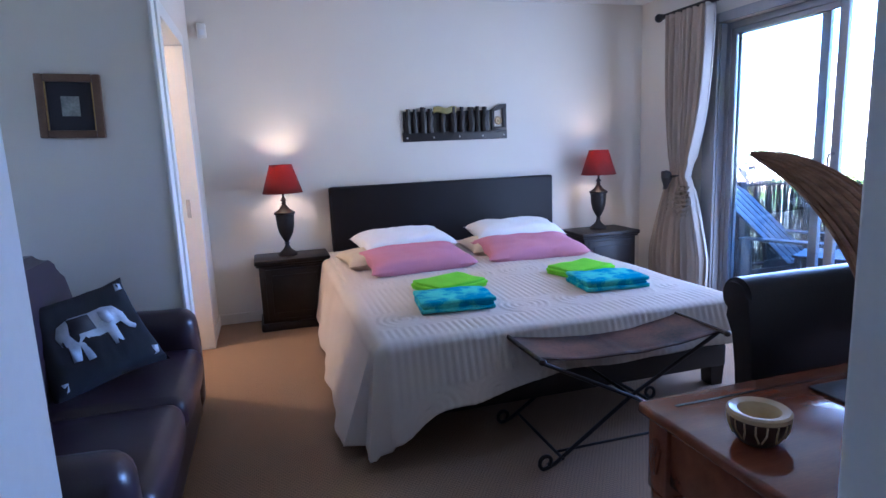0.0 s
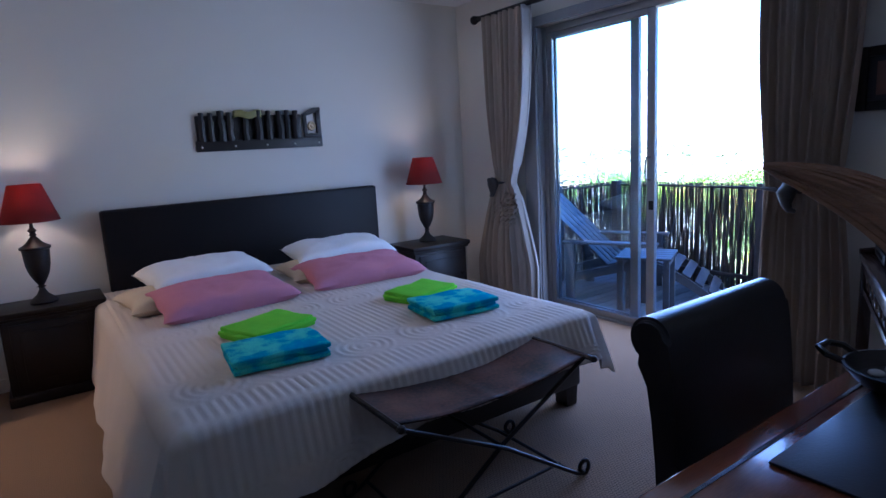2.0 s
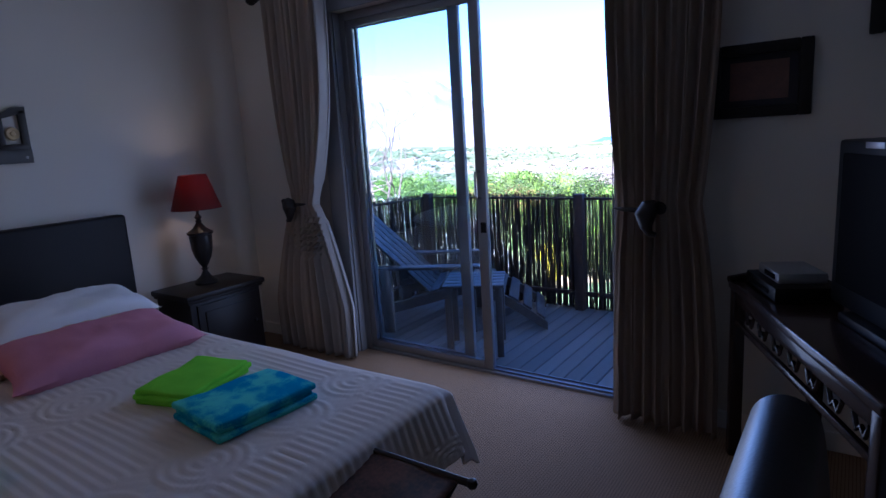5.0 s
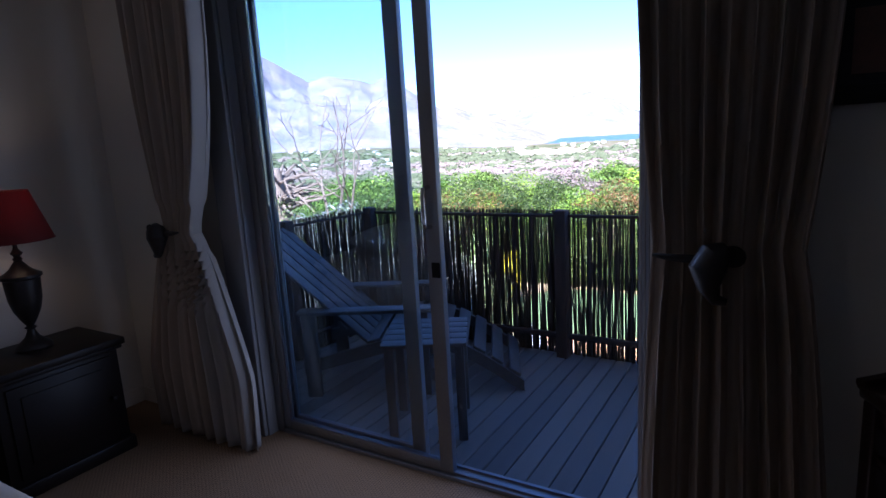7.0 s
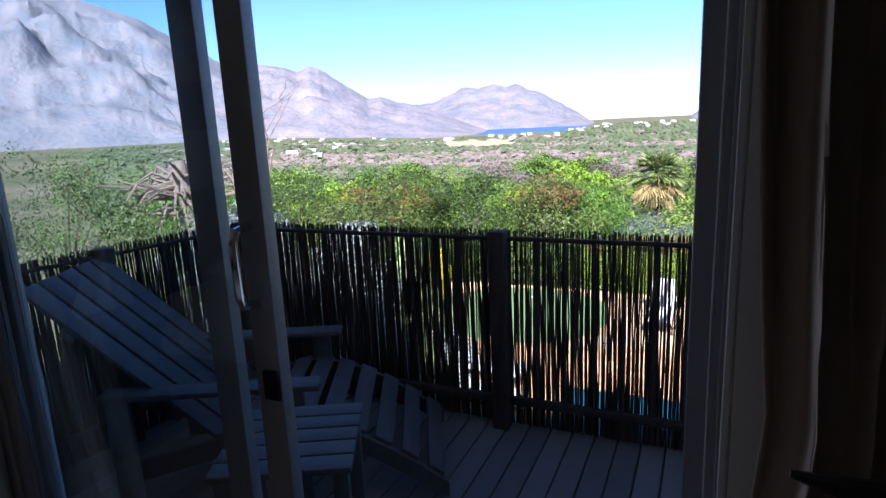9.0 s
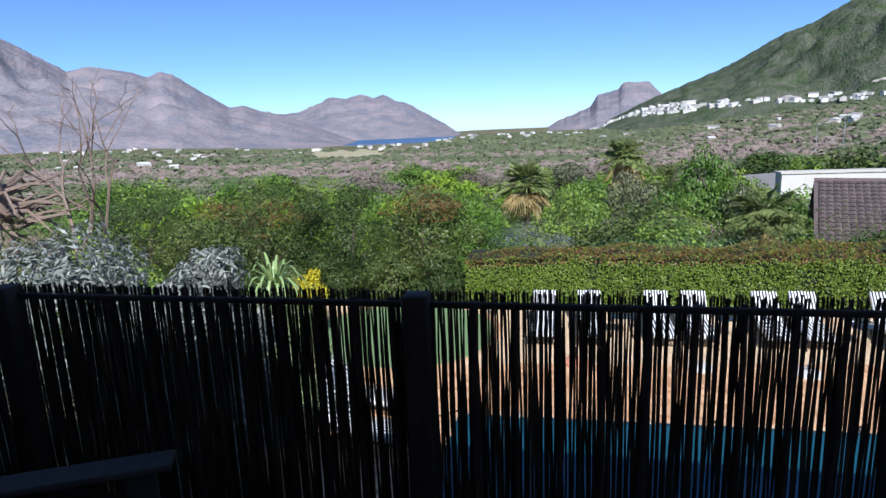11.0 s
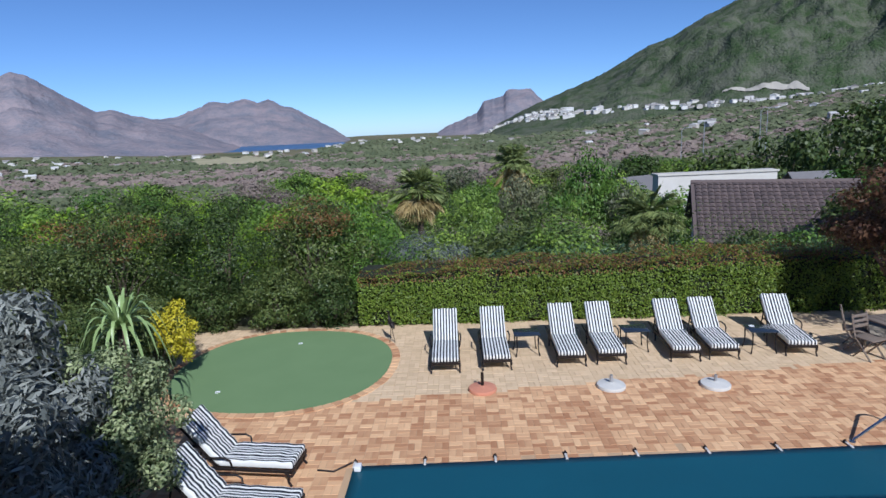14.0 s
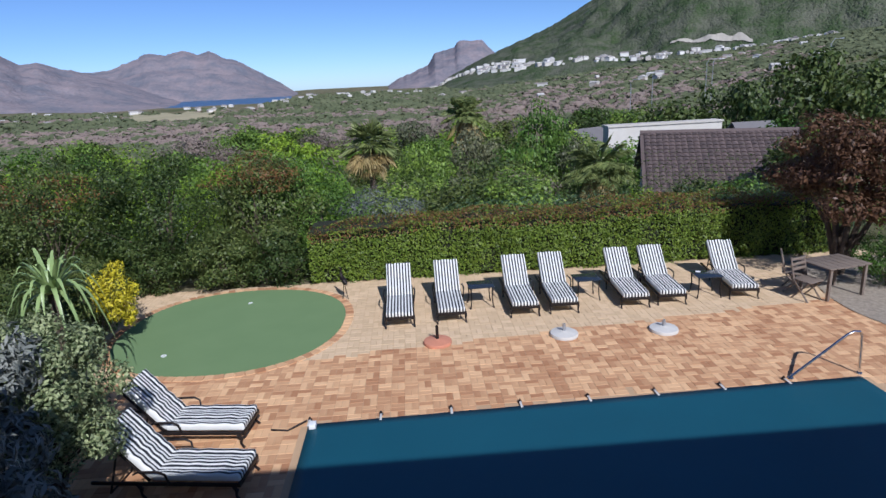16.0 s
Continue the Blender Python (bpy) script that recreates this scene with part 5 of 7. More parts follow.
FX, FTOP = 5.28, 0.865
fence = thing("fence", "dark stick-and-reed balcony fence with timber posts", "fence", FX, 2.5, DKZ)
def fl(x, y, z):
    return (x - FX, y - 2.5, z - DKZ)
FA, FB, FC = (FX, -1.5), (FX, 4.07), (3.86, 4.33)
def fence_at(s):
    """A place along the fence, from the far right end round the corner to the house wall."""
    l1 = FB[1] - FA[1]
    if s <= l1:
        return FX, FA[1] + s, 0.0
    k = (s - l1) / math.hypot(FC[0] - FB[0], FC[1] - FB[1])
    return FB[0] + (FC[0] - FB[0]) * k, FB[1] + (FC[1] - FB[1]) * k, 1.0
FLEN = (FB[1] - FA[1]) + math.hypot(FC[0] - FB[0], FC[1] - FB[1])
for (x, y) in ((FX - 0.02, -0.43), (FX - 0.02, 1.07), (FX - 0.02, 2.57), (FX - 0.02, 4.05), (4.55, 4.19)):
    bm = B()
    box(bm, x - 0.038 - FX, x + 0.038 - FX, y - 0.038 - 2.5, y + 0.038 - 2.5, -0.10, 0.945, 0.008)
    part("post", bm, M_POST, fence)
for z, r in ((0.846, 0.010), (0.07, 0.018)):
    bm = B()
    box(bm, -r, r, FA[1] - 2.5, FB[1] - 2.5, z - r + 0.06, z + r + 0.06, 0.006)
    part("rail", bm, M_POST, fence)
    bm = B()
    tube(bm, [fl(FB[0], FB[1], DKZ + z + 0.06), fl(FC[0], FC[1], DKZ + z + 0.06)], r, 6)
    part("rail", bm, M_POST, fence)
rng = random.Random(3)
s = 0.03
while s < FLEN:
    x, y, c = fence_at(s)
    bm = B()
    tube(bm, [fl(x + 0.012, y, DKZ + 0.02), fl(x + 0.012, y + rng.uniform(-.006, .006), 0.4), fl(x + 0.012, y, 0.855 + rng.uniform(-0.01, 0.01))], rng.uniform(0.008, 0.011), 6)
    part("stake", bm, M_POST, fence)
    s += 0.125
# reeds: a few shapes shared by many
reed_me = []
for k in range(9):
    bm = B()
    h = 0.967 + rng.uniform(-0.005, 0.005)
    r = rng.uniform(0.0037, 0.0043)
    q = [(0, 0, -0.03)]
    for j in range(1, 6):
        q.append((rng.uniform(-.004, .004), rng.uniform(-.003, .003), -0.03 + h * j / 5))
    tube(bm, q, [r, r * 1.1, r, r * 1.05, r * 0.9, r * 0.7], 5)
    me = bpy.data.meshes.new("reed")
    bm.to_mesh(me)
    bm.free()
    reed_me.append(me)
far_v, far_f = [], []
s, count = 0.0, 0
while s < FLEN:
    x, y, c = fence_at(s)
    near = c == 0 and 1.25 < y < 3.75
    ox = 0.030 + rng.uniform(-0.006, 0.008)
    px, py = (x + ox, y) if c == 0 else (x + 0.005, y + ox)
    m = Matrix.LocRotScale(fl(px, py, DKZ), Euler((rng.uniform(-.0045, .0045), rng.gauss(0, .006), rng.uniform(0, 6.28))), (1, 1, rng.uniform(0.994, 1.010)))
    me = reed_me[rng.randrange(9)]
    if near and count < 300:
        ob = part("reed", me, M_REED, fence)
        ob.matrix_basis = m
        count += 1
    else:
        o = len(far_v)
        far_v += [tuple(m @ v.co) for v in me.vertices]
        far_f += [tuple(o + i for i in p.vertices) for p in me.polygons]
    s += rng.choice((0.0072, 0.0076, 0.0082, 0.0086, 0.0100)) * (0.58 if y > 2.75 else 0.75)
me = bpy.data.meshes.new("reeds")
me.from_pydata(far_v, [], far_f)
tagged(part("reeds", me, M_REEDJ, fence), kind="stuff")

# reclining garden chair with a leg rest
e = thing("garden_recliner", "slatted dark timber garden chair with a curved leg rest", "garden chair", 4.95, 2.727, DKZ, 26)
W = 0.29
def rail_z(y):
    return 0.06 + 0.30 * math.sin(min(1, y / 0.62) * math.pi / 2) if y < 0.62 else 0.36 - 0.14 * (y - 0.62) / 0.55
for s in (-1, 1):
    bm = B()
    ys = [k * 1.25 / 20 for k in range(21)]
    out = [(y, rail_z(y)) for y in ys] + [(y, max(0.0, rail_z(y) - 0.075)) for y in ys[::-1]]
    prism(bm, out, s * W - 0.014, s * W + 0.014, axis="x")
    part("side_rail", bm, M_GARDEN, e)
    bm = B()
    box(bm, s * W - 0.05, s * W + 0.045, 0.46, 1.26, 0.485, 0.508, 0.006)
    part("armrest", bm, M_GARDEN, e)
    for y, z0 in ((0.52, 0.0), (1.15, 0.0)):
        bm = B()
        box(bm, s * (W + 0.03) - 0.014, s * (W + 0.03) + 0.014, y, y + 0.085, z0, 0.485, 0.004)
        part("leg", bm, M_GARDEN, e)
for k in range(9):
    y = 0.015 + k * 0.098
    bm = B()
    z = rail_z(y + 0.04)
    box(bm, -W + 0.0, W, y, y + 0.075, z, z + 0.018, 0.004)
    sl = math.atan2(rail_z(y + 0.075) - rail_z(y), 0.075)
    bmesh.ops.rotate(bm, verts=bm.verts, cent=(0, y + 0.04, z), matrix=Matrix.Rotation(sl, 3, 'X'))
    part("seat_slat", bm, M_GARDEN, e)
for k in range(5):
    bm = B()
    x = -W + 0.01 + k * 0.117
    box(bm, x, x + 0.10, 0, 0.018, 0, 0.88, 0.004)
    bmesh.ops.rotate(bm, verts=bm.verts, matrix=Matrix.Rotation(-0.80, 3, 'X'))
    bmesh.ops.translate(bm, verts=bm.verts, vec=(0, 0.86, 0.30))
    part("back_slat", bm, M_GARDEN, e)
for zz in (0.15, 0.62):
    bm = B()
    box(bm, -W, W, 0.02, 0.045, zz, zz + 0.06, 0.004)
    bmesh.ops.rotate(bm, verts=bm.verts, matrix=Matrix.Rotation(-0.80, 3, 'X'))
    bmesh.ops.translate(bm, verts=bm.verts, vec=(0, 0.86, 0.30))
    part("back_batten", bm, M_GARDEN, e)
# side table
e = thing("side_table", "small slatted dark timber garden side table", "side table", 4.14, 2.87, DKZ, 117)
for k in range(5):
    bm = B()
    y = -0.20 + k * 0.081
    box(bm, -0.20, 0.20, y, y + 0.074, 0.475, 0.495, 0.004)
    part("slat", bm, M_GARDEN, e)
for s in (-1, 1):
    bm = B()
    box(bm, s * 0.165 - 0.012, s * 0.165 + 0.012, -0.19, 0.19, 0.415, 0.475, 0.003)
    part("apron", bm, M_GARDEN, e)
    for t in (-1, 1):
        bm = B()
        box(bm, s * 0.165 - 0.022, s * 0.165 + 0.022, t * 0.165 - 0.022, t * 0.165 + 0.022, 0, 0.475, 0.004)
        part("leg", bm, M_GARDEN, e)

# ---- the house's outside: wall below and eave above ----
GZ = -3.6
bm = B()
box(bm, 3.62, 3.79, -12, 1.695, GZ - 0.3, -0.21)
box(bm, 3.62, 3.79, 1.695, 12, GZ - 0.3, -0.21)
box(bm, 3.80, 3.81, 4.5, 12, -0.2, 2.5)
box(bm, 3.80, 3.81, -12, -2.2, -0.2, 2.5)
struct("wall_outside", bm, M_WALL, "plain painted outer wall of the house", "wall")
bm = B()
box(bm, -7.0, 4.78, -13, 13, 2.68, 2.86, 0.01)
struct("roof", bm, M_ROOFG, "flat roof slab with a deep eave over the balcony", "roof")

# ---- pool terrace ----
def ground_z(x, y):
    r = math.hypot(x - 4, y)
    a = math.degrees(math.atan2(y, max(x, 1.0)))
    d = max(0.0, x - 20.5)
    z = GZ - 0.06
    z -= 2.2 * (1 - math.exp(-d / 14)) + 7.5 * (1 - math.exp(-d / 70)) + 17.5 * (1 - math.exp(-d / 330))
    side = max(0.0, -a - 2) / 25
    z += max(0.0, (r - 90)) * 0.050 * min(1.5, side) * (1 if r < 1200 else 1200 / r)
    z += max(0.0, (r - 500)) * 0.018 * max(0.0, min(1.0, (a - 26) / 14))
    if d > 5:
        z += 0.9 * noise.noise(Vector((x * 0.02, y * 0.02, 0))) * min(1, d / 60)
    # low spit before the sea
    z += max(0.0, min(r, 1450) - 650) * 0.0145 * max(0.0, min(1.0, (12.5 - a) / 4)) * max(0.0, min(1.0, (a + 8) / 4))
    if r > 1500 and -9 < a < 28:
        z -= 6 * min(1, (r - 1500) / 150)
    return z
radii = [0.5, 3, 6, 9, 12, 15, 17, 19, 20.4, 21.5]
while radii[-1] < 4950:
    radii.append(radii[-1] * 1.075)
angs = [-180, -150, -120, -100, -85, -75] + [-70 + k * 1.25 for k in range(105)] + [65, 75, 85, 100, 120, 150]
V, F = [], []
for r in radii:
    for a in angs:
        x, y = 4 + r * math.cos(radians(a)), r * math.sin(radians(a))
        V.append((x, y, ground_z(x, y)))
na = len(angs)
for i in range(len(radii) - 1):
    for k in range(na):
        F.append((i * na + k, (i + 1) * na + k, (i + 1) * na + (k + 1) % na, i * na + (k + 1) % na))
ob = part("ground", mesh_np("ground", V, F), M_SOIL)
tagged(ob, "ground falling away into a wide scrubby green valley", "ground", kind="structure")
bm = B()
sheet(bm, lambda u, v: (1200 + u * 3790, -1200 + v * 4200, -31.0), 8, 8)
struct("water", bm, M_SEA, "blue bay and sea reaching the horizon", "water")

bm = B()
box(bm, 3.8, 19.6, -9.5, 9.5, GZ - 0.20, GZ - 0.005)
struct("pavement_bed", bm, M_BED, "sandy joint bed under the pavers", "pavement")

def in_green(x, y, grow=0.0):
    """The putting green's rounded outline."""
    u, v = x - 17.1, y - 6.15
    c, s_ = math.cos(0.06), math.sin(0.06)
    p, q = u * c - v * s_, u * s_ + v * c
    return (abs(p) / (2.22 + grow)) ** 2.25 + (abs(q) / (2.32 + grow)) ** 2.25 < 1
PX = 13.02
def in_pool(x, y, g=0.0):
    return x < PX + 0.22 * (4.05 - y) / 8.85 + g and -4.80 - g < y < 4.03 + g and x > 6.2 - g

terrace = thing("pavement", "terrace of mottled orange clay brick pavers beside the pool", "pavement", 14, 0, GZ, kind="structure")
brick_bm = B()
box(brick_bm, -0.108, 0.108, -0.0525, 0.0525, -0.05, 0.0, 0.004, 1)
brick_me = bpy.data.meshes.new("brick")
brick_bm.to_mesh(brick_me)
brick_bm.free()
rng = random.Random(21)
jv, jf, tv, tf = [], [], [], []
nb = 0
bco = [v.co.copy() for v in brick_me.vertices]
bpo = [tuple(p.vertices) for p in brick_me.polygons]
cell = 0.22
for i in range(-2, 75):
    for j in range(-44, 46):
        gx, gy = 3.9 + i * cell, j * cell
        turn = (i + j) % 2
        for h in (-0.055, 0.055):
            x, y = (gx, gy + h) if not turn else (gx + h, gy)
            tan = x > 15.72 - 0.113 * y
            if in_pool(x, y, 0.06) or in_green(x, y, 0.02) or x > 19.55 or x < 3.9:
                continue
            rot = (0 if not turn else math.pi / 2) + rng.gauss(0, 0.012)
            m = Matrix.LocRotScale((x - 14, y, rng.gauss(0, 0.0015)), Euler((rng.gauss(0, .004), rng.gauss(0, .004), rot)), None)
            if not tan and nb < 300 and 13.1 < x < 14.6 and -2.4 < y < 4.0:
                ob = part("brick", brick_me, M_BRICK, terrace, smooth=False)
                ob.matrix_basis = m
                nb += 1
                continue
            V_, F_ = (tv, tf) if tan else (jv, jf)
            o = len(V_)
            V_ += [tuple(m @ c) for c in bco]
            F_ += [tuple(o + q for q in p) for p in bpo]
for nm, V_, F_, mm in (("bricks", jv, jf, M_BRICKJ), ("sand_pavers", tv, tf, M_TAN)):
    me = bpy.data.meshes.new(nm)
    me.from_pydata(V_, [], F_)
    tagged(part(nm, me, mm, terrace, smooth=False), kind="stuff")
# putting green with a brick edge
def green_edge(a, grow=0.0):
    lo_, hi = 0.0, 4.0
    for _ in range(24):
        mid = (lo_ + hi) / 2
        if in_green(17.1 + mid * math.cos(a), 6.15 + mid * math.sin(a), grow):
            lo_ = mid
        else:
            hi = mid
    return 17.1 + lo_ * math.cos(a), 6.15 + lo_ * math.sin(a)
e = thing("putting_green", "green artificial-turf putting green with a rounded outline", "putting green", 17.1, 6.15, GZ)
bm = B()
out = [(x - 17.1, y - 6.15) for x, y in (green_edge(k * math.pi / 40) for k in range(80))]
prism(bm, out, -0.05, 0.012, axis="z")
part("turf", bm, M_TURF, e, smooth=False)
for k in range(84):
    a = k * math.pi / 42
    x, y = green_edge(a, 0.09)
    ob = part("edging_brick", brick_me, M_BRICK, e, smooth=False)
    ob.matrix_basis = Matrix.LocRotScale((x - 17.1, y - 6.15, 0.012), Euler((0, 0, a)), (0.8, 1.5, 1))
for x, y in ((15.81, 7.15), (18.43, 6.16)):
    e = thing("golf_hole_cup", "small white cup ring in the putting green", "golf cup", x, y, GZ + 0.0125, group="cups in the putting green")
    bm = B()
    lathe(bm, [(0.030, 0.0), (0.035, 0.006), (0.048, 0.008), (0.052, 0.0)], 20)
    part("ring", bm, M_WHITE, e)
# pool with its cover
e = thing("swimming_pool", "swimming pool under a taut teal vinyl cover", "swimming pool", 9.6, -0.4, GZ)
bm = B()
def cov(u, v):
    y = -4.72 + v * 8.68
    x1 = PX + 0.22 * (4.05 - y) / 8.85
    x = 6.3 + u * (x1 - 6.3)
    return (x - 9.6, y + 0.4, 0.022 - 0.006 * math.sin(math.pi * u) * math.sin(math.pi * v) + 0.004 * noise.noise(Vector((x * 2, y * 2, 0))))
sheet(bm, cov, 40, 50)
part("cover", bm, M_COVER, e, "teal vinyl pool cover", solid=0.006)
for y in [3.96 - k * 1.07 for k in range(8)]:
    x = PX + 0.22 * (4.05 - y) / 8.85
    bm = B()
    box(bm, x - 9.6 - 0.05, x - 9.6 + 0.12, y + 0.4 - 0.018, y + 0.4 + 0.018, 0.018, 0.032, 0.003)
    st = part("strap", bm, M_BASEW, e)
    bm = B()
    lathe(bm, [(0.0, 0.0), (0.035, 0.0), (0.03, 0.03), (0.012, 0.04), (0.012, 0.06), (0, 0.062)], 12)
    bmesh.ops.translate(bm, verts=bm.verts, vec=(x - 9.6 + 0.14, y + 0.4, 0.0))
    part("anchor", bm, M_CAST, e)
bm = B()
box(bm, PX - 9.6 - 0.16, PX - 9.6 - 0.02, 3.83 + 0.4, 3.93 + 0.4, 0.03, 0.10, 0.01)
part("corner_block", bm, M_WHITE, e)
bm = B()
tube(bm, [(PX - 9.6 + 0.1, 4.0 + 0.4, 0.03), (PX - 9.6 - 0.1, 4.25 + 0.4, 0.012), (PX - 9.6 - 0.05, 4.5 + 0.4, 0.012)], 0.015, 6)
part("chain", bm, M_CAST, e)
e = thing("pool_handrail", "polished steel pool handrail", "handrail", 13.37, -3.66, GZ)
bm = B()
tube(bm, [(0, 0, 0), (0, -0.03, 0.05), (0, -0.85, 0.70), (0, -0.95, 0.745), (0, -1.04, 0.735), (0, -1.09, 0.66), (0, -1.14, 0.0)], 0.021, 10)
part("rail", bm, M_STEEL, e)
for y in (0, -1.14):
    bm = B()
    lathe(bm, [(0.0, 0.0), (0.05, 0.0), (0.045, 0.015), (0.022, 0.02)], 16)
    bmesh.ops.translate(bm, verts=bm.verts, vec=(0, y, 0))
    part("flange", bm, M_STEEL, e)

# ---- loungers ----
def lounger(m_stripe, lift=41):
    """A cast-metal lounger, foot end at the origin, head along +x."""
    e = thing("sun_lounger", "cast-metal sun lounger with a black and white striped cushion", "sun lounger", 0, 0, GZ, group="loungers by the hedge")
    for s in (-1, 1):
        bm = B()
        box(bm, 0.05, 1.95, s * 0.29 - 0.015, s * 0.29 + 0.015, 0.20, 0.245, 0.006)
        part("side_rail", bm, M_CAST, e)
        for x in (0.08, 1.30):
            bm = B()
            tube(bm, [(x + 0.05, s * 0.29, 0.22), (x, s * 0.295, 0.15), (x + 0.02, s * 0.29, 0.07), (x - 0.03, s * 0.30, 0.0)], [0.024, 0.026, 0.015, 0.020], 8)
            part("leg", bm, M_CAST, e)
        bm = B()
        tube(bm, [(0.92, s * 0.31, 0.23), (0.94, s * 0.335, 0.39), (1.02, s * 0.34, 0.43), (1.28, s * 0.335, 0.42), (1.36, s * 0.32, 0.37)], [0.014, 0.014, 0.017, 0.015, 0.010], 8)
        part("armrest", bm, M_CAST, e)
    bm = B()
    box(bm, 0.03, 0.06, -0.30, 0.30, 0.19, 0.25, 0.006)
    part("end_rail", bm, M_CAST, e)
    def soft_pad(x0, x1, m=None):
        b = B()
        box(b, x0, x1, -0.275, 0.275, 0, 0.085, 0.03, 3)
        bmesh.ops.subdivide_edges(b, edges=[ed for ed in b.edges if ed.calc_length() > 0.09], cuts=8, use_grid_fill=True)
        for v in b.verts:
            if v.co.z > 0.05:
                v.co.z += 0.030 * abs(math.sin(v.co.x * math.pi / 0.19)) ** 0.6 * abs(math.cos(v.co.y * math.pi / 0.27)) ** 0.6 + 0.006 * noise.noise(v.co * 7)
        return b
    b = soft_pad(0.03, 1.17)
    bmesh.ops.translate(b, verts=b.verts, vec=(0, 0, 0.248))
    part("seat_cushion", b, m_stripe, e)
    b = soft_pad(0, 0.84)
    bmesh.ops.rotate(b, verts=b.verts, matrix=Matrix.Rotation(radians(-lift), 3, 'Y'))
    bmesh.ops.translate(b, verts=b.verts, vec=(1.18, 0, 0.255))
    part("back_cushion", b, m_stripe, e)
    b = B()
    box(b, 0, 0.84, -0.28, 0.28, -0.03, -0.005, 0.006)
    bmesh.ops.rotate(b, verts=b.verts, matrix=Matrix.Rotation(radians(-lift), 3, 'Y'))
    bmesh.ops.translate(b, verts=b.verts, vec=(1.18, 0, 0.255))
    part("back_frame", b, M_CAST, e)
    b = B()
    tube(b, [(1.60, -0.22, 0.58), (1.78, -0.22, 0.02), (1.78, 0.22, 0.02), (1.60, 0.22, 0.58)], 0.014, 6)
    part("back_prop", b, M_CAST, e)
    return e
LNG = lounger(M_STRIPE_Y)
spots = [(16.36, 2.62, 0.5), (16.42, 1.55, 0), (16.50, 0.0, -1), (16.54, -0.84, -2), (16.58, -2.38, -3.5), (16.62, -3.19, -4), (16.68, -4.80, -8)]
LNG.matrix_world = pose(spots[0][0], spots[0][1], GZ, 0, 0, spots[0][2])
for x, y, a in spots[1:]:
    copy_thing(LNG, pose(x, y, GZ, 0, 0, a))
LNG_UP = lounger(M_STRIPE_Y, 50)
LNG_UP.matrix_world = pose(12.88, 4.70, GZ, 0, 0, 83)
for o in (LNG_UP, copy_thing(LNG_UP, pose(11.75, 4.45, GZ, 0, 0, 82))):
    tagged(o, "cast-metal sun lounger with striped cushions beside the shrubs", "sun lounger", "loungers beside the shrubs")

def small_table(x, y, rz):
    e = thing("garden_side_table", "low dark cast-metal side table between the loungers", "side table", x, y, GZ, rz, group="side tables between the loungers")
    bm = B()
    box(bm, -0.24, 0.24, -0.28, 0.28, 0.47, 0.495, 0.008)
    part("top", bm, M_TABLETOP, e)
    for s in (-1, 1):
        for t in (-1, 1):
            bm = B()
            tube(bm, [(s * 0.20, t * 0.24, 0.47), (s * 0.19, t * 0.23, 0.25), (s * 0.20, t * 0.24, 0.1), (s * 0.22, t * 0.26, 0.0)], [0.018, 0.013, 0.012, 0.018], 8)
            part("leg", bm, M_CAST, e)
    return e
small_table(17.40, 0.84, 3)
small_table(17.42, -1.53, 2)
small_table(17.14, -4.14, -3)
e = thing("ashtray_on_table", "small white dish on the garden side table", "dish", 17.25, -4.00, GZ + 0.4955)
bm = B()
lathe(bm, [(0, 0.004), (0.04, 0), (0.06, 0.02), (0.055, 0.02), (0, 0.01)], 16)
part("dish", bm, M_WHITE, e)

def umbrella_base(x, y, m, label, tall):
    e = thing("umbrella_base", label, "umbrella base", x, y, GZ, group="umbrella bases")
    bm = B()
    lathe(bm, [(0, 0), (0.27, 0), (0.275, 0.03), (0.26, 0.06), (0.10, 0.085), (0.05, 0.10), (0.0, 0.10)], 32)
    part("weight", bm, m, e)
    bm = B()
    lathe(bm, [(0.030, 0.09), (0.030, tall), (0.024, tall), (0.024, 0.09)], 14)
    part("socket", bm, M_CAST if tall > 0.3 else M_SILVER, e)
    bm = B()
    tube(bm, [(0.03, 0, tall * 0.7), (0.09, 0, tall * 0.7), (0.10, 0.02, tall * 0.7)], 0.008, 6)
    part("screw", bm, M_SILVER, e)
umbrella_base(15.58, 1.90, M_BASER, "red painted concrete umbrella base with a dark socket", 0.36)
umbrella_base(15.55, -0.55, M_BASEW, "white concrete umbrella base with a short metal socket", 0.24)
umbrella_base(15.46, -2.48, M_BASEW, "white concrete umbrella base with a short metal socket", 0.22)

# rusty wader bird ornament on the terrace
e = thing("garden_ornament", "rusty metal wading-bird ornament by the hedge", "ornament", 18.3, 3.92, GZ, 30)
bm = B()
for s in (-1, 1):
    tube(bm, [(0.02 * s, 0.06 * s, 0.0), (0, 0.03 * s, 0.22), (0, 0.01 * s, 0.42)], 0.009, 6)
part("legs", bm, M_CAST, e)
bm = B()
tube(bm, [(-0.16, 0, 0.40), (-0.05, 0, 0.46), (0.08, 0, 0.50), (0.13, 0, 0.62), (0.12, 0, 0.72), (0.18, 0, 0.74), (0.28, 0, 0.70)], [0.01, 0.07, 0.06, 0.025, 0.02, 0.022, 0.005], 8)
part("body", bm, M_CAST, e)

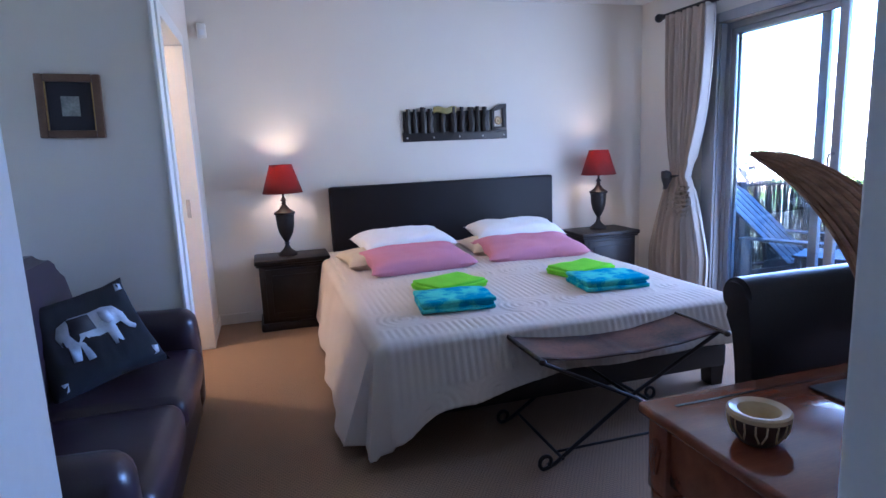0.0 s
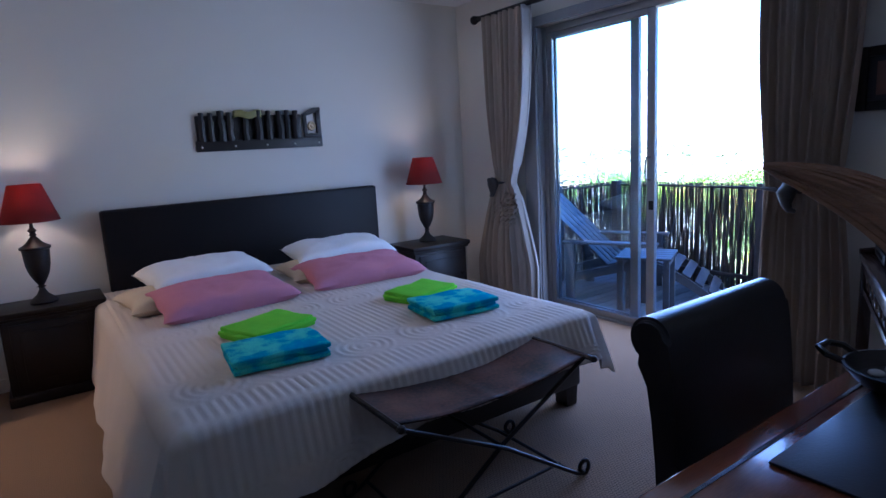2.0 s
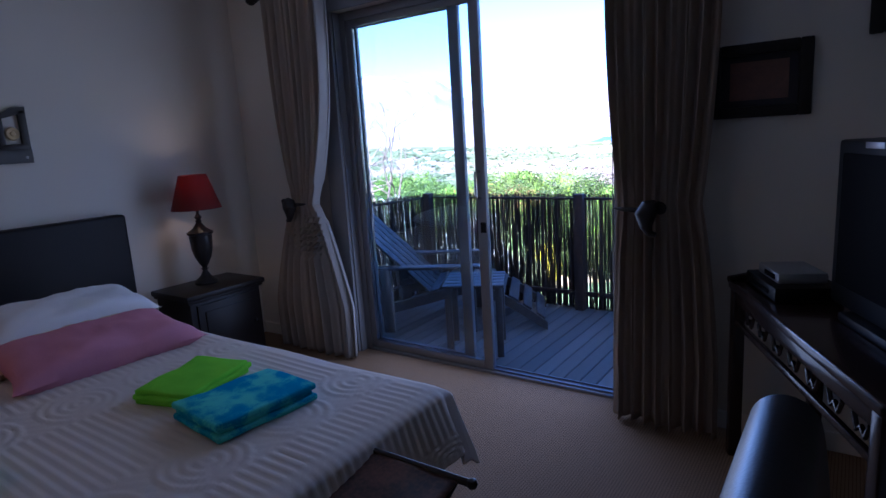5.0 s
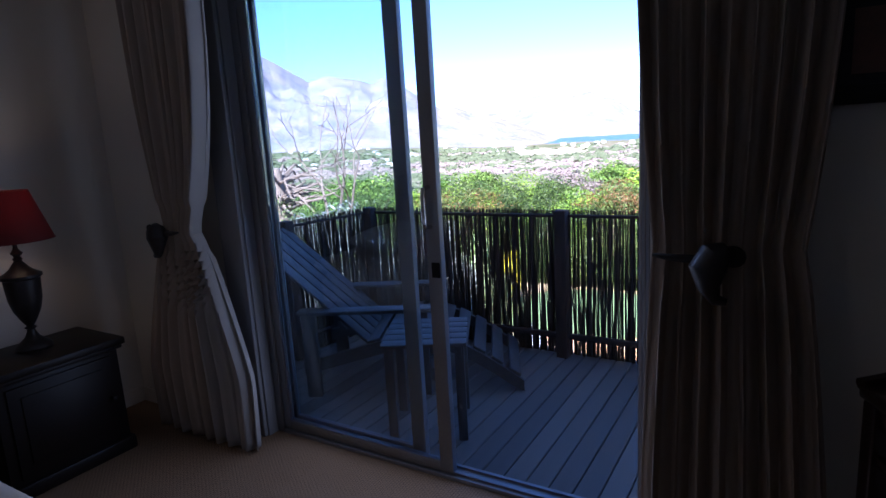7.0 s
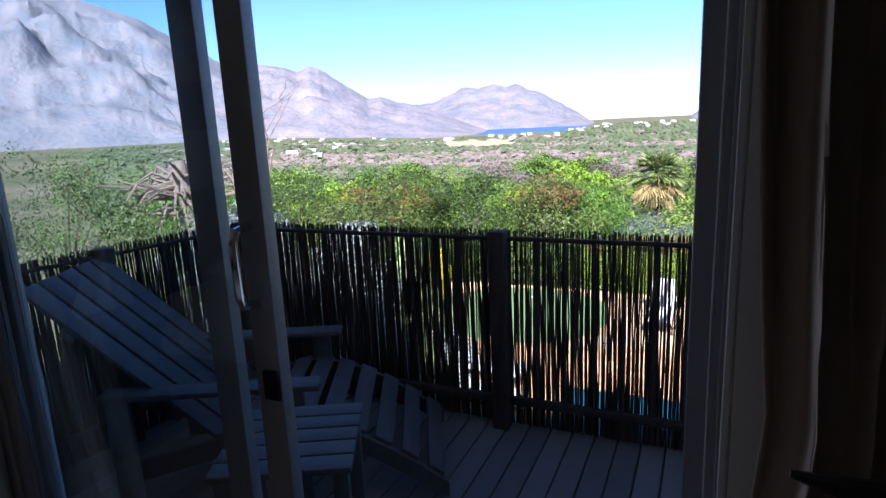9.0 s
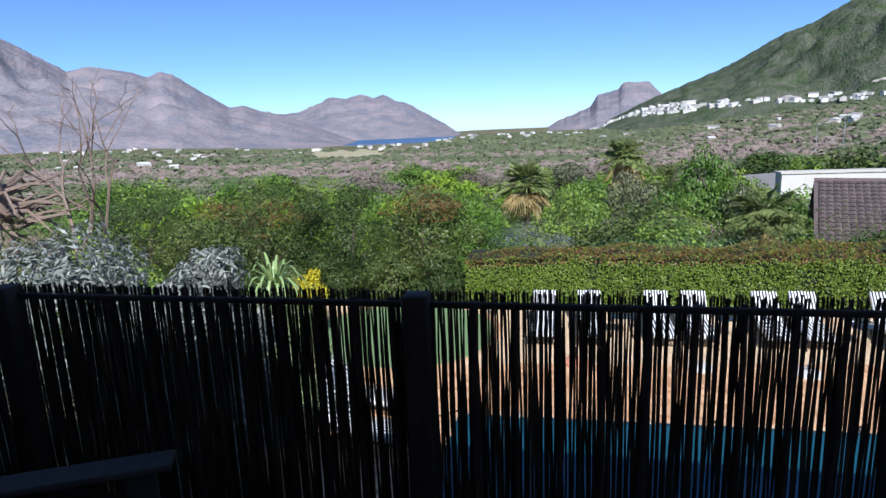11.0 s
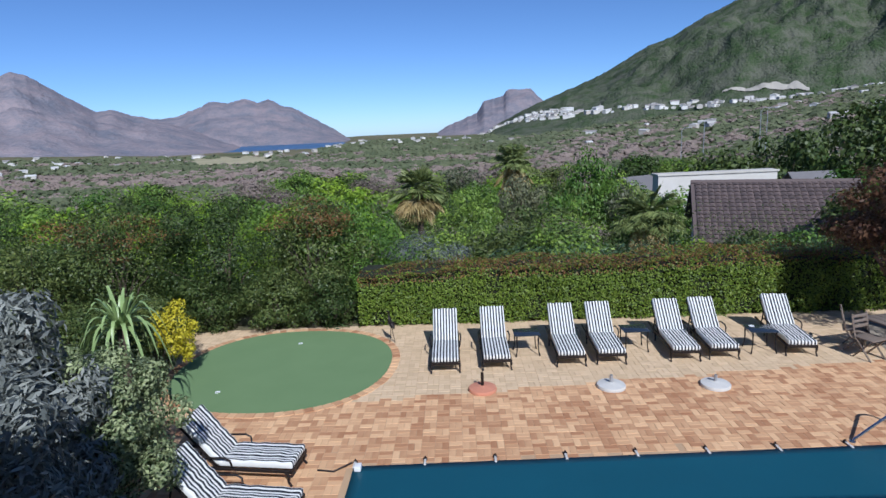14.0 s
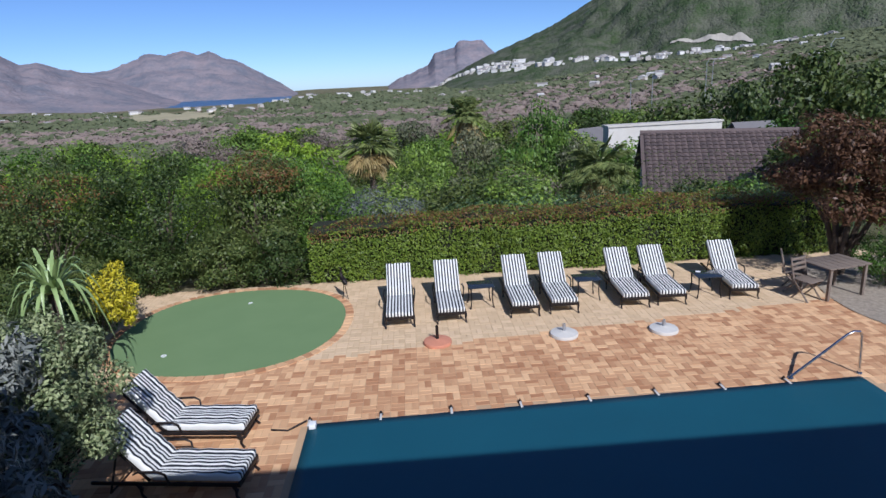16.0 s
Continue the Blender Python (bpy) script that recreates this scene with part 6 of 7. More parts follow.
# wooden table and chairs under the tree
M_OLDWOOD = mat("weathered_grey_teak", (0.24, 0.19, 0.15), (0.14, 0.11, 0.09), rough=0.8, scale=3, fine=50, stretch=(1, 8, 8), bump=0.4)
e = thing("garden_table", "weathered timber garden table under the tree", "garden table", 16.75, -6.75, GZ, 12)
for k in range(6):
    bm = B()
    box(bm, -0.40, 0.40, -0.55 + k * 0.185, -0.55 + k * 0.185 + 0.17, 0.70, 0.73, 0.005)
    part("plank", bm, M_OLDWOOD, e)
for s in (-1, 1):
    for t in (-1, 1):
        bm = B()
        box(bm, s * 0.34 - 0.03, s * 0.34 + 0.03, t * 0.46 - 0.03, t * 0.46 + 0.03, 0, 0.70, 0.005)
        part("leg", bm, M_OLDWOOD, e)
def wood_chair(x, y, rz):
    e = thing("garden_chair", "weathered timber folding chair beside the garden table", "garden chair", x, y, GZ, rz, group="chairs at the garden table")
    bm = B()
    box(bm, -0.22, 0.22, -0.21, 0.21, 0.42, 0.445, 0.006)
    part("seat", bm, M_OLDWOOD, e)
    for s in (-1, 1):
        bm = B()
        tube(bm, [(-0.18, s * 0.2, 0.0), (0.2, s * 0.2, 0.44)], 0.018, 6)
        part("leg", bm, M_OLDWOOD, e)
        bm = B()
        tube(bm, [(0.2, s * 0.2, 0.0), (-0.17, s * 0.2, 0.44), (-0.28, s * 0.2, 0.88)], 0.018, 6)
        part("leg", bm, M_OLDWOOD, e)
    for z in (0.6, 0.7, 0.8):
        bm = B()
        x0 = -0.17 - 0.11 * (z - 0.44) / 0.44
        box(bm, x0 - 0.01, x0 + 0.01, -0.2, 0.2, z, z + 0.06, 0.004)
        part("back_slat", bm, M_OLDWOOD, e)
wood_chair(16.55, -6.05, 200)
wood_chair(17.1, -6.1, 240)
# gravel bed at the right
bm = B()
sheet(bm, lambda u, v: (14.4 + u * 4.6, -9.4 + v * 2.6 + 0.3 * math.sin(u * 5), GZ + 0.012 + 0.012 * noise.noise(Vector((u * 20, v * 14, 0)))), 30, 20)
struct("gravel_bed", bm, M_GRAVEL, "pale gravel bed under the tree", "gravel")

# ---- planting ----
def clump_row(x0, x1, y0, y1, z0, z1, step, rng):
    out = []
    y = y0
    while y < y1:
        for x in (x0, (x0 + x1) / 2, x1):
            out.append((x + rng.uniform(-.1, .1), y + rng.uniform(-.2, .2), rng.uniform(z0, z1), 0.5, 0.5, 0.45))
        y += step
    return out
# clipped hedge: leaves over its faces
def hedge():
    rng = np.random.default_rng(5)
    e = thing("hedge", "dense clipped green hedge with red-tipped top growth", "hedge", 20.3, -1.0, GZ)
    y0, y1, x0, x1, h0 = -9.0, 4.9, 19.55, 21.0, 1.42
    n = 46000
    f = rng.random(n)
    P = np.zeros((n, 3))
    N = np.zeros((n, 3))
    ys = rng.uniform(y0, y1, n)
    top = h0 + 0.10 * np.sin(ys * 1.1) * 0.5 + 0.04 * np.sin(ys * 3.7) - 0.019 * ys
    front = f < 0.62
    zz = rng.random(n)
    bul = 0.10 * np.sin(ys * 2.3 + 1) * np.sin(zz * 5 + ys) + 0.06 * np.sin(ys * 6)
    P[:, 1] = ys
    P[:, 0] = np.where(front, x0 + bul - 0.22 * rng.random(n) ** 2 + 0.12 * (zz > 0.9) + 0.15, rng.uniform(x0, x1, n))
    P[:, 2] = np.where(front, zz * top, top + 0.10 * np.sin(P[:, 0] * 4 + ys * 2) * 0.5 - 0.15 * rng.random(n) ** 2 + 0.05)
    N[:, 0] = np.where(front, -1, 0)
    N[:, 2] = np.where(front, 0.35, 1)
    N += rng.normal(size=(n, 3)) * 0.5
    N /= np.linalg.norm(N, axis=1, keepdims=True)
    P[:, 0] -= 20.3
    P[:, 1] += 1.0
    red = (~front) & (rng.random(n) < 0.66) | (front & (zz > 0.84) & (rng.random(n) < 0.45))
    part("foliage", leaves("foliage", P[~red], N[~red], 0.065, 0.55, rng), L_HEDGE, e, smooth=False)
    part("young_growth", leaves("young_growth", P[red], N[red], 0.06, 0.5, rng), L_REDTIP, e, "red-brown young shoots", smooth=False)
    # solid box in a very dark tone, added behind the leaves as core
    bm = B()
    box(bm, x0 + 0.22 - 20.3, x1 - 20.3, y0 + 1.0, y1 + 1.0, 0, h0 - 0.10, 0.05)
    part("dark_core", bm, mat("hedge_core_dark", (0.025, 0.030, 0.012), (0.012, 0.015, 0.007), rough=1, scale=6, fine=40, bump=1.0, bumpdist=0.05), e)
hedge()
rg = np.random.default_rng(11)
# large dark shrubs behind the green
for k, (x, y, z, rx, ry, rz, n, m, lab) in enumerate([
        (21.6, 6.4, -2.15, 1.7, 1.8, 1.75, 17000, L_DARK, "large dense dark green shrub behind the putting green"),
        (21.4, 9.0, -2.1, 1.7, 1.9, 1.8, 15000, L_DARK, "large dense dark green shrub behind the putting green"),
        (21.0, 11.8, -2.2, 1.9, 2.0, 1.9, 12000, L_DARK, "large dense dark green shrub behind the putting green"),
        (22.4, 5.2, -2.3, 1.6, 1.5, 1.6, 9000, L_GREEN, "mid-green rounded shrub above the hedge"),
        (24.5, 10.5, -2.6, 2.6, 3.0, 2.1, 9000, L_LIME, "bright green rounded tree crown behind the shrubs"),
        (23.5, 14.5, -2.6, 2.2, 2.4, 2.4, 9000, L_DARK, "large dense dark green shrub behind the putting green"),
        (15.0, 13.0, -2.3, 1.6, 1.6, 1.5, 7000, L_GREEN, "mid-green rounded shrub at the terrace's edge"),
        (12.6, 14.2, -1.9, 1.9, 1.8, 1.9, 8000, L_DARK, "large dense dark green shrub beside the house"),
        (19.0, 18.5, -2.0, 2.2, 2.2, 1.9, 8000, L_GREEN, "mid-green rounded shrub at the terrace's edge"),
        (13.5, 18.5, -1.3, 2.2, 2.2, 2.4, 8000, L_DARK, "large dense dark green shrub beside the house"),
        (24.5, 19.0, -2.5, 2.6, 2.6, 2.2, 8000, L_DARK, "large dense dark green shrub behind the terrace"),
        (19.0, 24.0, -1.5, 3.0, 3.0, 2.8, 9000, L_GREEN, "broad green tree crown beyond the shrubs"),
        (19.6, 13.4, -2.5, 1.6, 1.6, 1.5, 8000, L_DARK, "dark rounded shrub among the taller shrubs")]):
    shrub("shrub", lab, "shrub", clumps(x, y, z, rx, ry, rz, 30, rg, 0.33), int(n * 1.15), 0.080, 0.55, m, 100 + k, (x, y, GZ - 0.1), 0.07, "shrubs round the terrace")
shrub("red_tip_growth", "russet young growth on top of the large shrub", "shrub", clumps(21.7, 6.6, -0.95, 1.1, 1.5, 0.6, 9, rg, 0.4), 2000, 0.075, 0.5, L_REDTIP, 130, (21.7, 6.6, GZ - 0.1), 0.03)
shrub("red_tip_growth", "russet young growth over the dark shrubs", "shrub", clumps(20.8, 11.9, -1.15, 1.2, 1.9, 0.7, 10, rg, 0.4), 2000, 0.075, 0.5, L_REDTIP, 131, (20.8, 11.9, GZ - 0.1), 0.03)
for k, (x, y) in enumerate(((14.6, 10.4), (13.2, 11.4), (15.6, 11.8), (14.9, 9.3), (17.2, 11.0), (17.0, 12.6), (18.3, 12.0), (16.0, 13.4), (18.4, 13.6))):
    shrub("low_shrub", "low dark green shrub under the aloe", "shrub", clumps(x, y, -3.1, 0.95, 1.0, 0.75, 12, rg, 0.42), 4500, 0.08, 0.5, L_DARK, 180 + k, (x, y, GZ - 0.05), 0.04, "low shrubs under the aloe")
shrub("blue_grey_shrub", "blue-grey twiggy shrub behind the hedge", "shrub", clumps(25.0, 3.3, -3.35, 1.3, 1.75, 1.25, 20, rg, 0.4), 9000, 0.11, 0.26, L_BLUE, 190, (25.0, 3.3, -5.3), 0.06)
shrub("strap_leaf_planting", "blue-green strap-leaved planting behind the hedge", "planting", [(x, y + rg.uniform(-.3, .3), -3.35 + 0.10 * rg.normal(), 0.95, 0.75, 0.80) for x in (22.4, 23.4, 24.4) for y in np.arange(-11.0, 1.4, 0.62)], 15000, 0.20, 0.16, L_BLADE, 191, (23.4, -4.8, -4.9), 0.03, droop=0.5)
# silver shrub below the balcony, and variegated one
shrub("silver_shrub", "silver-grey leafy shrub rising beside the balcony", "shrub", clumps(10.4, 7.2, -1.60, 1.10, 1.05, 1.50, 34, rg, 0.30), 15000, 0.14, 0.24, L_GREY, 140, (10.5, 7.35, GZ), 0.06, droop=0.6)
shrub("silver_shrub", "silver-grey leafy shrub rising beside the balcony", "shrub", clumps(8.9, 6.0, -1.45, 1.05, 0.95, 1.45, 34, rg, 0.30), 13000, 0.13, 0.24, L_GREY, 139, (8.9, 6.0, GZ), 0.06, droop=0.6)
shrub("silver_shrub", "silver-grey leafy shrub rising beside the balcony", "shrub", clumps(11.4, 9.8, -1.6, 1.7, 1.5, 1.7, 18, rg, 0.38), 11000, 0.14, 0.28, L_GREY, 141, (11.4, 9.8, GZ), 0.06, droop=0.6)
shrub("variegated_shrub", "variegated cream and green shrub beside the loungers", "shrub", clumps(11.5, 6.55, -2.10, 0.95, 0.80, 1.25, 40, rg, 0.27), 22000, 0.060, 0.5, L_VARI, 142, (11.5, 6.7, GZ), 0.05)
shrub("variegated_shrub", "variegated cream and green shrub beside the loungers", "shrub", clumps(13.2, 8.2, -2.7, 0.9, 0.9, 0.95, 30, rg, 0.28), 14000, 0.060, 0.5, L_VARI, 143, (13.2, 8.3, GZ), 0.05)
shrub("dark_shrub", "dark green low shrub at the edge of the putting green", "shrub", clumps(17.2, 9.3, -3.0, 1.1, 1.0, 0.85, 14, rg, 0.4), 9000, 0.07, 0.5, L_DARK, 144, (17.2, 9.3, GZ), 0.05)
for k, (x, y) in enumerate(((20.0, 5.6), (20.1, 7.2), (19.9, 8.8), (19.3, 10.2), (18.2, 10.6))):
    shrub("low_shrub", "low dark green shrub filling in before the taller ones", "shrub", clumps(x, y, -3.05, 0.95, 1.0, 0.8, 12, rg, 0.42), 5500, 0.08, 0.5, L_DARK, 160 + k, (x, y, GZ - 0.05), 0.04, "low shrubs behind the putting green")
shrub("yellow_bush", "bright yellow-leaved small bush at the putting green", "shrub", clumps(16.5, 8.15, -2.50, 0.42, 0.46, 0.66, 22, rg, 0.36), 3600, 0.065, 0.45, L_YEL, 145, (16.4, 8.62, GZ), 0.03)
shrub("dark_shrub", "dense dark green shrub behind the aloe", "shrub", clumps(14.9, 8.7, -2.6, 0.9, 0.8, 1.0, 20, rg, 0.36), 9000, 0.07, 0.5, L_DARK, 146, (14.9, 8.7, GZ), 0.05)
# aloe
e = thing("aloe", "tall aloe with long arching grey-green leaves", "aloe", 14.3, 7.95, GZ)
bm = B()
tube(bm, [(0, 0, 0), (0.05, 0.03, 0.9), (0, 0, 1.93)], [0.10, 0.085, 0.08], 8)
part("stem", bm, M_BARK, e)
rng = random.Random(31)
for k in range(44):
    a = k * 2.399
    el = 1.30 - 1.25 * (k / 44)
    ln = rng.uniform(0.78, 1.02)
    pts, rad = [], []
    for j in range(9):
        t = j / 8
        r = ln * 0.72 * (math.cos(el) * t + 0.35 * t * (1 - 0.45 * t))
        z = ln * (1.05 * math.sin(el) * t + 0.30 * t - 1.05 * t * t * t * (0.45 + 1.1 * k / 44))
        pts.append((r * math.cos(a), r * math.sin(a), 1.88 + z))
        rad.append(0.038 * (1 - t) ** 0.6 + 0.003)
    bm = B()
    d = Vector((-math.sin(a), math.cos(a), 0))
    rows = []
    for p, r in zip(pts, rad):
        p = Vector(p)
        rows.append([bm.verts.new(p + d * r * 1.2 + Vector((0, 0, r * 0.5))), bm.verts.new(p - Vector((0, 0, r * 0.35))), bm.verts.new(p - d * r * 1.2 + Vector((0, 0, r * 0.5))), bm.verts.new(p + Vector((0, 0, r * 0.15)))])
    for q, w in zip(rows, rows[1:]):
        for i in range(4):
            bm.faces.new((q[i], q[(i + 1) % 4], w[(i + 1) % 4], w[i]))
    part("leaf", bm, L_ALOE, e)
# russet tree by the garden table
shrub("russet_tree", "small tree with a broad crown of russet-brown leaves", "tree", clumps(17.9, -7.75, -1.05, 1.55, 1.6, 1.15, 20, rg, 0.40), 15000, 0.11, 0.42, L_BROWN, 150, (17.9, -7.75, GZ), 0.14, droop=0.4)
shrub("green_shrub", "loose green shrub at the foot of the russet tree", "shrub", clumps(16.9, -8.2, -3.0, 0.8, 0.8, 0.7, 12, rg, 0.4), 5000, 0.08, 0.3, L_GREEN, 151, (16.9, -8.2, GZ), 0.03)
# dead palm stump with bare branches
e = thing("dead_palm", "dead broken palm crown with bare grey branches", "dead tree", 16.0, 16.4, GZ)
bm = B()
tube(bm, [(0, 0, 0), (0.1, 0, 1.8), (0.0, 0, 3.3), (0.05, 0.05, 4.2)], [0.35, 0.30, 0.34, 0.16], 10)
part("trunk", bm, M_DEADWOOD, e)
rng = random.Random(12)
for k in range(70):
    a = rng.uniform(0, 6.28)
    l_ = rng.uniform(0.9, 2.4)
    z = rng.uniform(2.6, 3.9)
    bm = B()
    tube(bm, [(0.25 * math.cos(a), 0.25 * math.sin(a), z), (0.6 * l_ * math.cos(a), 0.6 * l_ * math.sin(a), z + rng.uniform(-0.2, 0.45)), (l_ * math.cos(a), l_ * math.sin(a), z + rng.uniform(-0.9, 0.5))], [0.06, 0.045, 0.015], 5)
    part("frond_stub", bm, M_DEADWOOD, e)
e = thing("bare_tree", "leafless tree with thin forked grey branches", "tree", 16.6, 14.6, GZ)
bm = B()
def fork(p, d, l_, r, n):
    q = p + d * l_
    mid = (p + q) / 2 + Vector((rng.gauss(0, .06), rng.gauss(0, .06), rng.gauss(0, .04))) * l_
    tube(bm, [p, mid, q], [r, r * 0.85, r * 0.7], 5)
    if n:
        for _ in range(2):
            dd = (d + Vector((rng.gauss(0, .45), rng.gauss(0, .45), rng.gauss(0.05, .3)))).normalized()
            fork(q, dd, l_ * rng.uniform(0.6, 0.85), r * 0.62, n - 1)
fork(Vector((0, 0, 0)), Vector((0.0, 0.1, 1)).normalized(), 2.0, 0.10, 5)
fork(Vector((0, 0, 1.0)), Vector((0.0, -0.5, 1)).normalized(), 1.7, 0.07, 5)
part("branchwork", bm, M_DEADWOOD, e)

# ---- the valley ----
def palm(x, y, z, h, r, n, dry, seed, label, fan=False):
    """A palm: tapered trunk, arching fronds with leaflets, and a skirt of dead leaves."""
    e = thing("palm_tree", label, "palm", x, y, z)
    rng = np.random.default_rng(seed)
    bm = B()
    tube(bm, [(0, 0, -0.3), (0.1, 0, h * 0.5), (0, 0, h)], [0.32, 0.26, 0.3], 8)
    part("trunk", bm, M_BARK, e)
    def fronds(name, count, e0, e1, droop, ln, mm, label=""):
        V_, F_ = [], []
        def blade(p, d, l_, w):
            d = d.normalized()
            sd = d.cross(Vector(rng.normal(size=3))).normalized() * w
            o = len(V_)
            V_.extend([p, p + d * l_ * 0.45 + sd, p + d * l_ - Vector((0, 0, 0.12 * l_)), p + d * l_ * 0.45 - sd])
            F_.append((o, o + 1, o + 2, o + 3))
        for k in range(count):
            a, el = rng.uniform(0, 6.28), rng.uniform(e0, e1)
            L_ = ln * rng.uniform(0.8, 1.1)
            out = Vector((math.cos(a), math.sin(a), 0))
            side = Vector((-math.sin(a), math.cos(a), 0))
            def along(t):
                return out * (L_ * math.cos(el) * t) + Vector((0, 0, h + L_ * math.sin(el) * t - droop * L_ * t * t))
            if fan:
                # a stalk with a fan of blades at its end
                hub = along(0.45)
                d0 = (along(0.6) - along(0.3)).normalized()
                up = side.cross(d0)
                for q in range(15):
                    b = (q - 7) * 0.19
                    blade(hub, d0 * math.cos(b) + side * math.sin(b) - up * 0.10 * abs(q - 7) / 7, 0.60 * L_ * (1 - 0.25 * abs(q - 7) / 7), 0.034 * L_)
                blade(along(0.0), hub - along(0.0), (hub - along(0.0)).length * 1.05, 0.02 * L_)
            else:
                for j in range(22):
                    t = 0.12 + 0.88 * j / 21
                    d0 = (along(min(1, t + 0.05)) - along(t - 0.05)).normalized()
                    for sg in (-1, 1):
                        blade(along(t), d0 * 0.75 + side * sg + Vector((0, 0, -0.25)), 0.42 * L_ * math.sin(math.pi * (0.18 + 0.74 * t)), 0.022 * L_)
                blade(along(0.0), along(1.0) - along(0.0), L_, 0.02 * L_)
        part(name, mesh_np(name, [tuple(v) for v in V_], F_), mm, e, label, smooth=False)
    fronds("fronds", n, -0.25, 1.35, 0.30, r, L_PALM)
    if dry:
        fronds("dead_fronds", dry, -1.52, -0.55, 0.25, r * 1.1, L_DRYPALM, "hanging skirt of dry straw-coloured fronds")
    return e
palm(50, 5.1, ground_z(50, 5.1), -3.1 - ground_z(50, 5.1), 2.30, 46, 46, 61, "fan palm with a skirt of dry fronds", True)
palm(35, -7.5, ground_z(35, -7.5), -3.25 - ground_z(35, -7.5), 2.0, 34, 8, 62, "short dark green palm in front of the tiled roof")
palm(80, -5.0, ground_z(80, -5.0), -3.0 - ground_z(80, -5.0), 3.2, 34, 12, 63, "date palm rising above the scrub")

# tiled roof house, white building and others
def roof_house(x, y, z, w, d, hw, hr, label, rz, tiles=True):
    e = thing("house", label, "house", x, y, z, rz, group="houses below the hedge")
    bm = B()
    box(bm, -d / 2, d / 2, -w / 2, w / 2, -2.0, hw)
    part("wall", bm, M_HOUSEW, e, smooth=False)
    bm = B()
    o = 0.4
    prism(bm, [(-d / 2 - o, hw - 0.15), (0, hw + hr), (d / 2 + o, hw - 0.15), (d / 2 + o, hw - 0.30), (0, hw + hr - 0.15), (-d / 2 - o, hw - 0.30)], -w / 2 - o, w / 2 + o)
    rf = part("roof", bm, M_ROOFT if tiles else M_ROOFG, e, smooth=False)
    if tiles:
        V_, F_ = [], []
        rows_, cols = 16, int((w + 2 * o) / 0.3)
        L_ = math.hypot(d / 2 + o, hr + 0.15)
        ux, uz = (d / 2 + o) / L_, (hr + 0.15) / L_
        for i in range(rows_):
            for j in range(cols):
                a0, a1 = L_ * i / rows_, L_ * (i + 1) / rows_ + 0.06
                y0 = -w / 2 - o + j * 0.3
                pts = []
                for a, lift in ((a0, 0.07), (a1, 0.03)):
                    for q, yy in ((0.0, y0), (0.045, y0 + 0.1), (0.045, y0 + 0.2), (0.0, y0 + 0.29)):
                        pts.append((-d / 2 - o + a * ux - (lift + q) * uz, yy, hw - 0.15 + a * uz + (lift + q) * ux))
                n0 = len(V_)
                V_ += pts
                for q in range(3):
                    F_.append((n0 + q, n0 + q + 1, n0 + q + 5, n0 + q + 4))
                F_.append((n0, n0 + 1, n0 + 2, n0 + 3))
        tagged(part("tiles", mesh_np("tiles", V_, F_), M_ROOFT, e, smooth=False), kind="stuff")
        bm = B()
        tube(bm, [(0, -w / 2 - o, hw + hr + 0.03), (0, w / 2 + o, hw + hr + 0.03)], 0.13, 8)
        part("ridge", bm, M_ROOFT, e)
    return e
roof_house(35.5, -13.9, -6.6, 6.9, 8.0, 2.3, 2.3, "house with a brown concrete-tile roof behind the hedge", -18)
e = thing("white_building", "long low white-walled building behind the tiled roof", "building", 54, -19.0, -7.2, 3)
bm = B()
box(bm, -0.6, 0.6, -4.9, 4.9, -2, 4.15)
part("wall", bm, M_HOUSEW, e, smooth=False)
bm = B()
box(bm, -0.7, 0.7, -5.0, 5.0, 4.10, 4.25)
part("parapet", bm, M_HOUSEW, e, smooth=False)
roof_house(62, -31.5, -8.2, 3.4, 4.0, 2.6, 1.6, "house with a hipped grey-brown roof", 0, False)
roof_house(74, -18.6, -10.0, 4.0, 6.0, 3.6, 1.5, "grey-roofed house among the trees", 30, False)
roof_house(78, -24.5, -10.4, 4.0, 6.0, 3.8, 1.5, "grey-roofed house among the trees", -20, False)
e = thing("garden_wall", "low pale plastered wall among the shrubs", "wall", 52, -3.4, ground_z(52, -3.4))
bm = B()
box(bm, -0.15, 0.15, -3.0, 3.0, -0.5, 1.6)
part("masonry", bm, M_HOUSEW, e, smooth=False)
bm = B()
box(bm, -0.22, 0.22, -3.05, 3.05, 1.6, 1.72)
part("coping", bm, M_HOUSEW, e, smooth=False)
# parked car on the lane
e = thing("car", "small white car parked on the lane", "car", 60, 8.3, ground_z(60, 8.3) + 0.9, 80)
bm = B()
prism(bm, [(-2.0, 0.35), (-2.0, 0.8), (-1.5, 0.9), (1.0, 0.95), (1.9, 0.8), (2.0, 0.35)], -0.8, 0.8)
bmesh.ops.bevel(bm, geom=bm.edges[:], offset=0.08, segments=2, affect='EDGES')
part("body", bm, M_HOUSEW, e)
bm = B()
prism(bm, [(-1.5, 0.9), (-1.1, 1.42), (0.4, 1.45), (1.0, 0.93)], -0.7, 0.7)
bmesh.ops.bevel(bm, geom=bm.edges[:], offset=0.06, segments=2, affect='EDGES')
part("cabin", bm, M_SCREEN, e)
for x in (-1.25, 1.25):
    for s in (-1, 1):
        bm = B()
        tube(bm, [(x, s * 0.62, 0.32), (x, s * 0.82, 0.32)], 0.32, 16)
        part("wheel", bm, M_BLACKP, e)
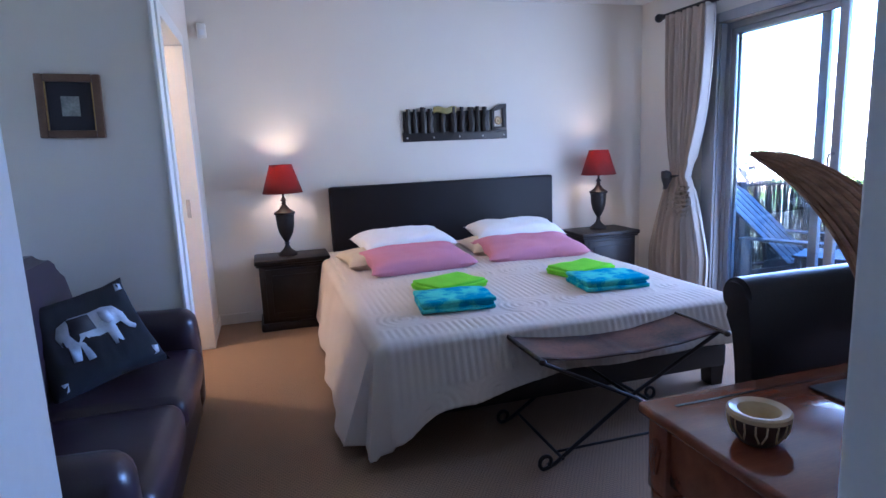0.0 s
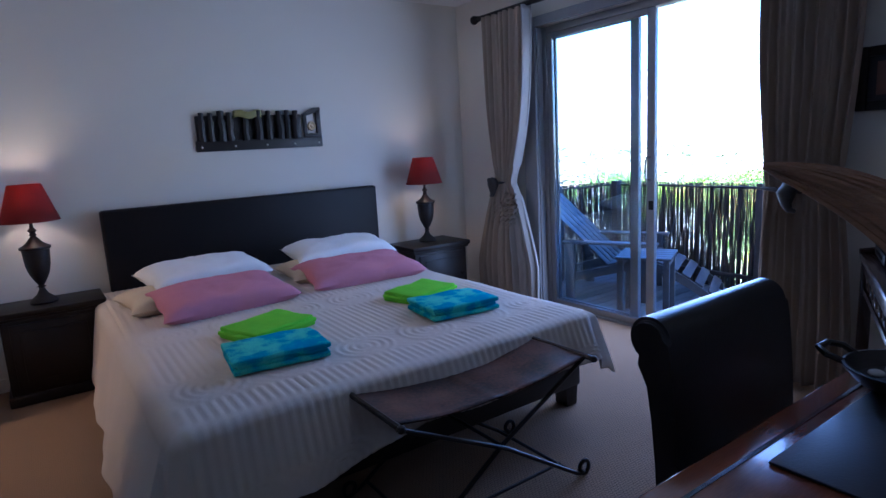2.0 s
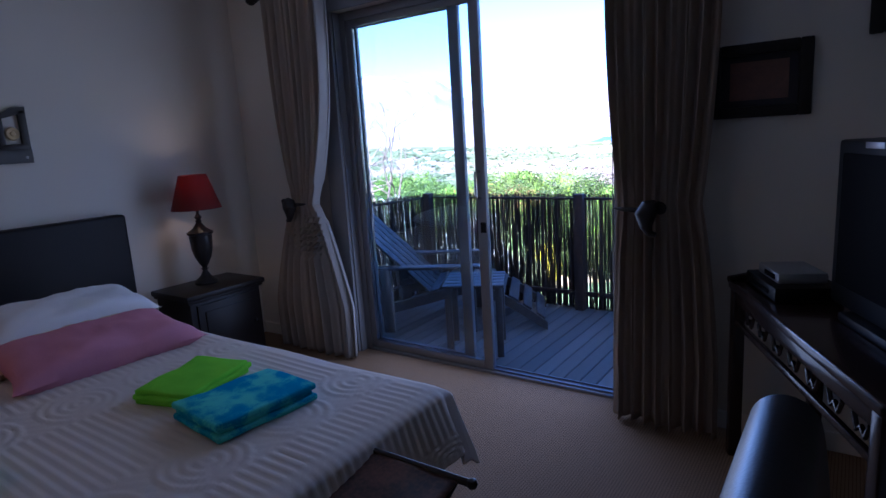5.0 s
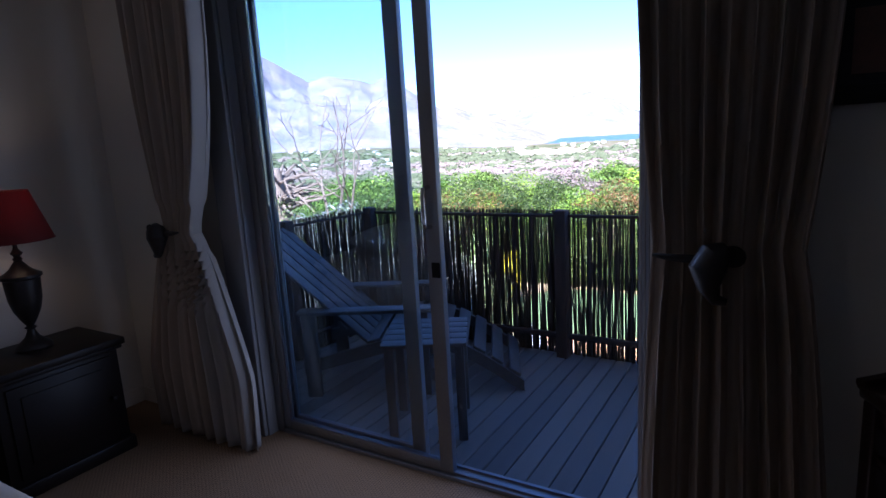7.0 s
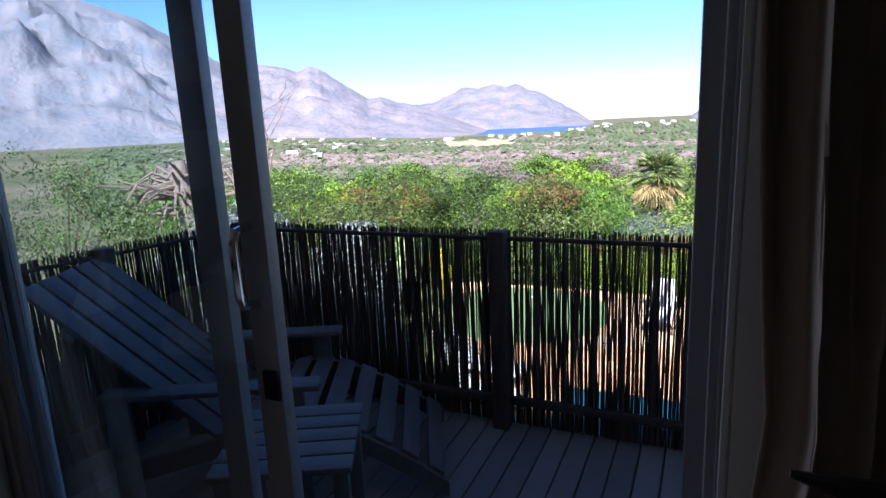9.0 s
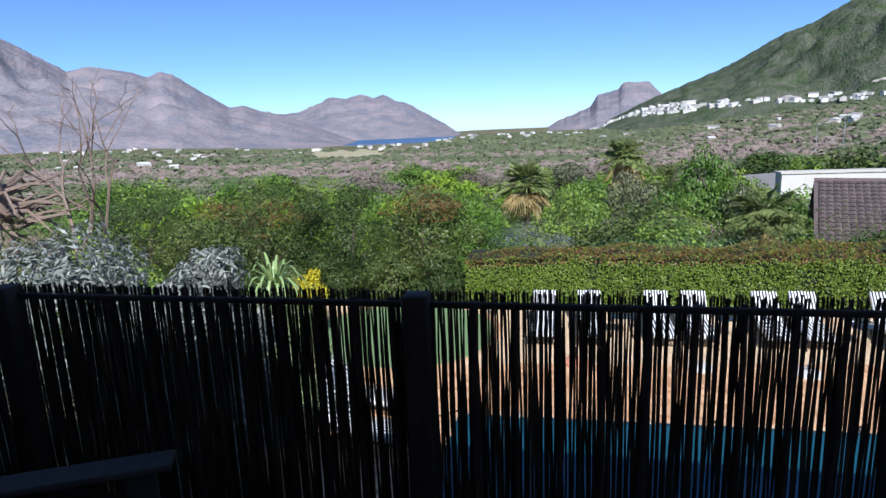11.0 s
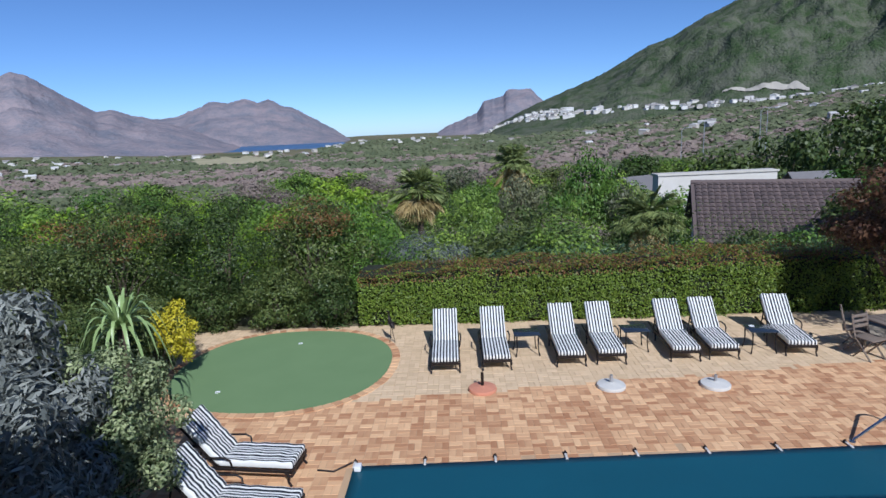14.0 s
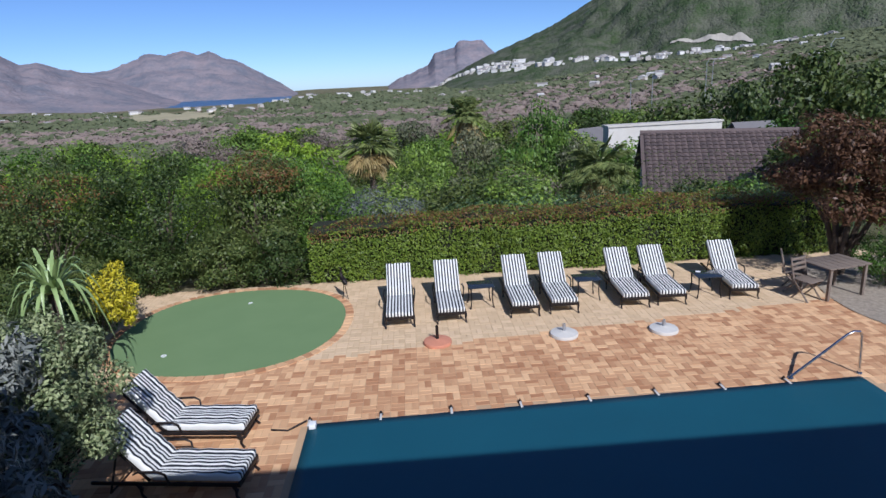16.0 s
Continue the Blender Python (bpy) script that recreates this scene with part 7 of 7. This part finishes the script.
# street lamps
for x, y, zt in ((150, -52.4, -0.7), (150, -71.0, 3.2), (170, -66, 1.0), (180, -88, 3.6), (120, -80.2, 5.5)):
    zg = ground_z(x, y)
    e = thing("street_lamp", "tall grey street lamp with a curved arm", "street lamp", x, y, zg, group="street lamps")
    h = max(4.0, zt - zg)
    bm = B()
    tube(bm, [(0, 0, 0), (0, 0, h * 0.85), (0, 0.1, h * 0.95), (0, -0.5, h), (0, -1.6, h)], [0.09, 0.08, 0.07, 0.06, 0.06], 6)
    part("pole", bm, M_SILVER, e)
    bm = B()
    box(bm, -0.15, 0.15, -2.3, -1.5, h - 0.08, h + 0.08, 0.04)
    part("lantern", bm, M_SILVER, e)

# trees of the middle distance: a few shapes, many copies
tree_kinds = []
for k, (m, n, size) in enumerate([(L_DARK, 3600, 0.17), (L_GREEN, 3600, 0.17), (L_LIME, 3400, 0.17), (L_FARB, 3000, 0.15), (L_OLIVE, 3200, 0.16), (L_DARK, 3600, 0.18), (L_GREEN, 3400, 0.16)]):
    rr = np.random.default_rng(300 + k)
    bl = clumps(0, 0, 1.9, 1.9, 1.9, 1.5, 14, rr, 0.42)
    e = shrub("tree", {0: "dark green bushy tree in the valley", 1: "green rounded tree in the valley", 2: "bright green rounded tree in the valley", 3: "bare grey-brown winter tree in the valley", 4: "grey-green scrub tree in the valley", 5: "dark green spreading tree in the valley", 6: "green spreading tree in the valley"}[k], "tree", bl, n, size, 0.6, m, 320 + k, (0, 0, 0), 0.14, "trees of the valley", twigs=6)
    tree_kinds.append(e)
rng = random.Random(77)
placed = 0
keep = [(30, 17, 3), (43, 8.6, 2.5), (55, -8.1, 3), (70, -28.4, 5), (50, 5.1, 3.5), (35, -7.5, 4.2), (80, -5, 4), (35.5, -13.4, 5.6), (54, -19, 5), (60, 8.3, 4), (60, -29.5, 4), (72, -18.3, 4), (74, -23.5, 4)]
used = [False] * len(tree_kinds)
tries = 0
while placed < 205 and tries < 5000:
    tries += 1
    d = 24 + 110 * rng.random() ** 1.35
    a = rng.uniform(-34, 44)
    x, y = 4 + d * math.cos(radians(a)), d * math.sin(radians(a))
    if x < 22.5 or any(math.hypot(x - kx, y - ky) < kr for kx, ky, kr in keep):
        continue
    # lower growth before the roof, the palms and the garden wall
    bear = math.degrees(math.atan2(y - 1.8, x - 4.7))
    fall = 0.0
    for b0, b1, far, f in ((-2.5, 9.5, 49, 0.158), (-10.5, -2.5, 49, 0.150), (-22, -10.5, 40, 0.190), (-34, -22, 36, 0.178)):
        if b0 < bear < b1 and x < far:
            fall = f
    zg = ground_z(x, y)
    s = rng.uniform(0.6, 1.1) * (0.85 + d / 55)
    roof_line = -1.2 - 0.050 * (d - 20) if d < 70 else -3.6 - 0.03 * (d - 70)
    s = min(s, max(0.6, (roof_line - zg) / 3.2))
    if fall:
        s = min(s, (1.35 - fall * (x - 4.7) - zg) / 3.5)
        if s < 0.3:
            continue
    k = rng.choices(range(7), (4, 4, 1.3, 1.0 + d / 60, 1.5, 3, 3))[0]
    if y > 8 and x < 40:
        k = rng.choice((0, 5, 2, 6))
    m = Matrix.LocRotScale((x, y, zg - 0.15), Euler((0, 0, rng.uniform(0, 6.28))), None)
    sc = Matrix.Diagonal((s * rng.uniform(0.9, 1.3), s * rng.uniform(0.9, 1.3), s, 1))
    if not used[k]:
        tree_kinds[k].matrix_world = m @ sc
        used[k] = True
    else:
        o = copy_thing(tree_kinds[k], m)
        o.matrix_basis = m @ sc
    placed += 1
# single trees that stand out
for k, x, y, top, w in ((2, 30, 17.6, -0.9, 1.5), (2, 30, 15.3, -1.35, 1.2), (2, 28.5, 19.6, -1.1, 1.3), (2, 43, 9.4, -1.8, 1.25), (1, 36, 1.2, -3.0, 0.7), (2, 37, -1.0, -3.7, 0.5),
                        (1, 55, -8.1, -0.8, 1.45), (0, 70, -28.4, -0.3, 3.0), (5, 74, -36, 0.6, 2.6), (5, 90, -55.5, 4.4, 4.0), (0, 84, -60, 3.4, 3.6), (4, 60, -3.4, -2.2, 1.5), (6, 57, 1.0, -3.2, 1.5),
                        (1, 57, -12.6, -3.0, 1.15), (4, 52, -11.2, -2.8, 0.95), (6, 60, -14.8, -3.4, 1.1), (5, 47, -11.6, -3.2, 0.9), (0, 50, -14.2, -3.7, 0.9), (6, 54, -9.4, -2.4, 1.1)):
    zg = ground_z(x, y)
    o = copy_thing(tree_kinds[k], Matrix.Identity(4))
    o.matrix_basis = Matrix.LocRotScale((x, y, zg - 0.15), Euler((0, 0, x * 1.7)), (w, w, (top - zg) / 3.45))
# low ground cover behind the hedge
rr = np.random.default_rng(41)
n = 42000
P = np.zeros((n, 3))
P[:, 0] = 21 + 16 * rr.random(n) ** 1.2
P[:, 1] = rr.uniform(-14, 16, n)
zb = np.array([ground_z(p[0], p[1]) for p in P[::20]])
P[:, 2] = np.repeat(zb, 20)[:n] + 0.9 * rr.random(n) ** 0.7 + 0.35 * np.sin(P[:, 0] * 1.3) * np.cos(P[:, 1] * 1.1) + 0.5
N = rr.normal(size=(n, 3)) * 0.6 + np.array([-0.3, 0, 0.9])
N /= np.linalg.norm(N, axis=1, keepdims=True)
tagged(part("ground_cover", leaves("ground_cover", P, N, 0.13, 0.32, rr), L_DARK, smooth=False), "mixed low green growth behind the hedge", "undergrowth", kind="stuff")

# far woods: small clumps that thin out towards the bay
def far_clumps(name, count, d0, d1, a0, a1, m, seed, label, s0, s1, dens, sign=1):
    rr = np.random.default_rng(seed)
    PP, NN, SS = [], [], []
    made_ = 0
    while made_ < count:
        d = d0 * (d1 / d0) ** rr.random()
        a = rr.uniform(a0, a1)
        x, y = 4 + d * math.cos(radians(a)), d * math.sin(radians(a))
        if 17.2 < a < 24.0 and 700 < d < 1010 + 60 * math.sin(a * 3):
            continue
        if sign * noise.noise(Vector((x * dens, y * dens * 0.5, 3.3))) < 0.0:
            if rr.random() < 0.85:
                continue
        made_ += 1
        z = ground_z(x, y)
        if z < -31:
            continue
        s = rr.uniform(s0, s1) * (0.6 + d / 600)
        k = 44 if d < 350 else 26
        q = rr.normal(size=(k, 3))
        q /= np.linalg.norm(q, axis=1, keepdims=True)
        q[:, 2] = np.abs(q[:, 2]) * 0.9 - 0.1
        w = np.array([s * rr.uniform(0.8, 1.4), s * rr.uniform(0.8, 1.5), s * rr.uniform(0.55, 0.95)])
        PP.append(q * w * rr.uniform(0.75, 1.1, (k, 1)) + np.array([x, y, z]))
        v = q * np.array([1, 1, 1.6]) + np.array([-0.35, 0, 0.45]) + rr.normal(size=(k, 3)) * 0.22
        NN.append(v / np.linalg.norm(v, axis=1, keepdims=True))
        SS.append(np.full((k, 1), s * (0.66 if d < 350 else 0.85)))
    ob = part(name, leaves(name, np.concatenate(PP), np.concatenate(NN), np.concatenate(SS), 0.8, rr), m, smooth=False)
    tagged(ob, label, "woods", kind="stuff")
far_clumps("far_woods", 6500, 120, 1100, -40, 55, L_FAR, 1, "distant green woods and scrub of the valley", 1.8, 4.2, 0.008, 1)
far_clumps("far_bare_woods", 3600, 160, 1000, -36, 50, L_FARB, 2, "distant grey-brown bare woods of the valley", 1.6, 3.4, 0.008, -1)
far_clumps("valley_bare_woods", 2400, 140, 640, 12, 50, L_FARB, 4, "grey-brown bare winter woods in the near valley", 1.5, 3.0, 0.012, -1)
far_clumps("slope_scrub", 3000, 500, 1500, -40, -3, L_FAR, 3, "green scrub on the lower mountain slope", 1.5, 3.0, 0.006)

far_clumps("spit_woods", 2200, 900, 1500, -8, 13, L_FAR, 5, "low green scrub on the spit before the sea", 0.9, 1.8, 0.01)
# pale dry field in the valley
bm = B()
def field(u, v):
    a, d = 17.0 + 7.2 * u, 690 + (325 + 60 * math.sin((17.0 + 7.2 * u) * 3)) * v
    x, y = 4 + d * math.cos(radians(a)), d * math.sin(radians(a))
    return (x, y, ground_z(x, y) + 0.9)
sheet(bm, field, 40, 14)
struct("field", bm, mat("dry_grass_field", (0.46, 0.39, 0.26), (0.30, 0.29, 0.17), rough=1.0, scale=0.02, fine=0.2, bump=0, spread=0.4, spec=0.05), "pale dry grass field in the valley", "field")

# ---- mountains ----
def mountain(name, label, crest, r0, r1, base, material, seed, a_step=0.2, nv=44, power=0.8, rough_=0.16, scar=None):
    """A mountain round the horizon: crest heights by bearing (degrees, degrees above the eye), falling to its foot with spurs and gullies."""
    A = [c[0] for c in crest]
    H_ = [c[1] for c in crest]
    a0, a1 = min(A), max(A)
    order = sorted(range(len(A)), key=lambda i: A[i])
    A, H_ = [A[i] for i in order], [H_[i] for i in order]
    n = int((a1 - a0) / a_step)
    def surf(a, t):
        el = float(np.interp(a, A, H_))
        el += 0.10 * noise.noise(Vector((a * 0.9, seed, 0))) + 0.08 * noise.noise(Vector((a * 2.7, seed, 1))) + 0.045 * noise.noise(Vector((a * 8, seed, 2)))
        top = max(1.35 + math.tan(radians(el)) * r1, base)
        if t <= 1:
            arc = math.sin(math.pi * t)
            r = r0 + (r1 - r0) * t
            x, y = r * math.cos(radians(a)), r * math.sin(radians(a))
            k = 2600.0 / r1
            sp = noise.fractal(Vector((x * 0.0045 * k, y * 0.0045 * k, seed)), 1.0, 2.0, 6)
            gul = 1 - abs(noise.noise(Vector((x * 0.003 * k + seed, y * 0.006 * k, 0.5))))
            z = base + (top - base) * (t ** power) + (sp + 0.5 * gul - 0.4) * (top - base) * rough_ * arc
        else:
            r = r1 + (t - 1) * (r1 - r0) * 3
            z = top - (top - base) * (t - 1) * nv / 2 * 0.9
        return (4 + r * math.cos(radians(a)), r * math.sin(radians(a)), z)
    V_, F_ = [], []
    m = nv + 3
    for i in range(n + 1):
        for j in range(m):
            V_.append(surf(a0 + (a1 - a0) * i / n, j / nv))
    for i in range(n):
        for j in range(m - 1):
            F_.append((i * m + j, (i + 1) * m + j, (i + 1) * m + j + 1, i * m + j + 1))
    ob = part(name, mesh_np(name, V_, F_), material, smooth=True)
    tagged(ob, label, "mountain", kind="structure")
    if scar:
        # pale bare earth on the lower slope
        b2 = B()
        def patch_at(u, v):
            a = scar[0] + (scar[1] - scar[0]) * u
            w = (scar[3] - scar[2]) * (0.25 + 0.75 * abs(math.sin(math.pi * u)) ** 0.7) * max(0.1, 0.8 + 0.9 * noise.noise(Vector((u * 5, 0, 1))))
            p = surf(a, scar[2] - 0.045 * u + 0.010 * noise.noise(Vector((u * 4, 3, 0))) + w * v)
            return (p[0] - 1.5, p[1] + 0.6, p[2] + 0.7)
        sheet(b2, patch_at, 110, 5)
        tagged(part("bare_earth", b2, M_QUARRY), "pale bare earth scar on the mountain slope", "bare earth", kind="structure")
    return surf
green_slope = mountain("backdrop_mountain_green", "steep green scrub-covered mountain above the white houses", [(-1.0, -1.6), (-3.0, -0.5), (-4.5, 0.5), (-8, 2.1), (-11, 3.2), (-14.1, 4.5), (-17.5, 6.4), (-19.5, 7.0), (-22, 8.4), (-25, 9.6), (-32, 12.5), (-42, 14.0), (-56, 11.0), (-70, 4.0)], 1060, 1900, -22.0, M_MTN_G, 3.0, power=0.8, rough_=0.16, scar=(-23.6, -30.0, 0.135, 0.160), nv=60)
# the three far mountains below get their haze from the tinted material
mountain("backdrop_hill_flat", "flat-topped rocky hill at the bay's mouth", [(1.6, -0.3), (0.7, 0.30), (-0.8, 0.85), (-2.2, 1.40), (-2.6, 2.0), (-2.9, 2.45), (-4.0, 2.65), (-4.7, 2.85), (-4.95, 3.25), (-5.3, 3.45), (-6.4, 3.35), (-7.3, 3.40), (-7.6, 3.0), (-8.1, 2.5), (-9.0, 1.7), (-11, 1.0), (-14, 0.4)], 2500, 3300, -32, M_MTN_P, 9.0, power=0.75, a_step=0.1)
mountain("backdrop_headland", "purple headland with two rounded peaks across the bay, haze tinted in", [(9.8, -0.6), (11, 0.2), (12.5, 1.1), (14.5, 2.3), (16, 2.75), (17.1, 3.4), (18.0, 3.0), (19.2, 3.45), (20.5, 3.05), (22.1, 3.2), (23.5, 2.5), (25, 1.95), (27.5, 1.8), (30, 1.6)], 2300, 3300, -32, M_MTN_P, 14.0, power=0.8)
mountain("backdrop_mountain_range", "purple-brown mountain range with rocky crests, haze tinted in", [(19, -1.0), (21, -0.3), (23, 0.5), (26, 1.6), (29.0, 2.45), (29.8, 2.7), (31, 2.6), (33.5, 4.2), (35.2, 5.4), (36.3, 5.6), (37.2, 5.2), (39, 5.7), (41.5, 6.0), (43, 5.6), (46, 7.4), (50, 9.6), (58, 12), (66, 9), (75, 4)], 1350, 2500, -38, M_MTN_P, 20.0, power=0.85)

# white houses of the far settlement
hbm = B()
box(hbm, -4, 4, -5, 5, -2, 3.6)
house_wall = bpy.data.meshes.new("wall")
hbm.to_mesh(house_wall)
hbm.free()
hbm = B()
prism(hbm, [(-4.4, 3.5), (0, 5.2), (4.4, 3.5)], -5.4, 5.4)
house_roof = bpy.data.meshes.new("roof")
hbm.to_mesh(house_roof)
hbm.free()
M_ROOFP = mat("pale_roof", (0.62, 0.60, 0.57), (0.26, 0.23, 0.22), rough=0.9, per="object", bump=0, scale=0.3, fine=2)
rng = random.Random(9)
def far_house(x, y, s, lab, grp, z=-99.0):
    e = thing("house", lab, "house", x, y, max(z, ground_z(x, y)) + 1.6 * s, rng.uniform(0, 180), group=grp)
    e.scale = (s, s * rng.uniform(0.8, 1.4), s)
    part("wall", house_wall, M_HOUSEW, e, smooth=False)
    part("roof", house_roof, M_ROOFP, e, smooth=False)
def slope_at(a, el):
    """Where the green slope stands at an angle el above the eye."""
    lo_, hi = 0.0, 0.6
    for _ in range(22):
        mid = (lo_ + hi) / 2
        p = green_slope(a, mid)
        if math.degrees(math.atan2(p[2] - 1.35, math.hypot(p[0] - 5, p[1] - 2.3))) < el:
            lo_ = mid
        else:
            hi = mid
    return green_slope(a, lo_)
for k in range(180):
    a = -rng.uniform(2.4, 11) if k < 70 else -rng.uniform(8, 36)
    el = float(np.interp(-a, [2.4, 4, 8, 15.5, 29, 36], [0.45, 0.75, 1.1, 1.25, 1.30, 1.45])) + rng.uniform(-0.55, 0.22) * (1.2 if k < 70 else 0.7)
    p = slope_at(a, el)
    far_house(p[0], p[1], rng.uniform(0.6, 1.25), "small white house of the settlement on the slope", "houses of the slope settlement", p[2] - 1.2)
for k in range(24):
    a = -rng.uniform(1.0, 36)
    r = 420 + 640 * rng.random() ** 0.7
    far_house(4 + r * math.cos(radians(a)), r * math.sin(radians(a)), rng.uniform(0.55, 0.95), "small white house of the settlement on the slope", "houses of the slope settlement")
for k in range(52):
    a = rng.uniform(25, 46)
    r = rng.uniform(560, 1350)
    far_house(4 + r * math.cos(radians(a)), r * math.sin(radians(a)), rng.uniform(0.4, 0.8), "small white house in the far valley", "houses of the valley settlement")
for k in range(38):
    a = rng.uniform(-2, 13) if k % 3 else rng.uniform(13, 26)
    r = rng.uniform(1150, 1440) if k % 3 else rng.uniform(900, 1250)
    far_house(4 + r * math.cos(radians(a)), r * math.sin(radians(a)), rng.uniform(0.6, 1.0), "white building by the bay", "buildings by the bay")
